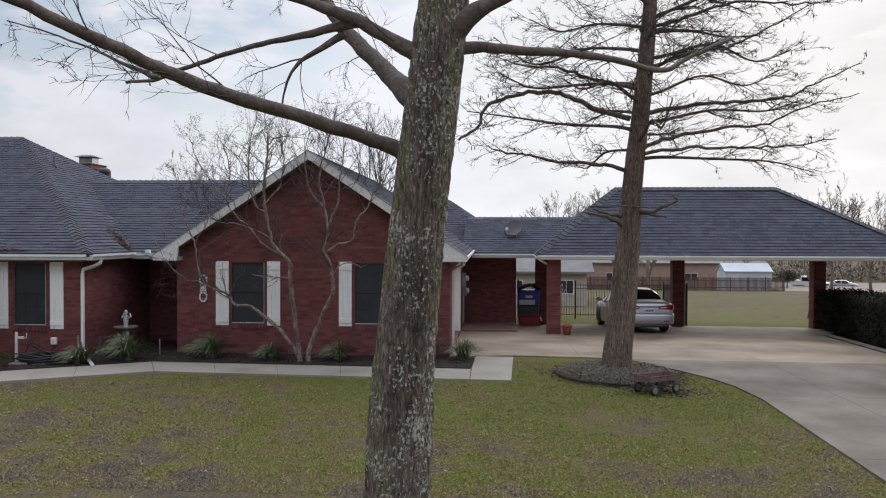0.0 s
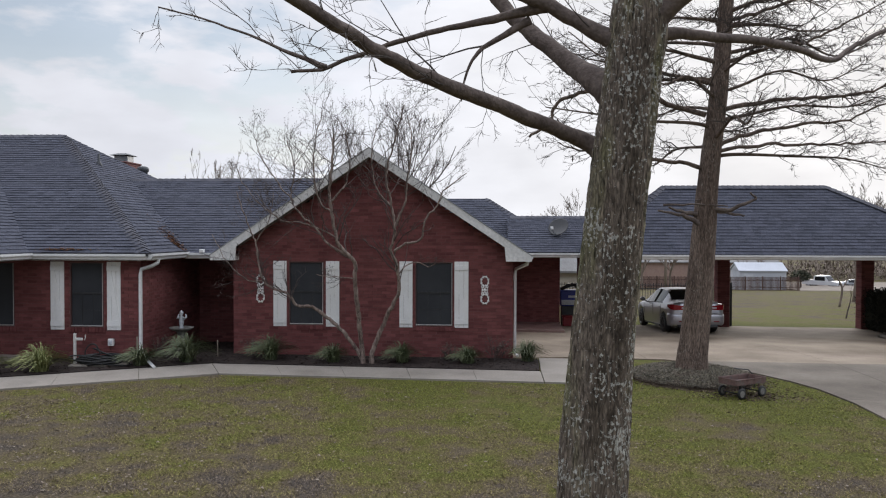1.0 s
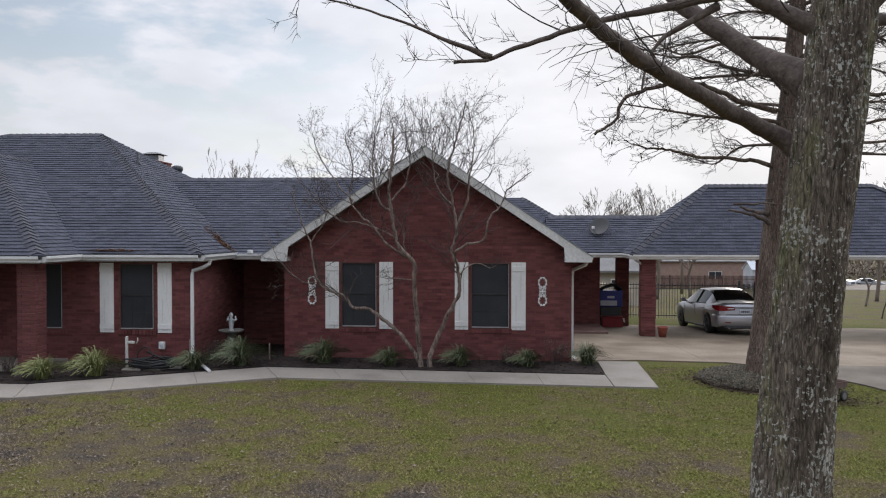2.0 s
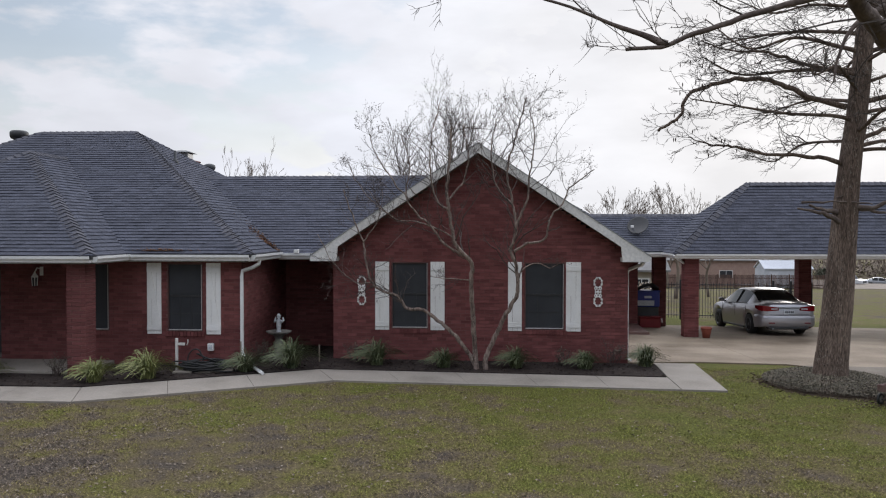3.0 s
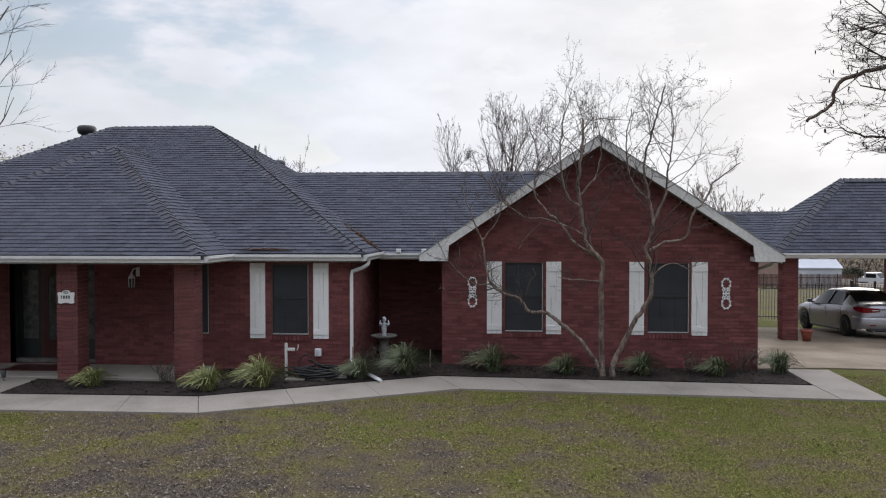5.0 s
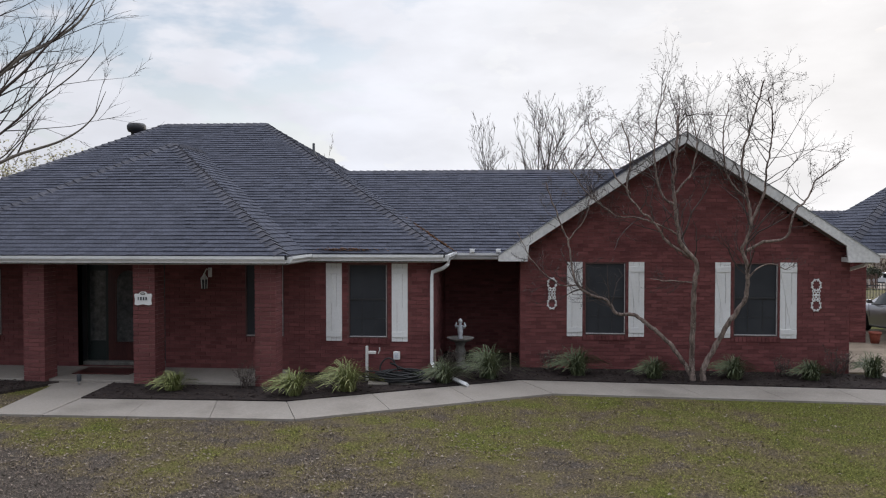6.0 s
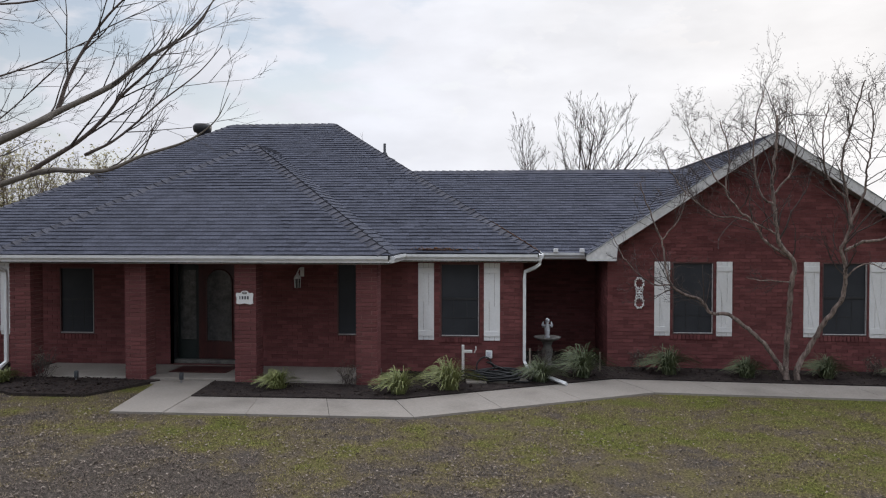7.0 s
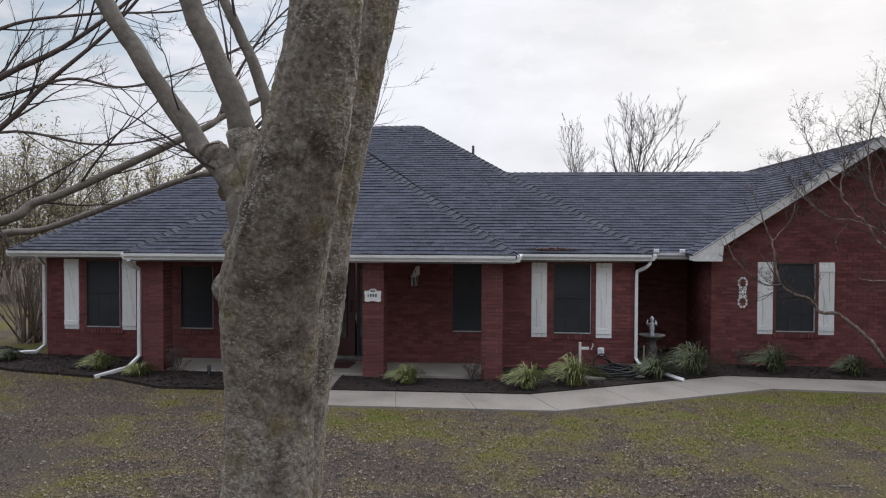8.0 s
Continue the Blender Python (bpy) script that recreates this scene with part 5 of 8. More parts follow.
while z < 11.4:
    q = at_z(z)
    az = k * 2.4 + rnd.uniform(-0.5, 0.5)
    L = (4.1 - 0.32 * (z - 4.2)) * rnd.uniform(0.75, 1.1)
    dx, dy = math.cos(az), math.sin(az)
    if abs(dx) < 0.5:
        L *= 0.75
    ups = rnd.uniform(0.05, 0.35)
    ctl = [(q[0], q[1], z), (q[0] + dx * L * 0.15, q[1] + dy * L * 0.15, z + 0.05 + ups * 0.2), (q[0] + dx * L * 0.45, q[1] + dy * L * 0.45, z + ups * 0.9 + rnd.uniform(-0.1, 0.1)),
           (q[0] + dx * L * 0.75, q[1] + dy * L * 0.75 + rnd.uniform(-0.2, 0.2), z + ups + rnd.uniform(-0.25, 0.1)), (q[0] + dx * L, q[1] + dy * L + rnd.uniform(-0.3, 0.3), z + ups + rnd.uniform(-0.3, 0.35))]
    b = Buf()
    pts, rad = limb(b, ctl, 0.052 * rnd.uniform(0.75, 1.2), 0.010, 6, 7, 0.05, rnd)
    part("branch", b, M_bark2, tree, "", True)
    tips = []
    twigs(fine, pts, rad, rnd, 23, 1.0, 3, 0.75, 0.03, 0.25, 0.55, 0.22, 4, 0.0045, 0.4, tips)
    for p in tips:
        if rnd.random() < 0.015:
            cones.lathe([(0.003, 0), (0.010, -0.02), (0.013, -0.05), (0.003, -0.09)], (p.x, p.y, p.z), 5)
    k += 1
    z += rnd.uniform(0.11, 0.23)


def level_branch(xz, r0):
    """A long level branch of the cypress, with its sprays and cones."""
    b_ = Buf()
    pts, rad = limb(b_, [(x, CY - 0.05, zz) for x, zz in xz], r0, 0.028 if xz[-1][0] < -0.5 else 0.010, 6, 7, 0.06, rnd, 0.05)
    part("branch", b_, M_bark2, tree, "", True)
    tips = []
    twigs(fine, pts, rad, rnd, 19, 0.85, 3, 0.75, 0.03, 0.25, 0.55, 0.22, 4, 0.0045, 0.5, tips)
    for p in tips:
        if rnd.random() < 0.035:
            cones.lathe([(0.003, 0), (0.010, -0.02), (0.013, -0.05), (0.003, -0.09)], (p.x, p.y, p.z), 5)


level_branch(((2.91, 5.47), (2.27, 5.65), (1.56, 5.98), (0.91, 6.04), (0.26, 5.9), (-0.12, 5.71), (-0.27, 5.31), (-0.67, 5.04)), 0.06)
level_branch(((3.0, 4.7), (4.14, 4.86), (5.17, 4.85), (6.2, 4.89), (7.11, 5.03)), 0.045)
level_branch(((3.0, 4.8), (3.9, 5.11), (4.82, 5.28), (5.63, 5.32), (6.42, 5.68), (7.55, 5.96)), 0.05)
level_branch(((3.05, 5.5), (4.24, 5.76), (5.39, 5.81), (6.08, 5.89), (6.75, 6.2), (7.6, 6.58)), 0.055)
level_branch(((3.1, 6.4), (4.0, 6.78), (4.92, 6.95), (5.61, 7.26), (6.51, 7.77)), 0.05)
level_branch(((3.1, 7.3), (3.88, 7.51), (5.03, 7.85), (6.17, 7.79), (6.96, 7.85)), 0.05)
level_branch(((2.95, 4.4), (2.16, 4.53), (1.33, 4.59), (0.74, 4.71), (0.26, 4.8), (-0.09, 4.92)), 0.05)
level_branch(((3.05, 6.1), (2.15, 6.3), (1.38, 6.55), (0.73, 6.58), (0.14, 6.8)), 0.05)
for xz, r0, r1 in ((((2.8, 3.23), (2.55, 3.38), (2.29, 3.44), (1.91, 3.51)), 0.062, 0.018),
                   (((2.74, 3.44), (2.4, 3.49), (2.13, 3.57)), 0.055, 0.02),
                   (((3.0, 3.57), (3.34, 3.53), (3.63, 3.65), (3.85, 3.74), (3.74, 3.88)), 0.055, 0.016),
                   (((3.07, 3.5), (3.41, 3.46), (3.63, 3.42)), 0.045, 0.014),
                   (((2.06, 3.63), (2.81, 3.65), (3.3, 3.59)), 0.022, 0.012),
                   (((2.7, 3.72), (3.0, 3.86)), 0.014, 0.006)):
    b = Buf()
    pts, rad = limb(b, [(x, CY - 0.10 - 0.10 * min(j, 2), zz) for j, (x, zz) in enumerate(xz)], r0, r1, 6, 8, 0.10, rnd, 0.03)
    part("branch", b, M_limb1, tree, "weathered broken branch", True)
part("twig_spray", fine, M_twig, tree, "fine flat sprays of bare twigs", kind="stuff")
part("catkin_growth", cones, M_seed, tree, "small hanging catkins", kind="stuff")

# multi-stemmed tree against the gable
rnd = random.Random(8)
MYY = 17.25
tree = thing("tree", (-4.2, MYY, g(-4.2, MYY)), "bare multi-stemmed ornamental tree with smooth bark and dry seed heads", "tree")
fine, seeds = Buf(), Buf()


def stem(points, r0, r1, shoots=19, reach=1.7, upper=0.2):
    """One stem leaning out from the wall, with its upright shoots."""
    b_ = Buf()
    pts, rad = limb(b_, points, r0, r1, 12, 9, 0.10, rnd, 0.025)
    part("stem", b_, M_bark3, tree, "", True)
    tips = []
    twigs(fine, pts, rad, rnd, shoots, reach * 0.88, 3, 0.82, 0.12, upper, 0.50, 0.26, 4, 0.0032, 1.0, tips)
    for p in tips:
        if p.z > 3.6 and rnd.random() < 0.45:
            for _ in range(3):
                flake(seeds, p.x + rnd.gauss(0, 0.02), p.y + rnd.gauss(0, 0.02), p.z + rnd.gauss(0, 0.03), 0.017, rnd, 1.5)


stem(((-4.25, 17.2, 0.10), (-4.27, 17.18, 0.5), (-4.33, 16.92, 1.34), (-4.34, 16.71, 2.04), (-4.34, 16.59, 2.45), (-4.64, 16.48, 2.79), (-4.78, 16.35, 3.51), (-4.82, 16.35, 3.95), (-4.76, 16.35, 4.51), (-4.73, 16.38, 5.11)), 0.062, 0.022, 20, 1.6, 0.45)
stem(((-4.26, 17.24, 0.10), (-4.32, 17.22, 0.36), (-4.75, 17.18, 0.92), (-5.32, 17.12, 1.39), (-5.70, 17.10, 1.45), (-5.91, 17.08, 1.71), (-6.35, 17.08, 1.88), (-6.53, 17.1, 2.23), (-6.63, 17.1, 2.83), (-6.87, 17.1, 3.42), (-7.05, 17.1, 3.95)), 0.052, 0.010, 24, 1.15, 0.4)
stem(((-4.06, 17.2, 0.10), (-4.05, 17.19, 0.42), (-3.91, 17.09, 0.76), (-3.65, 16.92, 1.34), (-3.43, 16.79, 1.76), (-3.42, 16.64, 2.26), (-3.54, 16.52, 2.68), (-3.45, 16.38, 3.12), (-3.54, 16.35, 3.73), (-3.63, 16.35, 4.28), (-3.44, 16.35, 4.99), (-3.25, 16.35, 5.7)), 0.062, 0.012, 24, 1.6, 0.4)
stem(((-4.49, 16.56, 2.56), (-4.90, 16.47, 2.84), (-5.18, 16.35, 3.23), (-5.40, 16.35, 3.40), (-5.64, 16.35, 3.79), (-5.57, 16.38, 4.40), (-5.73, 16.4, 5.0)), 0.028, 0.010)
stem(((-3.47, 16.52, 2.66), (-3.23, 16.40, 2.82), (-2.91, 16.20, 2.90), (-2.78, 16.15, 3.34), (-2.59, 16.15, 3.56), (-2.43, 16.15, 3.89), (-2.16, 16.15, 4.11), (-1.95, 16.15, 4.27)), 0.030, 0.008, 9, 0.8)
stem(((-3.45, 16.37, 3.18), (-3.25, 16.35, 3.67), (-3.19, 16.35, 4.17), (-3.09, 16.35, 4.82), (-3.18, 16.35, 5.48)), 0.028, 0.008)
stem(((-4.64, 16.47, 2.84), (-4.79, 16.42, 3.01), (-5.29, 16.35, 3.23), (-5.90, 16.35, 3.34), (-6.41, 16.35, 3.90)), 0.022, 0.007, 15, 1.2)
stem(((-4.78, 16.35, 3.49), (-5.01, 16.35, 3.68), (-5.15, 16.35, 4.29), (-5.12, 16.35, 4.95), (-4.96, 16.35, 5.61)), 0.026, 0.008)
stem(((-3.54, 16.37, 3.60), (-3.85, 16.4, 4.0), (-3.95, 16.4, 4.6), (-3.85, 16.4, 5.3)), 0.024, 0.008, 15, 1.4)
stem(((-4.78, 16.35, 3.70), (-4.48, 16.4, 4.1), (-4.40, 16.4, 4.6), (-4.50, 16.4, 5.2)), 0.022, 0.008, 15, 1.4)
stem(((-3.39, 16.67, 2.16), (-3.22, 16.61, 2.37), (-3.00, 16.59, 2.42), (-2.78, 16.62, 2.34), (-2.61, 16.60, 2.40)), 0.015, 0.006, 7, 0.6)
stem(((-4.35, 16.70, 2.07), (-4.62, 16.69, 2.11), (-4.96, 16.69, 2.11), (-5.17, 16.67, 2.16)), 0.014, 0.006, 7, 0.6)
stem(((-6.45, 17.08, 2.0), (-6.85, 17.1, 2.02), (-7.30, 17.1, 2.45), (-7.60, 17.1, 3.0)), 0.016, 0.006, 11, 0.8)
stem(((-6.63, 17.1, 2.83), (-6.30, 17.0, 3.3), (-6.20, 17.0, 3.9)), 0.014, 0.006, 11, 0.9)
stem(((-5.57, 16.36, 3.70), (-5.95, 16.3, 4.15), (-6.25, 16.25, 4.65), (-6.35, 16.25, 5.0)), 0.016, 0.006, 13, 0.95)
stem(((-5.90, 16.35, 3.34), (-6.25, 16.3, 3.62), (-6.60, 16.25, 4.05), (-6.80, 16.25, 4.5)), 0.014, 0.006, 12, 0.75)
part("twig_spray", fine, M_twig2, tree, "upright bare twigs", kind="stuff")
part("seed_growth", seeds, M_seed, tree, "clusters of dry seed heads", kind="stuff")

# the forked tree that the camera passes last
rnd = random.Random(31)
VY = 5.42
tree = thing("tree", (-12.9, VY, 0.15), "forked tree with blotched mossy bark and old pruning scars", "tree")
part("trunk", trunk_mesh([(-13.04, VY, 0.0, 0.40), (-13.02, VY, 0.5, 0.31), (-12.99, VY - 0.02, 1.5, 0.258), (-12.95, VY - 0.07, 2.05, 0.25), (-12.915, VY - 0.17, 2.45, 0.262), (-12.86, VY - 0.30, 2.8, 0.258), (-12.74, VY - 0.46, 3.1, 0.232), (-12.61, VY - 0.61, 3.45, 0.205), (-12.515, VY - 0.71, 3.75, 0.178), (-12.435, VY - 0.80, 4.1, 0.153), (-12.36, VY - 0.9, 4.8, 0.15), (-12.25, VY - 1.0, 6.2, 0.11), (-12.2, VY - 1.0, 7.6, 0.05)], 96, rnd, 0.09, 0.011, 22, (12.0, 7.0)), M_bark4, tree, "", True)
part("trunk", trunk_mesh([(-12.96, VY + 0.08, 0.0, 0.33), (-12.94, VY + 0.09, 0.7, 0.23), (-12.885, VY + 0.08, 1.5, 0.17), (-12.82, VY + 0.04, 2.1, 0.165), (-12.75, VY, 2.45, 0.17), (-12.67, VY - 0.04, 3.07, 0.172), (-12.53, VY - 0.11, 3.67, 0.17), (-12.39, VY - 0.17, 4.24, 0.168), (-12.2, VY - 0.2, 5.2, 0.15), (-11.9, VY - 0.2, 6.6, 0.09), (-11.7, VY - 0.2, 7.8, 0.04)], 84, rnd, 0.08, 0.011, 22, (12.0, 7.0)), M_bark4, tree, "second fused stem", True)
fine = Buf()


def forked_limb(pts3, r0, r1, n):
    """A limb of the forked tree with its twigs."""
    b_ = Buf()
    pts, rad = limb(b_, pts3, r0, r1, 6, 14, 0.05, rnd, 0.014)
    part("limb", b_, M_limb4, tree, "", True)
    twigs(fine, pts, rad, rnd, max(2, n // 2), 0.8, 3, 0.6, 0.04, 0.45, 0.55, 0.15, 3, 0.003)


forked_limb(((-12.99, 5.24, 2.45), (-13.03, 5.24, 2.75), (-13.055, 5.25, 2.98), (-13.085, 5.27, 3.14), (-13.125, 5.29, 3.27), (-13.20, 5.31, 3.385), (-13.30, 5.34, 3.48), (-13.40, 5.37, 3.585), (-13.72, 5.4, 4.03), (-13.98, 5.42, 4.42), (-14.4, 5.5, 5.2)), 0.088, 0.045, 6)
forked_limb(((-13.02, 5.36, 2.75), (-13.06, 5.34, 3.25), (-13.09, 5.32, 3.55), (-13.14, 5.30, 3.75), (-13.22, 5.30, 3.96), (-13.42, 5.30, 4.40), (-13.7, 5.3, 5.2)), 0.095, 0.05, 6)
forked_limb(((-12.95, 5.46, 3.4), (-13.00, 5.50, 3.66), (-13.08, 5.52, 3.98), (-13.28, 5.55, 4.38), (-13.5, 5.6, 5.0)), 0.045, 0.026, 8)
forked_limb(((-12.5, 5.4, 5.6), (-12.8, 5.5, 6.4), (-13.6, 5.6, 7.2)), 0.07, 0.02, 10)
forked_limb(((-12.05, 5.6, 5.8), (-11.6, 5.7, 6.6), (-10.9, 5.6, 7.4)), 0.07, 0.02, 10)

def rib(points, r0, r1, label):
    """A swollen ridge of bark running down from a limb."""
    b_ = Buf()
    limb(b_, points, r0, r1, 10, 14, 0.09, rnd, 0.018)
    part("rib", b_, M_bark4, tree, label, True)


rib(((-13.30, 5.36, 3.51), (-13.19, 5.33, 3.42), (-13.08, 5.29, 3.28), (-13.03, 5.26, 3.13), (-13.0, 5.25, 2.99), (-12.99, 5.25, 2.84), (-12.97, 5.28, 2.60)), 0.088, 0.05, "swollen ridge under the first limb")
rib(((-13.09, 5.33, 3.60), (-13.02, 5.29, 3.44), (-12.94, 5.25, 3.27), (-12.93, 5.23, 3.08), (-12.96, 5.22, 2.90), (-13.0, 5.24, 2.70), (-13.0, 5.28, 2.45)), 0.095, 0.06, "swollen ridge under the second limb")
rib(((-13.20, 5.45, 3.50), (-13.13, 5.42, 3.30), (-13.10, 5.42, 3.10), (-13.08, 5.40, 2.90), (-13.14, 5.40, 2.74), (-13.10, 5.40, 2.50)), 0.07, 0.10, "gnarled flank below the fork")
part("scar", trunk_mesh([(-12.60, 4.90, 3.41, 0.012), (-12.60, 4.90, 3.43, 0.05), (-12.60, 4.89, 3.48, 0.062), (-12.60, 4.90, 3.53, 0.048), (-12.60, 4.91, 3.56, 0.012)], 22, rnd, 0.2, 0.004), M_limb4, tree, "pale healed pruning scar", True)
for x, y, zz, q, t in ((-13.19, VY - 0.04, 2.74, 0.085, 0.7), (-13.12, VY - 0.12, 3.0, 0.06, 0.8), (-12.93, VY - 0.22, 3.36, 0.06, 0.9), (-12.96, VY - 0.24, 3.16, 0.05, 0.9), (-12.60, VY - 0.765, 3.44, 0.05, 0.45), (-13.21, VY - 0.06, 3.28, 0.04, 0.8), (-13.16, VY - 0.08, 2.58, 0.05, 0.8)):
    part("burr", trunk_mesh([(x, y, zz - q * 1.5, q * 0.35), (x, y, zz - q * 0.8, q * 0.8), (x, y, zz, q), (x, y, zz + q * 0.7, q * 0.75), (x, y, zz + q * 1.3, q * 0.25)], 22, rnd, 0.45, 0.008), M_bark4, tree, "knobbly old pruning scar", True)
part("twig_spray", fine, M_twig, tree, "fine bare twigs", kind="stuff")

# spreading tree at the end of the house, its trunk beyond the lawn
rnd = random.Random(41)
tree = thing("tree", (-25.2, 14.6, 0.2), "wide bare shade tree with long arching limbs", "tree")
part("trunk", trunk_mesh([(-25.3, 14.6, 0.0, 0.42), (-25.25, 14.6, 0.8, 0.30), (-25.2, 14.6, 1.8, 0.27), (-25.1, 14.6, 3.0, 0.24), (-24.9, 14.6, 4.6, 0.17), (-24.7, 14.7, 6.6, 0.08)], 20, rnd, 0.07), M_bark1, tree, "", True)
fine = Buf()


def arching_limb(pts3, r0, r1, n):
    """A long limb of the spreading tree with its twigs."""
    b_ = Buf()
    pts, rad = limb(b_, pts3, r0, r1, 6, 8, 0.04, rnd)
    # Lowest limbs get the paler bark: the light on them, put into colour.
    part("limb", b_, M_limb4 if pts3[0][2] < 2.35 else M_limb1, tree, "", True)
    twigs(fine, pts, rad, rnd, round(n * 0.62), 1.55, 3, 0.52, 0.03, 0.15, 0.55, 0.09, 4, 0.0033)


arching_limb(((-25.1, 14.5, 2.3), (-22.8, 13.4, 2.7), (-19.66, 12.5, 3.16), (-19.1, 12.5, 3.45), (-18.45, 12.5, 3.66), (-16.51, 12.6, 4.54), (-16.18, 12.8, 4.79), (-15.43, 13.0, 5.21), (-15.08, 13.2, 5.6), (-14.72, 13.4, 5.88), (-14.36, 13.6, 6.23), (-14.18, 13.8, 6.67)), 0.105, 0.01, 20)
arching_limb(((-25.1, 14.5, 2.1), (-23.0, 13.8, 2.5), (-20.02, 13.0, 2.96), (-19.14, 13.0, 3.08), (-16.85, 13.1, 3.88), (-16.12, 13.1, 3.94), (-15.58, 13.1, 3.95), (-15.04, 13.1, 4.16), (-14.34, 13.1, 4.37), (-13.9, 13.1, 4.66), (-13.66, 13.1, 5.08)), 0.08, 0.004, 8)
arching_limb(((-16.98, 13.3, 3.92), (-16.75, 13.3, 4.07), (-16.14, 13.3, 4.42), (-15.73, 13.3, 4.77), (-15.45, 13.3, 5.1), (-15.04, 13.3, 5.44), (-14.68, 13.3, 5.81), (-14.23, 13.3, 6.19), (-14.01, 13.3, 6.48)), 0.045, 0.008, 16)
arching_limb(((-16.11, 13.4, 4.21), (-15.65, 13.4, 4.42), (-15.19, 13.4, 4.76), (-14.87, 13.4, 5.02), (-14.28, 13.4, 5.44), (-13.88, 13.4, 5.86)), 0.026, 0.006, 13)
arching_limb(((-16.24, 12.9, 4.81), (-16.07, 12.9, 5.29), (-15.8, 12.9, 5.75), (-15.45, 12.9, 6.2), (-15.1, 12.9, 6.52), (-14.57, 12.9, 7.0)), 0.035, 0.008, 14)
arching_limb(((-25.0, 14.6, 3.6), (-23.2, 14.4, 5.2), (-21.8, 14.3, 6.8), (-20.6, 14.3, 8.2)), 0.08, 0.014, 18)
arching_limb(((-24.9, 14.6, 4.4), (-24.0, 14.2, 6.0), (-23.4, 14.0, 8.0)), 0.07, 0.014, 14)
arching_limb(((-25.1, 14.6, 3.0), (-26.6, 14.4, 4.4), (-28.4, 14.2, 6.0)), 0.09, 0.016, 12)
arching_limb(((-25.0, 14.6, 3.0), (-22.6, 14.2, 4.7), (-20.7, 14.0, 5.7), (-19.54, 14.0, 6.2), (-18.3, 14.0, 7.0), (-17.2, 14.0, 8.0)), 0.095, 0.02, 22)
arching_limb(((-25.0, 14.6, 2.6), (-22.6, 14.2, 3.7), (-20.72, 14.0, 4.81), (-19.9, 14.0, 5.54), (-18.67, 14.0, 6.49), (-17.6, 14.0, 7.6)), 0.085, 0.02, 22)
arching_limb(((-23.0, 14.3, 4.0), (-20.72, 14.0, 4.74), (-19.04, 14.0, 4.52), (-17.81, 14.0, 4.6), (-16.9, 14.0, 4.9)), 0.035, 0.008, 16)
arching_limb(((-22.6, 14.2, 5.6), (-20.7, 14.0, 6.55), (-19.02, 14.0, 6.77), (-17.3, 14.0, 6.8), (-16.0, 14.1, 7.3)), 0.045, 0.008, 20)
arching_limb(((-20.7, 14.0, 5.33), (-19.44, 14.0, 5.66), (-18.41, 14.0, 5.5), (-17.29, 14.0, 5.77), (-16.2, 14.0, 6.2)), 0.035, 0.008, 16)
arching_limb(((-25.0, 14.6, 2.4), (-23.0, 15.2, 3.1), (-21.2, 15.6, 3.9), (-19.4, 15.8, 5.0), (-18.0, 15.9, 6.2)), 0.05, 0.008, 18)
part("twig_spray", fine, M_twig, tree, "fine bare twigs", kind="stuff")


def far_tree(x, y, h, width, seed, material, count=12, label="bare tree standing beyond the house", thin=0.012, base=None):
    """A leafless tree some way off: short trunk, rising limbs, twigs."""
    rr = random.Random(seed)
    z0 = g(x, y) if base is None else base
    tr = thing("tree", (x, y, z0), label, "tree", "bare trees in the distance")
    tb, fb = Buf(), Buf()
    pts, rad = limb(tb, [(x, y, z0 - 0.1), (x + rr.uniform(-0.2, 0.2), y, z0 + h * 0.25), (x + rr.uniform(-0.3, 0.3), y, z0 + h * 0.45), (x + rr.uniform(-0.5, 0.5), y, z0 + h * 0.62)], 0.018 * h, 0.007 * h, 5, 8)
    for i in range(count):
        t = rr.uniform(0.35, 1.0)
        p = pts[int(t * (len(pts) - 1))]
        az = rr.uniform(0, 6.28)
        L = h * rr.uniform(0.38, 0.55) * (1.25 - 0.5 * t)
        sx = width / h
        q, qr, e = grow(fb, p, (math.cos(az) * sx, math.sin(az) * sx, 0.9), L, 0.009 * h * (1.2 - t), rr, 6, 0.13, 0.06, 5)
        twigs(fb, q, qr, rr, 7, L * 0.5, 3, 0.5, 0.12, 0.2, 0.5, 0.14, 4, thin)
    part("trunk", tb, material, tr, "", True)
    part("crown", fb, material, tr, "bare branching crown", kind="stuff")


far_tree(-8.7, 42, 9.3, 1.7, 51, M_twig2, 7, thin=0.009)
far_tree(-6.0, 41, 10.6, 2.9, 52, M_twig2, 12, thin=0.009)
far_tree(5.5, 62, 8.6, 8.5, 53, M_twiglit, 20, thin=0.014)
far_tree(9.5, 60, 8.9, 9, 54, M_twiglit, 20, thin=0.014)
far_tree(13.5, 66, 7.6, 8, 55, M_twiglit, 12, thin=0.018)
far_tree(25.5, 60, 9.0, 7, 56, M_twiglit, 18, thin=0.013)
far_tree(30.5, 64, 8.6, 8, 57, M_twiglit, 18, thin=0.013)
far_tree(-15.5, 70, 8.8, 8, 58, M_twiglit, 12, thin=0.018)
far_tree(-22.9, 60, 11.2, 6, 61, M_twiglit, 16, thin=0.012)
far_tree(20.1, 50, 4.6, 3.0, 62, M_twiglit, 9, thin=0.008)
far_tree(17.6, 100, 8.2, 6, 59, M_twiglit, 10, thin=0.025)
far_tree(36.0, 112, 7.0, 6, 60, M_twiglit, 10, thin=0.025)

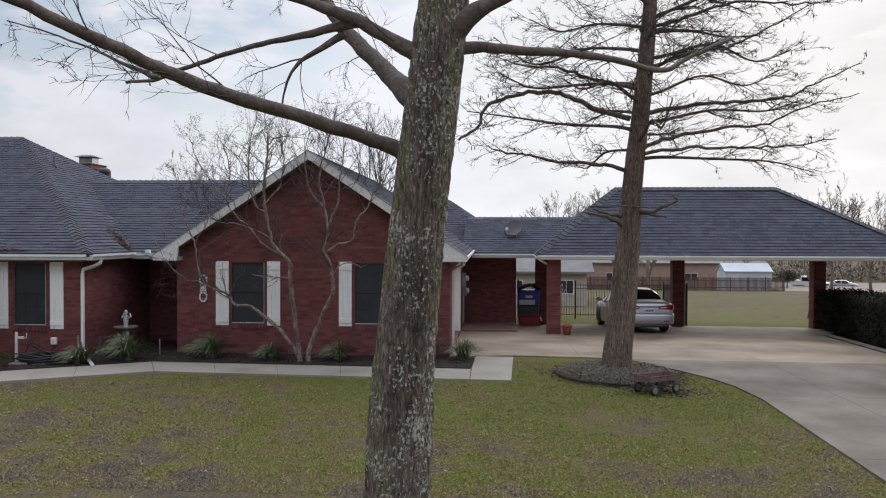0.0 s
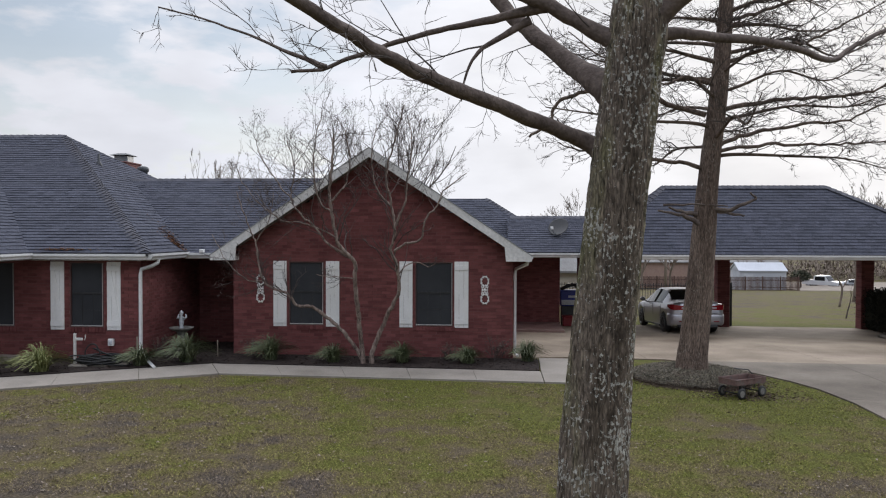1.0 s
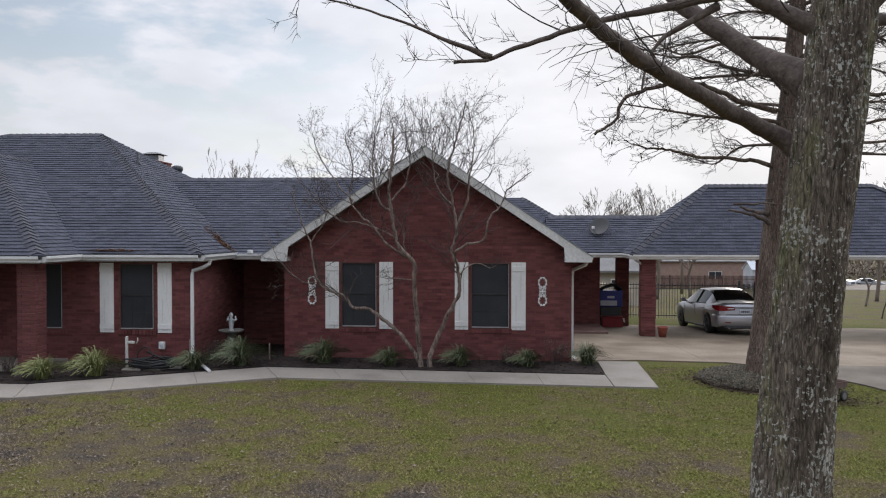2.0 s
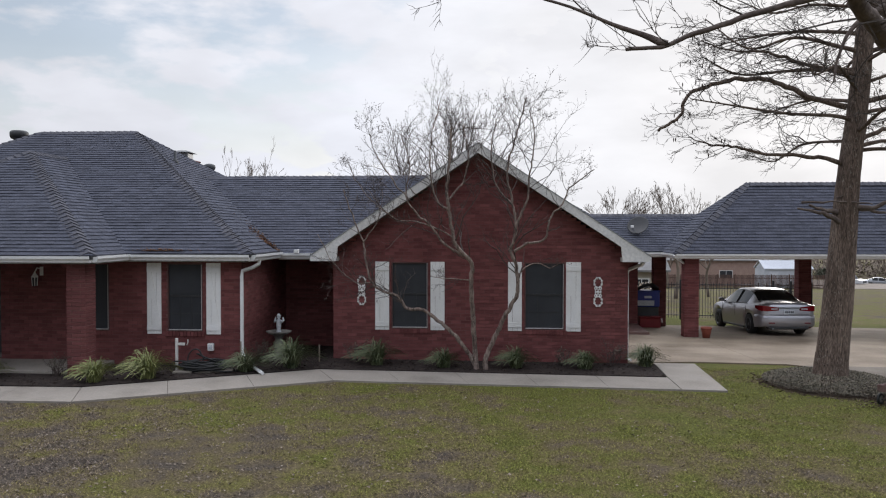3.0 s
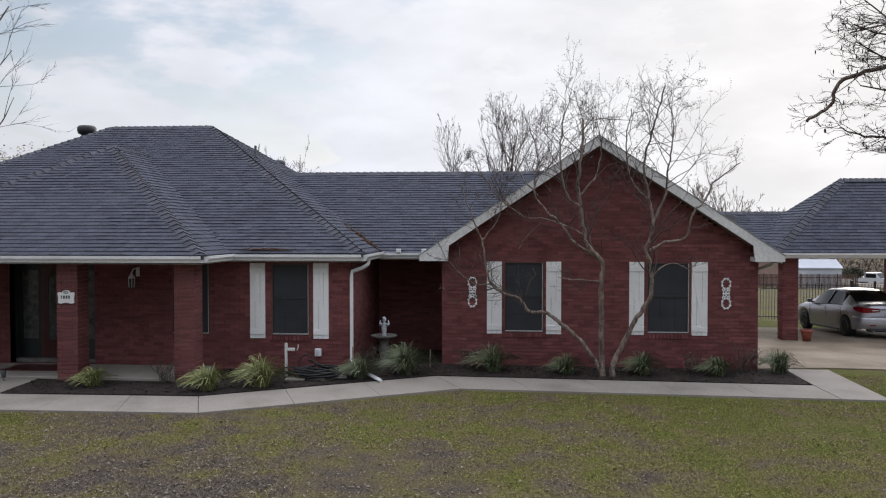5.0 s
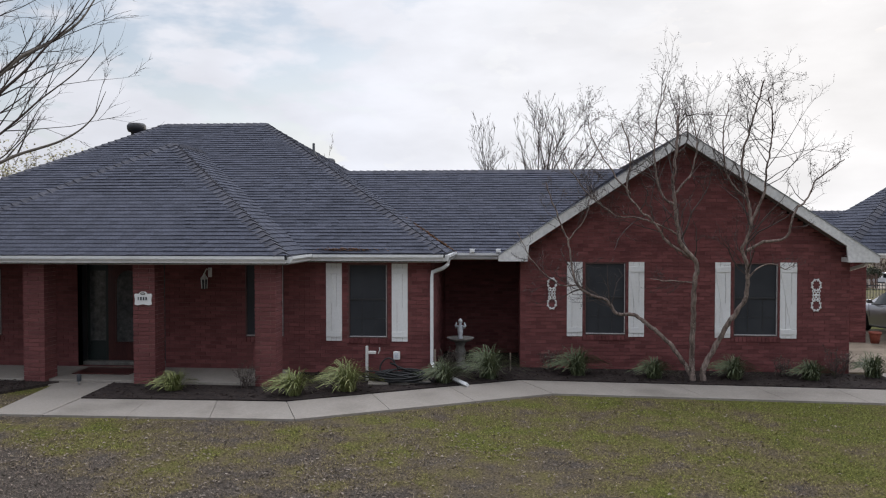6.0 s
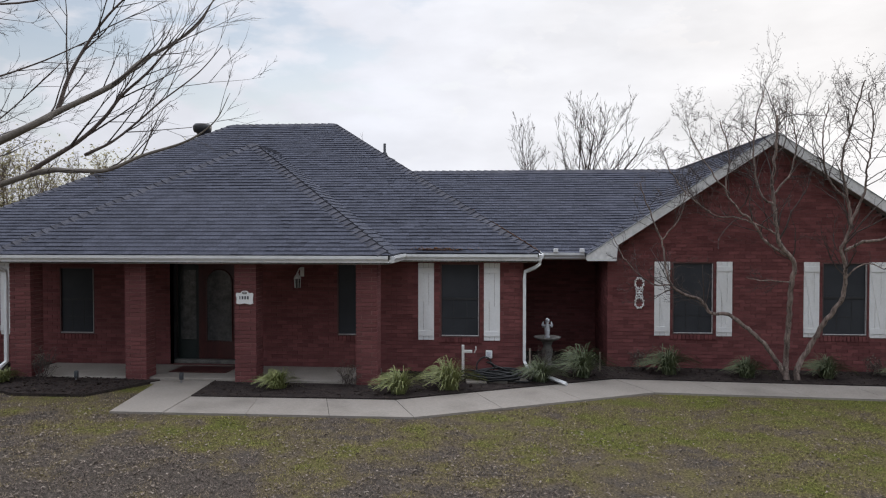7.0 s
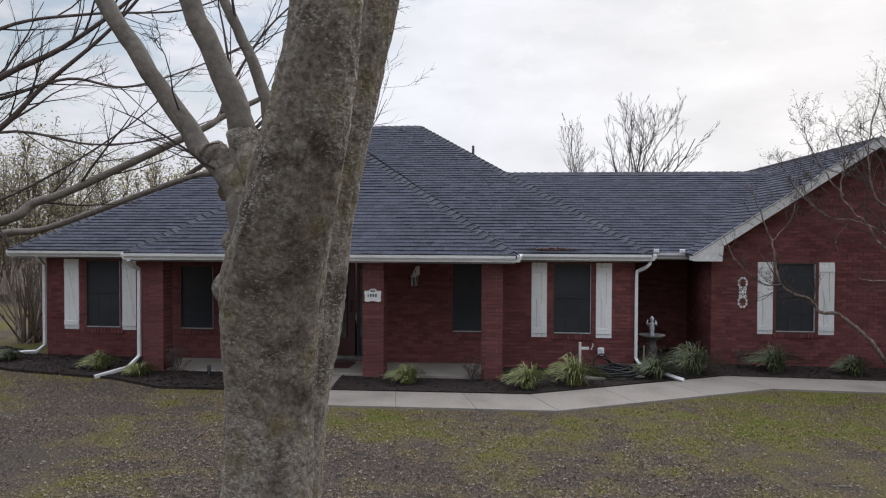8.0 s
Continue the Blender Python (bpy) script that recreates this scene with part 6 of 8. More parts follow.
# shrubs
def clump(name, x, y, h, spread, n, material, rnd, label, category="ornamental grass", group="grasses in the front bed", droop=1.2, width=0.0085):
    """Arching strap leaves from one crown."""
    b = Buf()
    z0 = g(x, y) + 0.04
    for _ in range(n):
        a, reach = rnd.uniform(0, 6.283), spread * rnd.uniform(0.25, 1.0)
        hh = h * rnd.uniform(0.6, 1.1) * (1.1 - 0.45 * reach / spread)
        ca, sa, w_ = math.cos(a), math.sin(a), width * rnd.uniform(0.6, 1.3)
        bx, by = x + rnd.gauss(0, 0.05), y + rnd.gauss(0, 0.05)
        base = len(b.v)
        for k in range(6):
            t = k / 5
            r, zz = reach * t ** 1.2, hh * (2.1 * t - (1.1 + 0.45 * droop * reach / spread) * t * t)
            ww = w_ * (1 - 0.85 * t ** 2)
            px, py = bx + ca * r, by + sa * r
            b.v += [(px - sa * ww, py + ca * ww, z0 + zz), (px + sa * ww, py - ca * ww, z0 + zz + 0.004)]
        for k in range(5):
            i = base + 2 * k
            b.f.append((i, i + 1, i + 3, i + 2))
    solo(name, b, material, label, category, group)


rnd = random.Random(61)
for x, y, h, s, m in ((-13.63, 15.25, 0.42, 0.48, M_blade_y), (-11.42, 15.08, 0.56, 0.54, M_blade_y), (-10.58, 15.5, 0.68, 0.66, M_blade_y),
                      (-8.95, 16.45, 0.50, 0.50, M_blade_g), (-8.12, 16.95, 0.72, 0.66, M_blade_g), (-6.40, 17.5, 0.64, 0.58, M_blade_g), (-4.95, 17.35, 0.46, 0.42, M_blade_g), (-3.42, 17.45, 0.52, 0.48, M_blade_g),
                      (-1.95, 17.5, 0.45, 0.40, M_blade_g), (-0.62, 17.95, 0.55, 0.42, M_blade_g), (-19.9, 15.75, 0.42, 0.45, M_blade_y), (-18.8, 15.2, 0.32, 0.38, M_blade_y), (-22.3, 16.4, 0.28, 0.35, M_blade_g)):
    yl = m is M_blade_y
    clump("grass_clump", x, y, h * (0.95 if yl else 1.0), s * (1.05 if yl else 1.2), 300 if yl else 330, m, rnd, "arching yellow-green strap-leaved clump in dark mulch" if yl else "dark green strap-leaved clump in dark mulch")
rnd = random.Random(62)


def twiggy_shrub(x, y, h, w_, n, label):
    b, lf = Buf(), Buf()
    z0 = g(x, y) + 0.03
    tips = []
    for _ in range(n):
        q, qr, e = grow(b, (x + rnd.gauss(0, 0.05), y + rnd.gauss(0, 0.05), z0), (rnd.gauss(0, w_), rnd.gauss(0, w_), 1), h * rnd.uniform(0.7, 1.1), 0.008, rnd, 5, 0.16, 0.05, 4)
        twigs(b, q, qr, rnd, 6, h * 0.4, 2, 0.7, 0.05, 0.2, 0.5, 0.2, 3, 0.003, 1.0, tips)
    for p in tips:
        flake(lf, p.x, p.y, p.z, 0.018, rnd, 1.2)
    sh = thing("shrub", (x, y, z0), label, "shrub", "small shrubs by the wall")
    part("stem_growth", b, M_twig2, sh, "", kind="stuff")
    part("foliage", lf, M_cover, sh, "", kind="stuff")


for x, y, h in ((-6.95, 17.85, 0.45), (-1.35, 17.9, 0.55), (-2.35, 17.75, 0.40), (-12.45, 15.6, 0.40), (-18.3, 15.6, 0.55), (-9.0, 17.5, 0.5)):
    twiggy_shrub(x, y, h, 0.5, 14, "sparse half-bare shrub against the brick wall")
rnd = random.Random(63)
b = Buf()
x0, y0 = -23.7, 19.3
for _ in range(34):
    q, qr, e = grow(b, (x0 + rnd.gauss(0, 0.14), y0 + rnd.gauss(0, 0.14), g(x0, y0)), (rnd.gauss(0, 0.45), rnd.gauss(0, 0.45), 1), rnd.uniform(1.7, 2.4), 0.032, rnd, 7, 0.07, 0.02, 5)
    twigs(b, q, qr, rnd, 6, 0.7, 2, 0.4, 0.15, 0.4, 0.5, 0.1, 4, 0.006)
# The pale twig material stands in for light on the bush's tips.
solo("bush", b, M_twiglit, "large many-stemmed bare bush at the house corner", "bush")

# hedge at the driveway's far edge
rnd = random.Random(64)
hd = thing("hedge", (11.8, 23.5, g(11.8, 23.5)), "dense clipped dark evergreen hedge", "hedge")
core, leaves = Buf(), Buf()


def hedge_x(y):
    return 10.40 + (y - 20.7) * 0.165


for i in range(19):
    ya = 17.0 + i * 0.66
    core.bbox(hedge_x(ya) + 0.15, ya, g(11, ya), hedge_x(ya) + 1.5, ya + 0.68, g(11, ya) + 1.25, 0.12)
for _ in range(19000):
    y = rnd.uniform(16.9, 29.6)
    face = rnd.random()
    x = hedge_x(y) + (rnd.gauss(0.06, 0.06) if face < 0.5 else rnd.uniform(0, 1.6))
    zz = g(11, y) + (rnd.uniform(0.08, 1.35) if face < 0.5 else rnd.gauss(1.32, 0.06))
    if face > 0.92:         # the end towards the field
        x, y = hedge_x(29.6) + rnd.uniform(0.1, 1.6), 29.55 + rnd.gauss(0, 0.06)
        zz = g(11, y) + rnd.uniform(0.08, 1.3)
    flake(leaves, x, y, zz, rnd.uniform(0.03, 0.055), rnd, 2.0)
part("inner_growth", core, M_leafdark, hd, "dark inner growth")
part("foliage", leaves, M_leafdark, hd, "", kind="stuff")

# ground cover round the cypress
rnd = random.Random(65)
ring = [(CX - 0.06 + 1.20 * math.cos(a) * (1 + 0.06 * math.sin(3 * a)), CY - 0.15 + 1.35 * math.sin(a) * (1 + 0.05 * math.cos(2 * a))) for a in [2 * math.pi * i / 40 for i in range(40)]]
solo("tree_ring", Buf().prism(ring, lambda x, y: g(x, y) - 0.05, lambda x, y: g(x, y) + 0.008), M_soil, "round bare soil bed at the foot of the tree", "planting bed", kind="structure")
b = Buf()
for _ in range(26000):
    a, r = rnd.uniform(0, 6.283), 1.30 * math.sqrt(rnd.random())
    x, y = CX - 0.06 + r * math.cos(a) * 0.96, CY - 0.1 + r * math.sin(a)
    if math.hypot(x - CX, y - CY) < 0.3 or (r > 1.1 and rnd.random() < 0.4):
        continue
    top = 0.17 * max(0.05, 1 - (r / 1.4) ** 4)
    flake(b, x, y, g(x, y) + 0.03 + top * rnd.uniform(0.35, 1.1), rnd.uniform(0.015, 0.028), rnd, 1.6)
solo("ground_cover", b, M_cover, "low grey-green creeping ground cover round the trunk", "ground cover", kind="stuff")

# ---- things on the porch and in the beds ----
pq = thing("house_sign", (-14.375, 15.68, 1.75), "white scalloped number plaque on the porch pillar", "sign")
ol = [(-0.16, -0.11), (-0.10, -0.125), (0, -0.105), (0.10, -0.125), (0.16, -0.11), (0.15, -0.03), (0.165, 0.06), (0.15, 0.09), (0.08, 0.082), (0.062, 0.108), (0.03, 0.125), (-0.03, 0.125), (-0.062, 0.108), (-0.08, 0.082), (-0.15, 0.09), (-0.165, 0.06), (-0.15, -0.03)]
n = len(ol)
part("plaque", Buf().add([(-14.375 + x, y, 1.80 + z) for y in (15.665, 15.69) for x, z in ol], [tuple(range(n)), tuple(reversed(range(n, 2 * n)))] + [(i, n + i, n + (i + 1) % n, (i + 1) % n) for i in range(n)]), M_white, pq)
for x, w_ in ((-0.085, 0.028), (-0.035, 0.040), (0.015, 0.040), (0.065, 0.040)):
    part("bar", Buf().box(-14.375 + x - w_ / 2 + 0.003, 15.658, 1.770, -14.375 + x + w_ / 2 - 0.008, 15.664, 1.828), M_grey, pq, "plain dark bar")
part("relief", Buf().tube([(-14.375 + 0.04 * math.cos(a), 15.66, 1.888 + 0.016 * math.sin(a)) for a in [math.pi * i / 8 for i in range(17)]], 0.008, 5), M_stone, pq)
lt = thing("wall_lantern", (-13.77, 17.15, 1.9), "white metal wall lantern beside the porch window", "lantern")
part("body", Buf().lathe([(0.045, 1.88), (0.052, 1.90), (0.064, 2.06), (0.068, 2.07)], (-13.77, 17.02, 0), 6), M_frosted, lt, "pale glass")
part("hood", Buf().lathe([(0.075, 2.07), (0.080, 2.08), (0.03, 2.15), (0.015, 2.19)], (-13.77, 17.02, 0), 6), M_white, lt)
for i in range(6):
    a = math.pi / 3 * i
    part("rib", Buf().tube([(-13.77 + 0.053 * math.cos(a), 17.02 + 0.053 * math.sin(a), 1.885), (-13.77 + 0.067 * math.cos(a), 17.02 + 0.067 * math.sin(a), 2.075)], 0.006, 4), M_white, lt)
part("bracket", Buf().tube([(-13.77, 17.02, 2.18), (-13.74, 17.06, 2.27), (-13.72, 17.15, 2.25), (-13.72, 17.19, 2.20)], 0.012, 6), M_white, lt)
part("back_plate", Buf().bbox(-13.76, 17.185, 2.10, -13.68, 17.199, 2.29, 0.004), M_white, lt)
solo("doormat", Buf().bbox(-16.15, 16.35, 0.272, -15.0, 17.0, 0.288, 0.005), M_reddoor, "dark red mat before the entrance door", "doormat")
ol_ = thing("wall_outlet", (-9.94, 17.18, 0.58), "white weatherproof outlet box on the brick wall", "outlet")
part("box", Buf().bbox(-10.01, 17.13, 0.50, -9.88, 17.2, 0.66, 0.01), M_white, ol_)
part("cover", Buf().bbox(-9.985, 17.118, 0.54, -9.905, 17.13, 0.63, 0.004), M_paper, ol_)
tp = thing("garden_tap", (-10.3, 16.5, g(-10.3, 16.5)), "pale wooden post carrying a garden tap", "tap")
part("post", Buf().bbox(-10.44, 16.475, 0.1, -10.39, 16.525, 0.86, 0.006), M_trim, tp)
part("arm", Buf().bbox(-10.39, 16.48, 0.71, -10.24, 16.52, 0.765, 0.006), M_trim, tp)
part("spout", Buf().tube([(-10.2, 16.5, 0.72), (-10.17, 16.48, 0.78), (-10.17, 16.48, 0.84)], 0.012, 6), M_trim, tp)
rnd = random.Random(66)
pts, hz = [], g(-9.85, 16.4)
for i in range(300):        # loose, overlapping coils
    a = i * 0.30
    r = 0.36 + 0.13 * math.sin(i * 0.083) + 0.05 * math.sin(i * 0.37)
    pts.append((-9.82 + 0.10 * math.sin(i * 0.051) + r * math.cos(a) * 1.12, 16.36 + 0.05 * math.cos(i * 0.061) + r * math.sin(a) * 0.55, hz + 0.08 + 0.0005 * i + 0.035 * math.sin(a * 1.7 + i * 0.02)))
for i in range(34):         # one loop standing up against the post
    a = 0.4 + i * 0.22
    pts.append((-10.0 + (0.13 + 0.002 * i) * math.cos(a), 16.46 - 0.002 * i, hz + 0.30 + (0.20 - 0.003 * i) * math.sin(a)))
for i in range(60):
    a = i * 0.27
    pts.append((-9.75 + (0.24 + 0.004 * i) * math.cos(a), 16.38 + 0.16 * math.sin(a + 0.8), hz + 0.20 + 0.08 * math.sin(a)))
solo("garden_hose", Buf().tube(pts, 0.015, 6), M_rubber, "black garden hose coiled on paving slabs", "hose", smooth=True)
for x, y, a in ((-10.15, 16.2, 8), (-9.75, 16.28, -5), (-9.40, 16.42, 14)):
    m = pose(x, y, g(x, y) + 0.05, 0, 0, a)
    solo("paving_stone", Buf().bbox(-0.19, -0.13, -0.02, 0.19, 0.13, 0.035, 0.012, m), M_conc, "flat grey paving stone under the hose", "paving stone", "stones under the hose")
BX, BY = -8.76, 18.22
bz = g(BX, BY)
b = thing("birdbath", (BX, BY, bz), "weathered cast stone birdbath on a baluster pedestal", "birdbath")
part("pedestal", Buf().lathe([(0.19, 0), (0.19, 0.05), (0.12, 0.09), (0.085, 0.16), (0.11, 0.28), (0.12, 0.36), (0.085, 0.46), (0.11, 0.53), (0.14, 0.56)], (BX, BY, bz), 18), M_stone, b, "", True)
part("basin", Buf().lathe([(0.12, 0.56), (0.21, 0.585), (0.275, 0.62), (0.288, 0.65), (0.265, 0.655), (0.20, 0.625), (0.05, 0.615)], (BX, BY, bz), 24), M_stone, b, "wide shallow bowl", True)
sz = bz + 0.62
st = Buf().lathe([(0.055, 0), (0.06, 0.03), (0.042, 0.06), (0.055, 0.12), (0.06, 0.19), (0.045, 0.25), (0.048, 0.28), (0.022, 0.31), (0.046, 0.345), (0.045, 0.39), (0.012, 0.425)], (BX, BY, sz), 12)
for e in (-1, 1):
    st.tube([(BX + e * 0.04, BY, sz + 0.27), (BX + e * 0.095, BY - 0.03, sz + 0.24), (BX + e * 0.05, BY - 0.07, sz + 0.28)], [0.02, 0.018, 0.014], 6)
    st.tube([(BX + e * 0.03, BY + 0.03, sz + 0.2), (BX + e * 0.10, BY + 0.05, sz + 0.27), (BX + e * 0.08, BY + 0.05, sz + 0.34)], [0.02, 0.03, 0.01], 6)
solo("statue", st, M_statue, "small pale stone garden statue standing in the birdbath", "statue", smooth=True)
for x, y, h in ((-9.15, 16.75, 0.62), (-7.72, 17.75, 0.42)):
    solo("stake", Buf().bbox(x - 0.014, y - 0.014, 0.15, x + 0.014, y + 0.014, 0.15 + h, 0.004), M_wood, "thin pale garden stake in the mulch", "stake", "stakes in the bed")
for x, y in ((-17.55, 15.5), (-15.55, 15.55)):
    lg = thing("path_light", (x, y, g(x, y)), "small dark path light in the mulch", "path light", "path lights")
    part("stem", Buf().tube([(x, y, g(x, y)), (x + 0.01, y, g(x, y) + 0.12)], 0.010, 6), M_steel, lg)
    part("hood", Buf().lathe([(0.035, 0.10), (0.040, 0.11), (0.040, 0.21), (0.034, 0.225), (0.01, 0.23)], (x + 0.01, y, g(x, y)), 12), M_grey, lg, "", True)

# ---- red wagon by the tree ----
wg = thing("wagon", (3.14, 14.76, g(3.14, 14.76)), "rusty red metal pull-along wagon on the grass", "wagon")
m = pose(3.14, 14.76, g(3.14, 14.76), 0, 0, 34) @ Matrix.Diagonal((0.92, 0.92, 0.92, 1))
b = Buf().bbox(-0.42, -0.21, 0.27, 0.42, 0.21, 0.285, 0.004, m)
for q in ((-0.43, -0.22, 0.27, 0.43, -0.205, 0.375), (-0.43, 0.205, 0.27, 0.43, 0.22, 0.375), (-0.43, -0.205, 0.27, -0.415, 0.205, 0.375), (0.415, -0.205, 0.27, 0.43, 0.205, 0.375)):
    b.bbox(*q, 0.004, m)
tr_ = part("tray", b, M_rustmetal, wg, "faded red pressed tray")
part("rim", Buf().tube([m @ Vector(q) for q in ((-0.43, -0.22, 0.378), (0.43, -0.22, 0.378), (0.43, 0.22, 0.378), (-0.43, 0.22, 0.378), (-0.43, -0.22, 0.378))], 0.010, 6), M_rustmetal, tr_)
for x in (-0.3, 0.3):
    part("axle", Buf().tube([m @ Vector((x, -0.24, 0.10)), m @ Vector((x, 0.24, 0.10))], 0.012, 6), M_black, wg)
    for y in (-0.12, 0.12):
        part("bracket", Buf().tube([m @ Vector((x, y * 1.5, 0.10)), m @ Vector((x + 0.03, y, 0.18)), m @ Vector((x + 0.03, y, 0.275))], 0.013, 5), M_rustmetal, wg)
    for y in (-0.23, 0.23):
        wh = part("wheel", Buf().lathe([(0.075, -0.02), (0.104, -0.018), (0.110, 0), (0.104, 0.018), (0.075, 0.02)], n=18, m=m @ pose(x, y, 0.110, 90, 0, 0)), M_rubber, wg, "", True)
        part("hub", Buf().lathe([(0.066, -0.024), (0.074, 0), (0.066, 0.024)], n=12, m=m @ pose(x, y, 0.110, 90, 0, 0)), M_stone, wh, "pale worn hub")
b = Buf().tube([m @ Vector(q) for q in ((0.36, 0.0, 0.14), (0.5, 0.05, 0.30), (0.38, 0.16, 0.47), (0.18, 0.27, 0.49))], 0.011, 6).tube([m @ Vector((0.17, 0.2, 0.49)), m @ Vector((0.19, 0.34, 0.49))], 0.012, 6)
part("handle", b, M_black, wg, "folded back black handle")

rnd = random.Random(66)
b = Buf()
for _ in range(2600):
    a, r = rnd.uniform(0, 6.283), 1.22 + abs(rnd.gauss(0, 0.16))
    x, y = CX + r * math.cos(a), CY - 0.1 + r * math.sin(a)
    if rnd.random() < 0.35:
        x, y = 3.35 + rnd.gauss(0, 0.45), 14.78 + rnd.gauss(0, 0.22)
    flake(b, x, y, g(x, y) + 0.008, rnd.uniform(0.012, 0.04), rnd, 0.7)
solo("dead_leaves", b, M_soil, "dark dead leaves and soil round the tree bed and wagon", "leaves", kind="stuff")

# ---- bins, cooler, flowerpot ----
zb = g(1.4, 28.550) + 0.03
bn = thing("storage_bin", (1.4, 28.550, zb), "blue and dark grey plastic bins stacked with odds and ends", "bin")
part("lower_tub", Buf().bbox(1.06, 28.41, zb, 1.80, 28.86, zb + 0.70, 0.03), M_darkpl, bn)
tub = part("upper_tub", Buf().bbox(1.02, 28.38, zb + 0.70, 1.83, 28.87, zb + 1.26, 0.03), M_blue, bn, "bright blue tub")
part("rim", Buf().bbox(1.0, 28.36, zb + 1.22, 1.85, 28.89, zb + 1.27, 0.012), M_blue, tub)
part("label", Buf().bbox(1.06, 28.372, zb + 0.74, 1.64, 28.380, zb + 0.92, 0.002), M_paper, bn, "pale printed panel")
part("label", Buf().bbox(1.30, 28.372, zb + 1.00, 1.55, 28.380, zb + 1.08, 0.002), M_paper, bn, "pale printed oval")
b = Buf().tube([(1.04, 28.45, zb + 1.29), (1.3, 28.55, zb + 1.42), (1.62, 28.6, zb + 1.46), (1.82, 28.65, zb + 1.31)], 0.06, 8).tube([(1.12, 28.65, zb + 1.30), (1.45, 28.55, zb + 1.48), (1.76, 28.75, zb + 1.31)], 0.05, 8)
part("rolled_sheet", b, M_black, bn, "crumpled black sheet", True)
cl = thing("cool_box", (1.45, 28.300, zb), "red plastic cool box with a white-edged lid on the concrete", "cool box")
part("body", Buf().bbox(1.08, 28.03, zb, 1.80, 28.370, zb + 0.34, 0.025), M_redpl, cl)
part("lid", Buf().bbox(1.06, 28.01, zb + 0.34, 1.82, 28.390, zb + 0.385, 0.015), M_redpl, cl)
part("handle", Buf().tube([(1.83, 28.05, zb + 0.33), (1.86, 28.10, zb + 0.2), (1.86, 28.27, zb + 0.2), (1.83, 28.33, zb + 0.33)], 0.02, 6), M_white, cl, "white carrying handle")
zp = g(2.43, 24.6) + 0.03
pt = thing("flowerpot", (2.43, 24.62, zp), "red terracotta flowerpot beside the brick post", "flowerpot")
part("pot", Buf().lathe([(0.105, 0), (0.145, 0.24), (0.145, 0.25), (0.16, 0.25), (0.164, 0.32), (0.15, 0.32), (0.135, 0.27)], (2.43, 24.62, zp), 18), M_terra, pt, "", True)
part("soil", Buf().lathe([(0.13, 0.25), (0.13, 0.27), (0.02, 0.285)], (2.43, 24.62, zp), 14), M_mulch, pt)

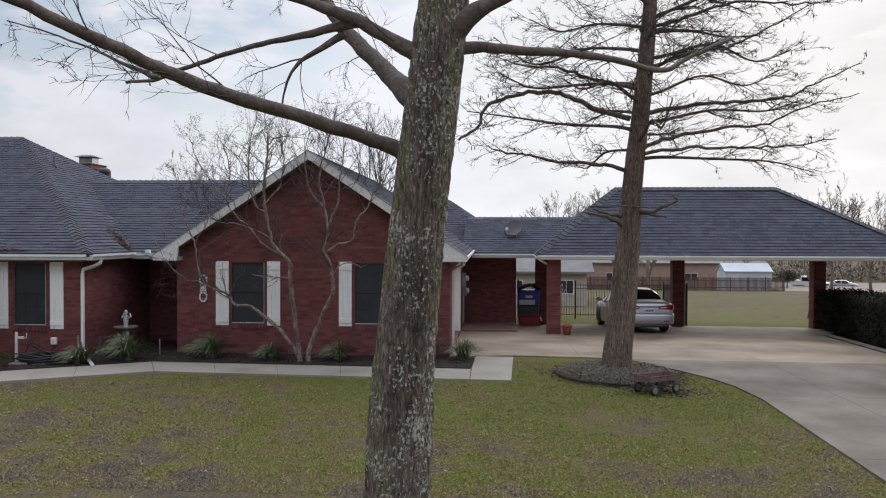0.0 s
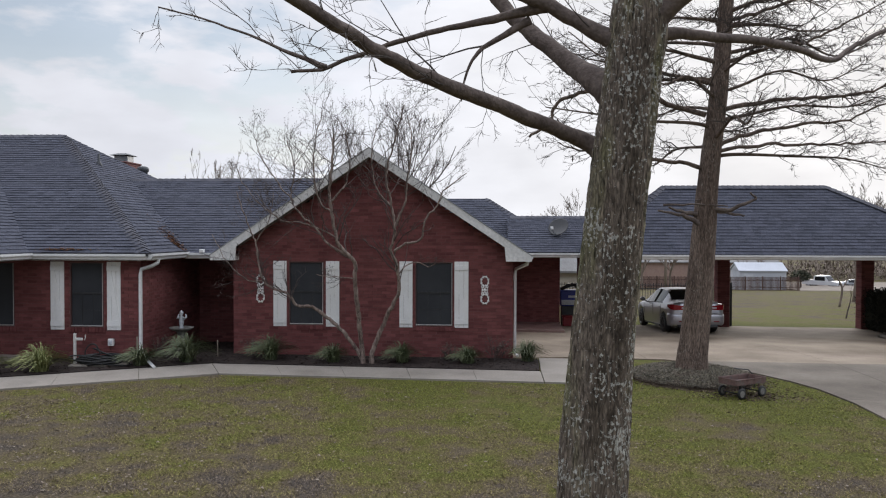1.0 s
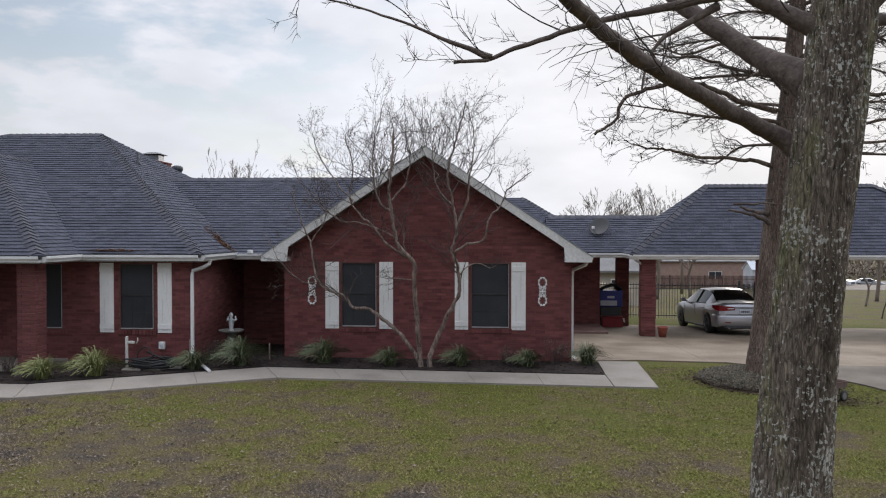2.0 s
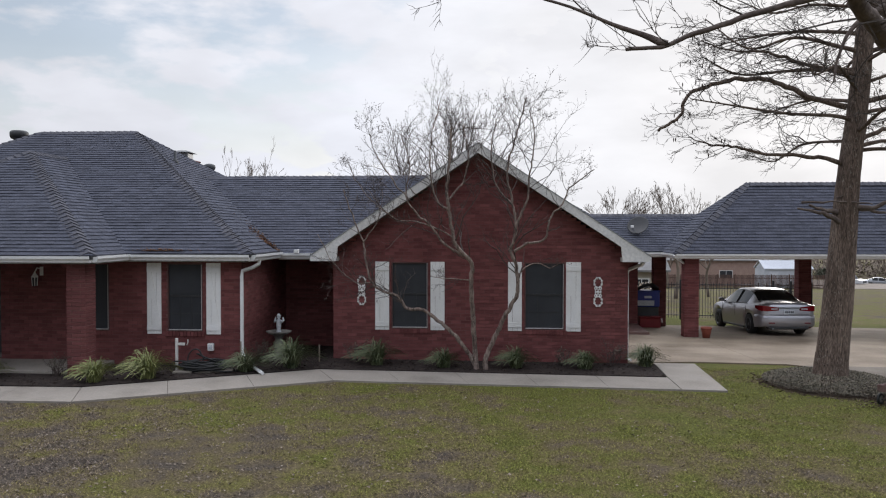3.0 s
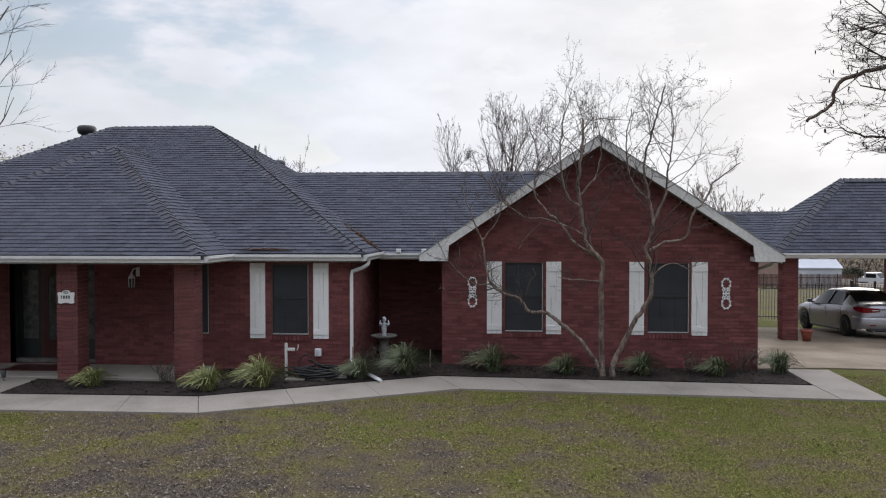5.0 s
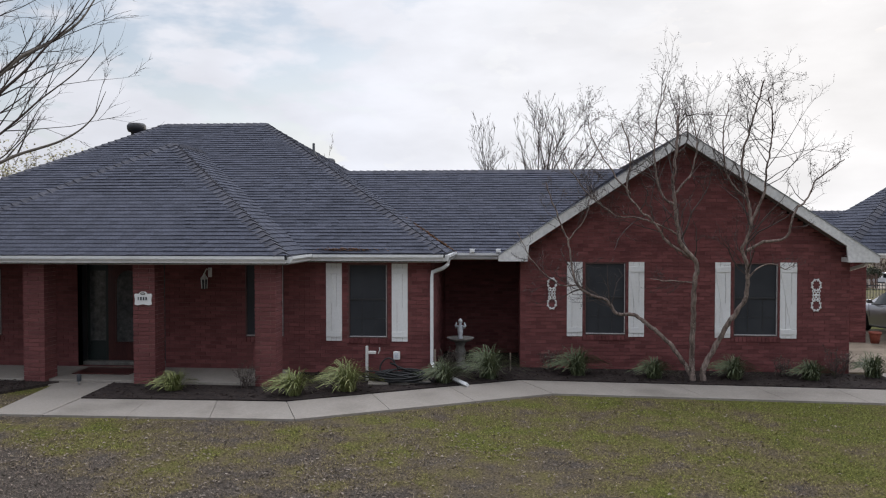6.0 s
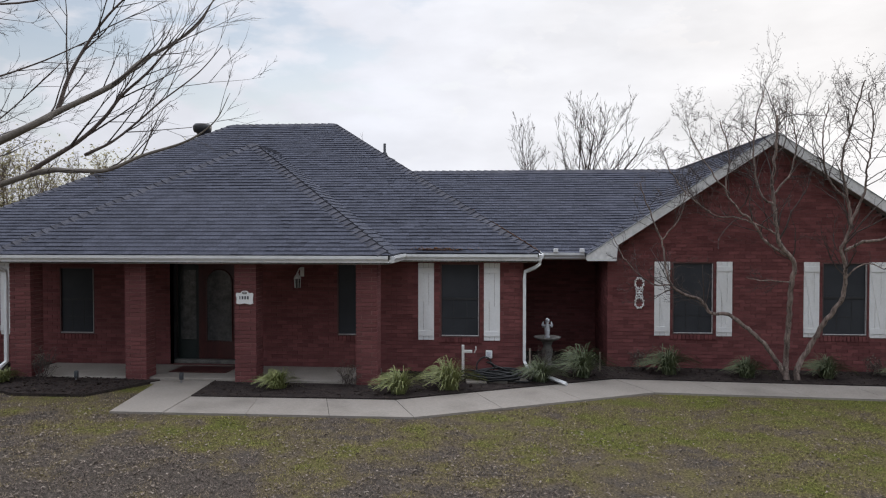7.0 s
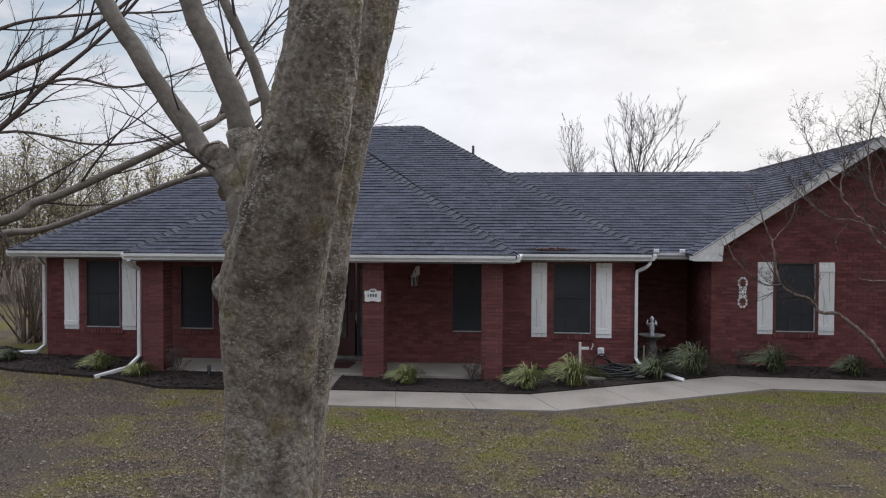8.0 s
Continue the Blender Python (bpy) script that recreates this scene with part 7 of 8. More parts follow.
# ---- cars ----
def saloon(parent, m, paint):
    """A four-door saloon: lofted shell with cut wheel arches, glass set in it, lamps, bumper, wheels. x is forward from the rear axle."""
    prof = ((-0.99, 0.66, 0.46, 0.84, 0.87, 0.55), (-0.93, 0.78, 0.34, 0.93, 1.00, 0.64), (-0.78, 0.845, 0.27, 0.965, 1.045, 0.69), (-0.42, 0.872, 0.25, 0.965, 1.075, 0.68), (-0.25, 0.875, 0.24, 0.965, 1.13, 0.65),
            (0.10, 0.878, 0.23, 0.96, 1.285, 0.60), (0.45, 0.88, 0.22, 0.955, 1.395, 0.575), (0.85, 0.88, 0.21, 0.945, 1.435, 0.57), (1.25, 0.88, 0.21, 0.93, 1.44, 0.57), (1.60, 0.88, 0.21, 0.915, 1.405, 0.575),
            (2.00, 0.88, 0.21, 0.895, 1.26, 0.60), (2.40, 0.878, 0.22, 0.885, 1.08, 0.645), (2.62, 0.875, 0.22, 0.875, 1.005, 0.68), (3.00, 0.86, 0.23, 0.83, 0.93, 0.68), (3.35, 0.80, 0.25, 0.73, 0.80, 0.60), (3.58, 0.60, 0.36, 0.60, 0.64, 0.45))
    rows = smooth_line([Vector(q) for q in prof], 6)
    ring, k = [], 15
    for x, w_, zs, zb_, zt, wt in rows:
        for xa in (0.0, 2.67):          # the sill rises round each wheel
            if abs(x - xa) < 0.36:
                zs = max(zs, 0.315 + math.sqrt(0.36 ** 2 - (x - xa) ** 2))
        low = zs + max(0.02, (zb_ - zs) * 0.42)
        half = [(w_ * 0.955, zs), (w_, low), (w_ * 0.995, max(low + 0.01, zb_ - 0.20)), (w_ * 0.97, zb_ - 0.035), (w_ * 0.935, zb_), (wt, zt - 0.055), (wt * 0.87, zt - 0.012)]
        ring.append([(x, -a, z) for a, z in half] + [(x, 0, zt + 0.006)] + [(x, a, z) for a, z in reversed(half)])
    v = [p for r in ring for p in r]
    shell, panes = [], {"left": [], "right": [], "rear": [], "front": []}
    for i in range(len(ring) - 1):
        xm = (rows[i][0] + rows[i + 1][0]) / 2
        for j_ in range(k - 1):
            q = (i * k + j_, i * k + j_ + 1, (i + 1) * k + j_ + 1, (i + 1) * k + j_)
            if j_ in (4, 9) and 0.22 < xm < 2.10 and not 0.98 < xm < 1.10:
                panes["right" if j_ == 4 else "left"].append(q)
            elif j_ in (6, 7) and -0.36 < xm < 0.42:
                panes["rear"].append(q)
            elif j_ in (5, 8) and -0.30 < xm < 0.30:
                panes["rear"].append(q)
            elif j_ in (5, 6, 7, 8) and 1.66 < xm < 2.55:
                panes["front"].append(q)
            else:
                shell.append(q)
    shell.append(tuple(range((len(ring) - 1) * k, len(ring) * k)))
    shell.append(tuple(reversed(range(k))))
    bd = part("body", Buf().add(v, shell, m), paint, parent, "", True)
    for side, nm in (("left", "side_window"), ("right", "side_window"), ("rear", "rear_window"), ("front", "windscreen")):
        used = sorted({i for q in panes[side] for i in q})
        part(nm, Buf().add([v[i] for i in used], [tuple(used.index(i) for i in q) for q in panes[side]], m), M_glass, bd, "dark tinted glass", True)
    part("cabin", Buf().bbox(-0.75, -0.60, 0.30, 3.1, 0.60, 0.86, 0.03, m), M_rubber, bd, "dark interior and wheel housings")
    for x in (0.55, 1.45):
        for y in (-0.34, 0.34):
            part("seat", Buf().bbox(x - 0.10, y - 0.22, 0.80, x + 0.02, y + 0.22, 1.12, 0.05, m).bbox(x - 0.09, y - 0.12, 1.14, x, y + 0.12, 1.28, 0.03, m), M_darkpl, bd)
    for y in (-1, 1):
        part("window_pillar", Buf().tube([m @ Vector((1.06, y * 0.825, 0.94)), m @ Vector((1.02, y * 0.58, 1.38))], 0.030, 5), M_black, bd)
        part("window_trim", Buf().tube([m @ Vector((x, y * 0.832, z)) for x, z in ((0.15, 0.965), (0.6, 0.958), (1.2, 0.94), (1.7, 0.918), (2.15, 0.90))], 0.012, 5), M_black, bd)
        mir = part("mirror", Buf().bbox(1.92, min(y * 0.90, y * 1.07), 0.94, 2.06, max(y * 0.90, y * 1.07), 1.07, 0.035, m), paint, parent)
        part("mirror_arm", Buf().bbox(1.95, min(y * 0.83, y * 0.92), 0.93, 2.02, max(y * 0.83, y * 0.92), 0.97, 0.01, m), M_black, mir)
        edge = ((-1.014, 0.34, 0.80, 0.895), (-1.006, 0.67, 0.775, 0.93), (-0.955, 0.80, 0.775, 0.945), (-0.80, 0.868, 0.80, 0.95), (-0.58, 0.89, 0.86, 0.94))
        lb = Buf()
        for (xa, ya, la, ha), (xb, yb, lo_, ho) in zip(edge, edge[1:]):
            lb.add([(xa, y * ya, la), (xb, y * yb, lo_), (xb, y * yb, ho), (xa, y * ya, ha), (xa + 0.06, y * (ya - 0.06), la), (xb + 0.06, y * (yb - 0.06), lo_), (xb + 0.06, y * (yb - 0.06), ho), (xa + 0.06, y * (ya - 0.06), ha)],
                   [(0, 1, 2, 3), (7, 6, 5, 4), (3, 2, 6, 7), (0, 4, 5, 1), (1, 5, 6, 2), (0, 3, 7, 4)], m)
        part("tail_lamp", lb, M_lamp, parent, "wedge-shaped red tail lamp")
        part("reverse_lamp", Buf().bbox(-1.024, min(y * 0.36, y * 0.56), 0.83, -0.98, max(y * 0.36, y * 0.56), 0.86, 0.006, m), M_paper, parent)
        part("reflector", Buf().bbox(-1.045, min(y * 0.46, y * 0.64), 0.40, -0.98, max(y * 0.46, y * 0.64), 0.43, 0.006, m), M_lamp, parent)
        for x in (0.0, 2.67):
            w_ = part("wheel", Buf().lathe([(0.20, -0.10), (0.29, -0.105), (0.318, -0.08), (0.318, 0.08), (0.29, 0.105), (0.20, 0.10)], n=28, m=m @ pose(x, y * 0.765, 0.318, 90, 0, 0)), M_rubber, parent, "", True)
            part("rim", Buf().lathe([(0.03, -0.100), (0.19, -0.085), (0.205, -0.108), (0.21, 0), (0.205, 0.108), (0.19, 0.085), (0.03, 0.100)], n=20, m=m @ pose(x, y * 0.765, 0.318, 90, 0, 0)), M_steel, w_, "alloy rim")
            for a in range(5):
                an = 2 * math.pi * a / 5
                part("slot", Buf().bbox(-0.022, -0.118, 0.08, 0.022, 0.118, 0.175, 0.006, m @ pose(x, y * 0.765, 0.318) @ Matrix.Rotation(an, 4, "Y")), M_rubber, w_)
        part("sill", Buf().bbox(0.42, min(y * 0.80, y * 0.855), 0.17, 2.24, max(y * 0.80, y * 0.855), 0.24, 0.02, m), M_darkpl, bd)
        for xd in (0.30, 1.20):
            part("handle", Buf().bbox(xd, min(y * 0.862, y * 0.892), 0.80, xd + 0.19, max(y * 0.862, y * 0.892), 0.83, 0.008, m), paint, bd)
        for xd in (0.16, 1.08, 2.18):
            part("seam", Buf().tube([m @ Vector((xd + 0.06, y * 0.872, 0.90)), m @ Vector((xd + 0.03, y * 0.882, 0.72)), m @ Vector((xd, y * 0.881, 0.50))], 0.005, 4), M_black, bd, "dark door shut line")
    part("lid_seam", Buf().tube([m @ Vector((-0.985, yy, 0.665)) for yy in (-0.60, 0, 0.60)], 0.008, 4), M_darkpl, bd, "dark shut line")
    plan = [(-0.50, 0.885), (-0.70, 0.882), (-0.86, 0.855), (-0.965, 0.78), (-1.02, 0.62), (-1.045, 0.32), (-1.05, 0.0)]
    plan = plan + [(x, -yy) for x, yy in reversed(plan[:-1])]
    up = ((0.30, 0.945), (0.34, 0.985), (0.44, 1.0), (0.58, 1.0), (0.635, 0.985), (0.66, 0.94))
    w_ = len(plan)
    skin = [(x * (f_ if x < -0.8 else 1), yy * (0.5 + 0.5 * f_), z) for z, f_ in up for x, yy in plan]
    part("bumper", Buf().add(skin, [(r_ * w_ + c, r_ * w_ + c + 1, (r_ + 1) * w_ + c + 1, (r_ + 1) * w_ + c) for r_ in range(len(up) - 1) for c in range(w_ - 1)], m), paint, parent, "body-coloured rear bumper", True)
    part("diffuser", Buf().bbox(-1.0, -0.62, 0.21, -0.72, 0.62, 0.34, 0.04, m), M_darkpl, parent)
    part("trim_strip", Buf().bbox(-1.016, -0.34, 0.855, -0.96, 0.34, 0.90, 0.008, m), M_steel, parent, "bright strip over the plate")
    part("spoiler", Buf().bbox(-0.97, -0.62, 1.005, -0.84, 0.62, 1.035, 0.012, m), paint, parent, "raised lip of the boot lid")
    pl_ = part("number_plate", Buf().bbox(-1.012, -0.17, 0.675, -0.98, 0.17, 0.825, 0.006, m), M_paper, parent, "white plate with plain bars")
    for i in range(5):
        part("bar", Buf().box(-1.017, -0.13 + i * 0.055, 0.72, -1.013, -0.092 + i * 0.055, 0.78, m), M_grey, pl_)
    part("exhaust", Buf().tube([m @ Vector((-1.0, 0.5, 0.24)), m @ Vector((-0.7, 0.5, 0.24))], 0.03, 8), M_steel, parent)


cm = pose(5.08, 26.45, g(5.08, 26.45) + 0.03, 0, 0, 94.4)
tilt_ = pose(0, 0, 0, 0, 2.2, 0)
car = thing("car", cm, "silver four-door saloon parked under the carport", "car")
saloon(car, cm @ tilt_, M_silver)

# ---- fences ----
fn = thing("iron_fence", (3, 33, g(3, 33)), "black iron picket fence with a gate behind the carport", "fence")
FY = 33.0
for xa, xb in ((1.2, 3.55), (3.65, 7.2)):
    zf = lambda x: g(x, FY)
    for h in (0.15, 1.25, 1.40):
        part("rail", Buf().bbox(xa, FY - 0.015, zf(xa) + h, xb, FY + 0.015, zf(xa) + h + 0.03, 0.003), M_black, fn)
    pk = Buf().bbox(-0.009, -0.009, 0.05, 0.009, 0.009, 1.5, 0.003).mesh("picket", M_black)
    for i in range(int((xb - xa) / 0.11)):
        piece("picket", pk, Matrix.Translation((xa + 0.06 + i * 0.11, FY, zf(xa))), fn)
for x, y in ((1.2, FY), (3.6, FY), (7.26, FY), (7.26, 29.2), (7.26, 31.1)):
    part("post", Buf().bbox(x - 0.035, y - 0.035, g(x, y) - 0.05, x + 0.035, y + 0.035, g(x, y) + 1.62, 0.006), M_black, fn)
for h in (0.15, 1.25, 1.40):
    part("rail", Buf().tube([(7.26, 29.2, g(7.26, 29.2) + h), (7.26, FY, g(7.26, FY) + h)], 0.018, 4), M_black, fn)
pk = Buf().bbox(-0.009, -0.009, 0.05, 0.009, 0.009, 1.5, 0.003).mesh("picket", M_black)
for i in range(32):
    y = 29.3 + i * 0.115
    piece("picket", pk, Matrix.Translation((7.26, y, g(7.26, y))), fn)

wf = thing("wood_fence", (28, 103, g(28, 103)), "long brown board fence across the field", "fence")
WFY = 103.0
bd_ = Buf().bbox(-0.047, -0.012, 0, 0.047, 0.012, 1.75, 0.004).mesh("board", M_fence)
jb = Buf()
zf = g(20, WFY)
for i in range(245):
    piece("board", bd_, Matrix.Translation((2.0 + i * 0.148, WFY, zf + (0.03 if i % 3 else 0))), wf)
for i in range(17):
    part("post", Buf().bbox(1.9 + i * 2.25, WFY + 0.02, zf - 0.1, 2.02 + i * 2.25, WFY + 0.12, zf + 1.85, 0.01), M_fence, wf)
for h in (0.4, 1.3):
    part("rail", Buf().bbox(1.9, WFY + 0.013, zf + h, 38.3, WFY + 0.06, zf + h + 0.09, 0.01), M_fence, wf)

# ---- far buildings ----
def plain_house(name, x0, x1, y0, y1, zb_, zw, zr, wall_m, roof_m, label, category, windows=(), over=0.4, ridge_x=True):
    """Walls, a pitched roof and front windows."""
    h = thing(name, ((x0 + x1) / 2, (y0 + y1) / 2, zb_), label, category)
    part("wall", Buf().box(x0, y0, zb_ - 0.5, x1, y1, zw), wall_m, h)
    ym, xm = (y0 + y1) / 2, (x0 + x1) / 2
    t = 0.12
    b_ = Buf()
    if ridge_x:
        prof_ = [(y0 - over, zw - 0.1), (ym, zr), (y1 + over, zw - 0.1), (y1 + over, zw - 0.1 + t), (ym, zr + t), (y0 - over, zw - 0.1 + t)]
        b_.add([(x, y, z) for x in (x0 - over, x1 + over) for y, z in prof_], [tuple(range(6)), tuple(reversed(range(6, 12)))] + [(i, 6 + i, 6 + (i + 1) % 6, (i + 1) % 6) for i in range(6)])
        b2 = Buf().add([(x, y, z) for x in (x0, x1) for y, z in ((y0, zw - 0.05), (y1, zw - 0.05), (ym, zr))], [(0, 1, 2), (5, 4, 3)])
    else:
        prof_ = [(x0 - over, zw - 0.1), (xm, zr), (x1 + over, zw - 0.1), (x1 + over, zw - 0.1 + t), (xm, zr + t), (x0 - over, zw - 0.1 + t)]
        b_.add([(x, y, z) for y in (y0 - over, y1 + over) for x, z in prof_], [tuple(range(6)), tuple(reversed(range(6, 12)))] + [(i, 6 + i, 6 + (i + 1) % 6, (i + 1) % 6) for i in range(6)])
        b2 = Buf().add([(x, y, z) for y in (y0, y1) for x, z in ((x0, zw - 0.05), (x1, zw - 0.05), (xm, zr))], [(0, 1, 2), (5, 4, 3)])
    part("roof", b_, roof_m, h)
    for k in (0, 3):
        part("gable", Buf().add(b2.v[k:k + 3], [(0, 1, 2) if k == 0 else (2, 1, 0)]), wall_m, h)
    for wx0, wx1, wz0, wz1 in windows:
        wn_ = part("window", Buf().box(wx0 + 0.06, y0 - 0.02, wz0 + 0.06, wx1 - 0.06, y0 - 0.004, wz1 - 0.06), M_screen, h)
        fr_ = Buf()
        for q in ((wx0, wz0, wx1, wz0 + 0.06), (wx0, wz1 - 0.06, wx1, wz1), (wx0, wz0 + 0.06, wx0 + 0.06, wz1 - 0.06), (wx1 - 0.06, wz0 + 0.06, wx1, wz1 - 0.06), ((wx0 + wx1) / 2 - 0.02, wz0 + 0.06, (wx0 + wx1) / 2 + 0.02, wz1 - 0.06)):
            fr_.box(q[0], y0 - 0.05, q[1], q[2], y0 - 0.002, q[3])
        part("frame", fr_, M_white, wn_)
    return h


zn = g(4, 47)
plain_house("neighbour_house", -1.5, 5.8, 47, 54, zn - 0.5, 0.80, 2.55, M_beige, M_greyroof, "small beige house with a grey roof beyond the fence", "house", ((4.15, 5.05, -0.55, 0.32), (1.2, 2.0, -0.55, 0.30)))
zl = g(25, 122)
plain_house("long_building", 14.0, 42.0, 122, 132, zl, zl + 3.95, zl + 5.6, M_tan, M_greyroof, "long low pinkish brick building behind the board fence", "building", ((18, 20, zl + 1.2, zl + 2.4), (30, 32, zl + 1.2, zl + 2.4)))
zs_ = g(38, 108)
sh_ = plain_house("shed", 32.05, 38.25, 108, 112, zs_, zs_ + 2.6, zs_ + 3.55, M_shed, M_shed, "white sheet metal garden shed with a shallow roof", "shed", (), 0.15)
part("door", Buf().bbox(32.65, 107.95, zs_, 33.85, 107.99, zs_ + 2.2, 0.01), M_paper, sh_, "pale blue-grey door")
plain_house("far_house", 84, 98, 150, 160, g(60, 150), g(60, 150) + 3, g(60, 150) + 5.4, M_beige, M_shingle, "distant pale house with a grey roof", "house", ((88, 90, g(60, 150) + 1, g(60, 150) + 2.2),))
plain_house("far_barn", -48.5, -43.0, 40, 46, g(-45, 40), g(-45, 40) + 2.8, g(-45, 40) + 3.9, M_wood, M_shed, "grey outbuilding with a pale metal roof", "barn")
solo("gravel_drive", Buf().prism([(38.6, 104), (60, 104), (74, 146), (44, 146)], lambda x, y: g(x, y) - 0.1, lambda x, y: g(x, y) + 0.03), M_gravel, "pale gravel drive beside the board fence", "drive", kind="structure")


def pickup(x, y, turn, paint, label):
    m = pose(x, y, g(x, y) + 0.04, 0, 0, turn)
    t = thing("pickup_truck", m, label, "pickup truck")
    prof = ((-2.8, 0.62), (-2.8, 1.28), (-1.0, 1.30), (-0.95, 1.12), (1.40, 1.14), (1.75, 1.22), (2.6, 1.12), (2.82, 0.98), (2.82, 0.58), (-2.6, 0.55))
    k = len(prof)
    part("body", Buf().add([(a, y_, z) for y_ in (-0.95, 0.95) for a, z in prof], [tuple(range(k)), tuple(reversed(range(k, 2 * k)))] + [(i, k + i, k + (i + 1) % k, (i + 1) % k) for i in range(k)], m), paint, t)
    cab = part("cab", Buf().add([(a, y_, z) for a, z in ((-1.0, 1.1), (-0.85, 1.98), (0.75, 2.0), (1.45, 1.1)) for y_ in (-0.88, 0.88)], [(0, 1, 3, 2), (2, 3, 5, 4), (4, 5, 7, 6), (1, 7, 5, 3), (0, 2, 4, 6)], m), paint, t)
    part("windscreen", Buf().add([(0.84, -0.78, 1.90), (0.84, 0.78, 1.90), (1.40, 0.80, 1.18), (1.40, -0.80, 1.18)], [(0, 1, 2, 3)], m @ Matrix.Translation((0.02, 0, 0.01))), M_glass, cab)
    for s_ in (-1, 1):
        part("side_window", Buf().box(-0.72, s_ * 0.885 - 0.005, 1.22, 0.85, s_ * 0.885 + 0.005, 1.82, m), M_glass, cab)
        part("headlamp", Buf().bbox(2.70, s_ * 0.72 - 0.16, 0.80, 2.85, s_ * 0.72 + 0.16, 0.97, 0.02, m), M_paper, t)
        for a in (-1.75, 1.85):
            w_ = part("wheel", Buf().lathe([(0.25, -0.12), (0.40, -0.12), (0.40, 0.12), (0.25, 0.12)], n=18, m=m @ pose(a, s_ * 0.82, 0.40, 90, 0, 0)), M_rubber, t, "", True)
            part("rim", Buf().lathe([(0.05, -0.13), (0.24, -0.125), (0.24, 0.125), (0.05, 0.13)], n=14, m=m @ pose(a, s_ * 0.82, 0.40, 90, 0, 0)), M_steel, w_)
    part("grille", Buf().bbox(2.72, -0.5, 0.66, 2.86, 0.5, 0.96, 0.02, m), M_darkpl, t)
    part("bed", Buf().bbox(-2.7, -0.85, 1.15, -1.05, 0.85, 1.312, 0.02, m), M_darkpl, t)


pickup(49.6, 124, -52, M_truck, "white pickup truck parked on the far drive")
far_m = pose(54.6, 127, g(54.6, 127) + 0.03, 0, 0, -24)
far_car = thing("car", far_m, "grey saloon parked on the far drive", "car")
saloon(far_car, far_m, M_steel)

# ---- far woods ----
rnd = random.Random(71)
b = Buf()
for _ in range(520):
    x, y = rnd.uniform(-150, 190), rnd.uniform(165, 230)
    h = rnd.uniform(5, 9.5) * (0.8 if x < -10 else 1)
    q, qr, e = grow(b, (x, y, -6), (rnd.gauss(0, 0.05), 0, 1), h, 0.16, rnd, 6, 0.06, 0.02, 4)
    twigs(b, q, qr, rnd, 16, h * 0.33, 2, 0.6, 0.12, 0.2, 0.5, 0.12, 5, 0.045)
for _ in range(9000):         # brush along the edge of the wood
    x, y = rnd.uniform(30, 150), rnd.uniform(150, 166)
    flake(b, x, y, g(x, y) + 2.6 * rnd.random() ** 1.4 + 1.2 * noise.noise(Vector((x * 0.2, y * 0.2, 0))), rnd.uniform(0.2, 0.5), rnd, 2.5)
solo("far_woods", b, M_twiglit, "grey-brown belt of leafless woodland beyond the fields", "woodland", kind="stuff")
b = Buf()
for _ in range(9):
    x, y = rnd.uniform(37.5, 42), rnd.uniform(120, 128)
    r = rnd.uniform(0.9, 1.5)
    for _ in range(400):
        d = Vector((rnd.gauss(0, 1), rnd.gauss(0, 1), rnd.gauss(0, 0.8))).normalized() * r * rnd.uniform(0.6, 1.05)
        flake(b, x + d.x, y + d.y, g(x, y) + r * 0.8 + d.z, rnd.uniform(0.16, 0.32), rnd, 1.8)
solo("far_bushes", b, M_leafhazed, "dark evergreen bushes by the far buildings", "bushes", kind="stuff")
z0 = g(43.6, 117)
ev = thing("tree", (43.6, 117, z0), "small rounded evergreen tree by the far track", "tree")
part("trunk", Buf().tube([(43.6, 117, z0 - 0.1), (43.65, 117, z0 + 0.7), (43.6, 117, z0 + 1.5)], [0.14, 0.10, 0.06], 8), M_bark2, ev, "", True)
b = Buf()
for _ in range(900):
    d = Vector((rnd.gauss(0, 1), rnd.gauss(0, 1), rnd.gauss(0, 1))).normalized() * rnd.uniform(0.55, 1.0)
    flake(b, 43.6 + d.x * 1.5, 117 + d.y * 1.4, z0 + 1.75 + d.z * (1.05 if d.z > 0 else 0.75) + 0.15 * noise.noise(d * 3), rnd.uniform(0.10, 0.22), rnd, 1.8)
part("crown", b, M_leafhazed, ev, "dark evergreen leaves")
b, lf = Buf(), Buf()
for _ in range(110):
    x, y = rnd.uniform(-48, -25), rnd.uniform(36, 44)
    h = rnd.uniform(5.0, 8.0) * (1 - 0.022 * abs(x + 34))
    q, qr, e = grow(b, (x, y, g(x, y)), (rnd.gauss(0, 0.1), 0, 1), h, 0.06, rnd, 6, 0.08, 0.03, 4)
    tips = []
    twigs(b, q, qr, rnd, 18, h * 0.32, 2, 0.55, 0.14, 0.1, 0.5, 0.13, 6, 0.016, 1.0, tips)
    for p in tips:
        for _ in range(5):
            flake(lf, p.x + rnd.gauss(0, 0.28), p.y + rnd.gauss(0, 0.2), p.z + rnd.gauss(0, 0.28), rnd.uniform(0.05, 0.12), rnd, 1.5)
th = thing("thicket", (-34, 40, g(-34, 40)), "tall budding thicket with yellow-green haze of new leaves", "thicket", kind="stuff")
part("stem_growth", b, M_twiglit, th)
part("new_foliage", lf, M_budding, th)
b = Buf()
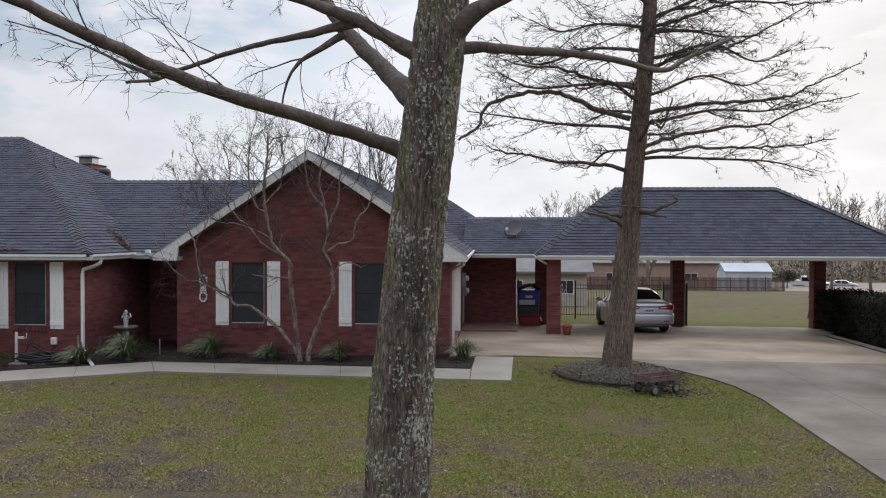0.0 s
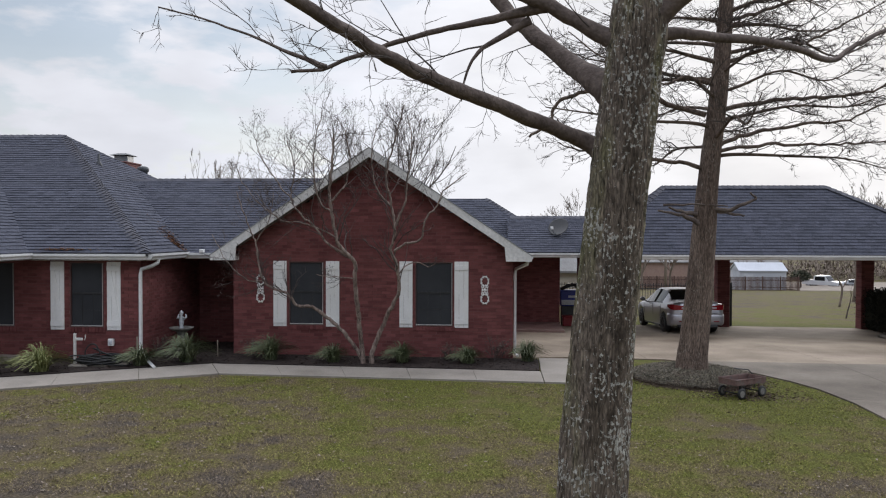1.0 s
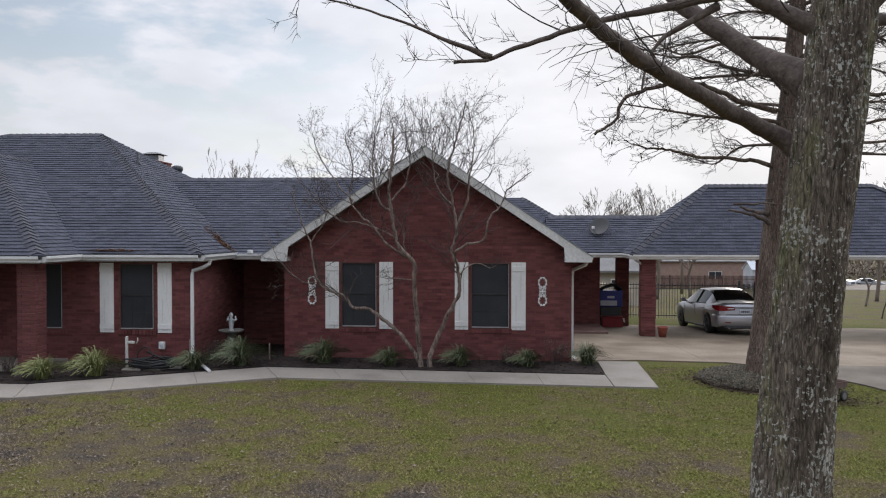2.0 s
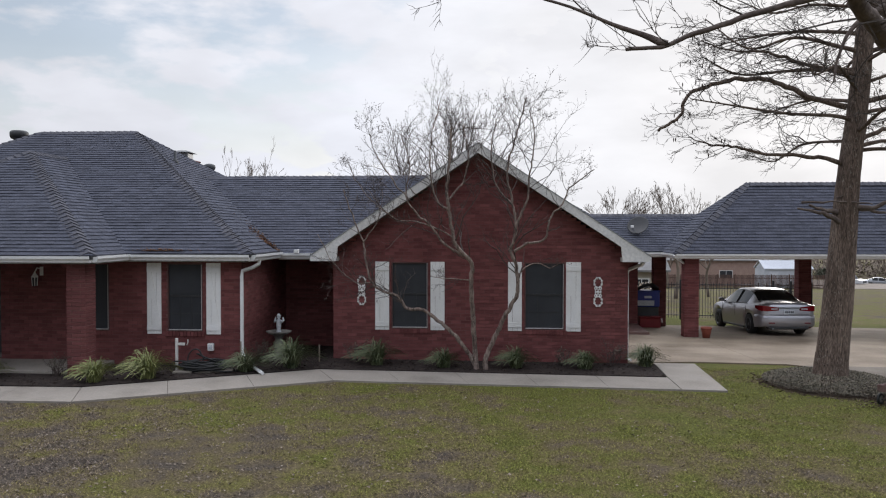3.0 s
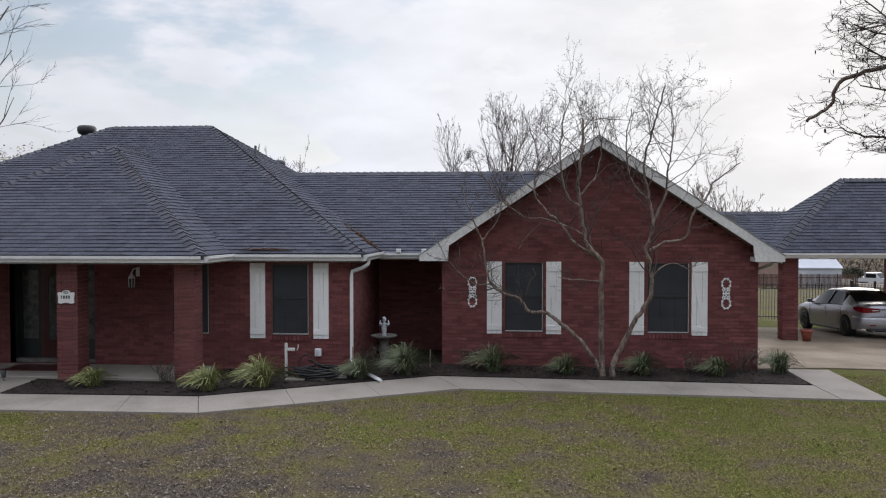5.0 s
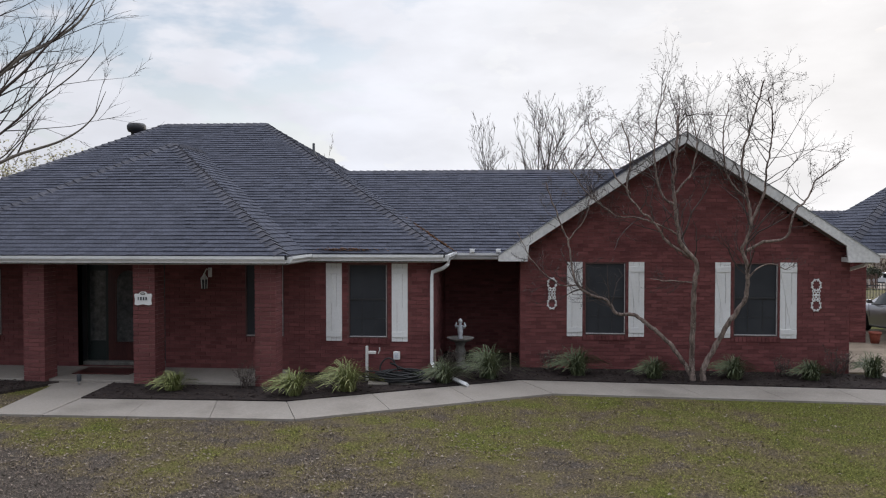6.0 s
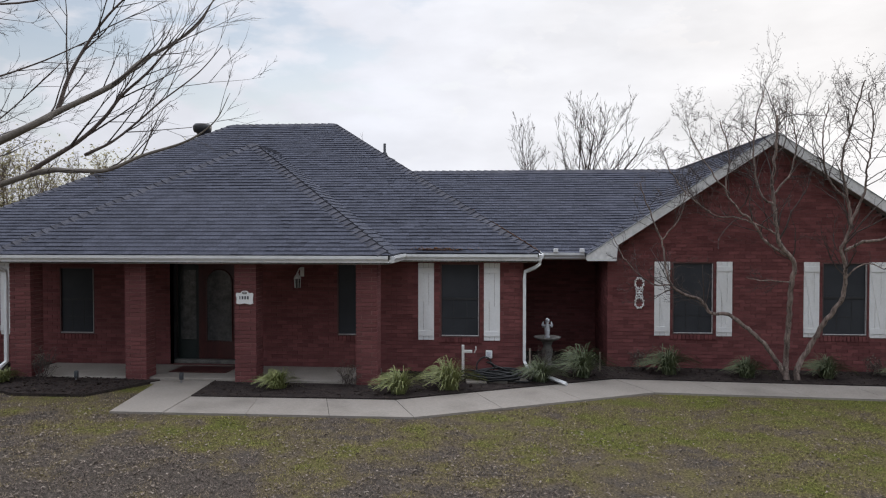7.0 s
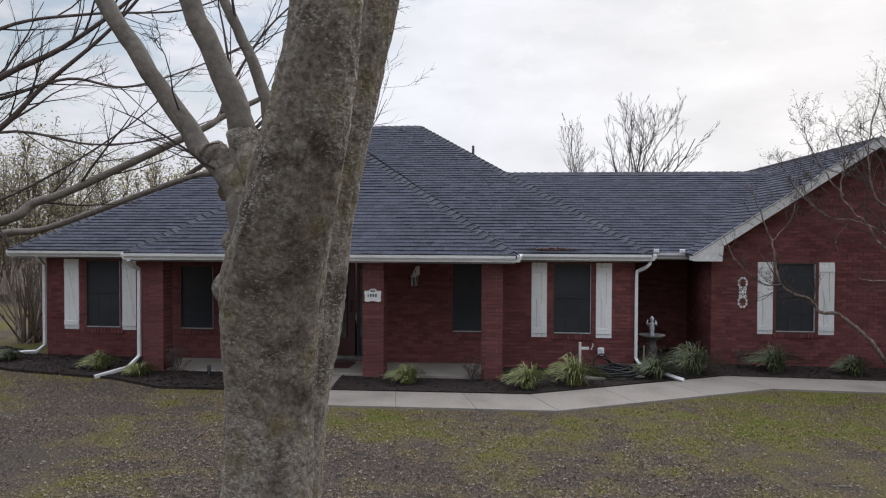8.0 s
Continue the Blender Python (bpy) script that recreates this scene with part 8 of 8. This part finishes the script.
for _ in range(60):
    x, y = rnd.uniform(1.9, 3.2), rnd.uniform(34.0, 35.0)
    grow(b, (x, y, g(x, y)), (rnd.gauss(0, 0.25), rnd.gauss(0, 0.2), 1), rnd.uniform(0.9, 1.5), 0.02, rnd, 5, 0.08, -0.02, 4)
    for _ in range(5):
        flake(b, x + rnd.gauss(0, 0.1), y, g(x, y) + rnd.uniform(0.7, 1.4), 0.07, rnd, 2.5)
solo("dry_grasses", b, M_pampas, "pale dry plumed grasses behind the iron fence", "dry grass", kind="stuff")
b = Buf()
for i in range(3):
    x = 5.2 + i * 0.55
    for _ in range(500):
        d = Vector((rnd.gauss(0, 0.28), rnd.gauss(0, 0.28), abs(rnd.gauss(0, 0.3))))
        flake(b, x + d.x, 32.2 + d.y, g(x, 32.2) + 0.1 + d.z, 0.04, rnd, 1.8)
solo("yard_shrubs", b, M_leafdark, "low dark shrubs by the iron fence", "shrubs", kind="stuff")
solo("utility_pole", Buf().tube([(15.6, 78, g(15.6, 78) - 0.2), (15.6, 78, g(15.6, 78) + 5.3)], [0.16, 0.12], 10), M_wood, "weathered wooden utility pole in the field", "pole", smooth=True)
rnd = random.Random(72)
xx, yy = 14.35, 36
b = Buf()
q, qr, e = grow(b, (xx, yy, g(xx, yy)), (0.12, 0, 1), 1.3, 0.035, rnd, 6, 0.08, 0.02, 6)
twigs(b, q, qr, rnd, 7, 0.5, 2, 0.6, 0.10, 0.4, 0.5, 0.12, 3, 0.004, stout=0.008)
solo("sapling", b, M_twig2, "stunted bare sapling in the field behind the carport", "sapling")

# ---- lawn surface ----
rnd = random.Random(81)
drive_poly, paths = drive, [[(-14.9, 14.5), (-15.0, 15.7), (-16.1, 15.7), (-15.75, 13.25), (-10.9, 13.42), (-6.95, 15.7), (0.5, 15.48), (0.62, 18.9), (-0.5, 18.5), (-0.4, 16.74), (-7.55, 16.93), (-11.4, 14.66)]]
bed_lines = [q for _, q in beds]


def on_lawn(x, y):
    return not (inside(x, y, drive_poly) or any(inside(x, y, q) for q in paths) or any(inside(x, y, q) for q in bed_lines) or math.hypot(x - CX, y - CY + 0.1) < 1.25 or (y > 17.2 and -22 < x < -0.9))


b = Buf()
made = 0
while made < 95000:
    x, y = rnd.uniform(-22, 5), 8.6 + 9.5 * rnd.random() ** 1.15
    if not on_lawn(x, y):
        continue
    made += 1
    z0 = g(x, y) - 0.004
    if noise.noise(Vector((x * 0.45, y * 0.45, 3.0))) + 0.35 * noise.noise(Vector((x * 1.7, y * 1.7, 9.0))) < -0.22 and rnd.random() < 0.7:
        continue
    for _ in range(5):
        a, h, w_ = rnd.uniform(0, 6.283), rnd.uniform(0.012, 0.030), rnd.uniform(0.003, 0.006)
        px, py = x + rnd.gauss(0, 0.035), y + rnd.gauss(0, 0.035)
        lx, ly = math.cos(a), math.sin(a)
        b.add([(px - ly * w_, py + lx * w_, z0), (px + ly * w_, py - lx * w_, z0), (px + lx * h * 1.7, py + ly * h * 1.7, z0 + h)], [(0, 1, 2)])
solo("grass", b, M_grass, "short patchy winter grass blades", "grass", kind="stuff")
b = Buf()
made = 0
while made < 15000:
    x, y = rnd.uniform(-24, 5), 8 + 9.5 * rnd.random()
    dens = 0.15 + 0.85 * max(0, min(1, (-4 - x) / 8)) * max(0, min(1, (14.5 - y) / 3))
    dens *= 0.3 + 1.2 * max(0, 0.35 + noise.noise(Vector((x * 0.6, y * 0.6, 1.0))))
    if rnd.random() > dens or not on_lawn(x, y):
        made += 0.15
        continue
    made += 1
    flake(b, x, y, g(x, y) + 0.014, rnd.uniform(0.012, 0.034), rnd, 0.9)
solo("fallen_leaves", b, M_litter, "scattered pale fallen leaves on the lawn", "leaves", kind="stuff")
b = Buf()
for _ in range(420):
    t = abs(rnd.gauss(0, 0.35))
    x = -9.10 - 1.0 * t + rnd.gauss(0, 0.14)
    y = 18.9 + t * 1.3
    z0 = max(2.52 + 0.5366 * (y - 19.0), 2.585 + 0.621 * (-8.98 - x))
    flake(b, x, y, z0 + 0.03, 0.03, rnd, 0.7)
for _ in range(160):
    x = rnd.gauss(-10.9, 0.3)
    y = 16.9 + abs(rnd.gauss(0, 0.05))
    flake(b, x, y, 2.585 + 0.528 * (y - 16.85) + 0.03, 0.03, rnd, 0.7)
solo("roof_leaves", b, M_rust, "rust-brown leaves caught in the roof valley", "leaves", kind="stuff")
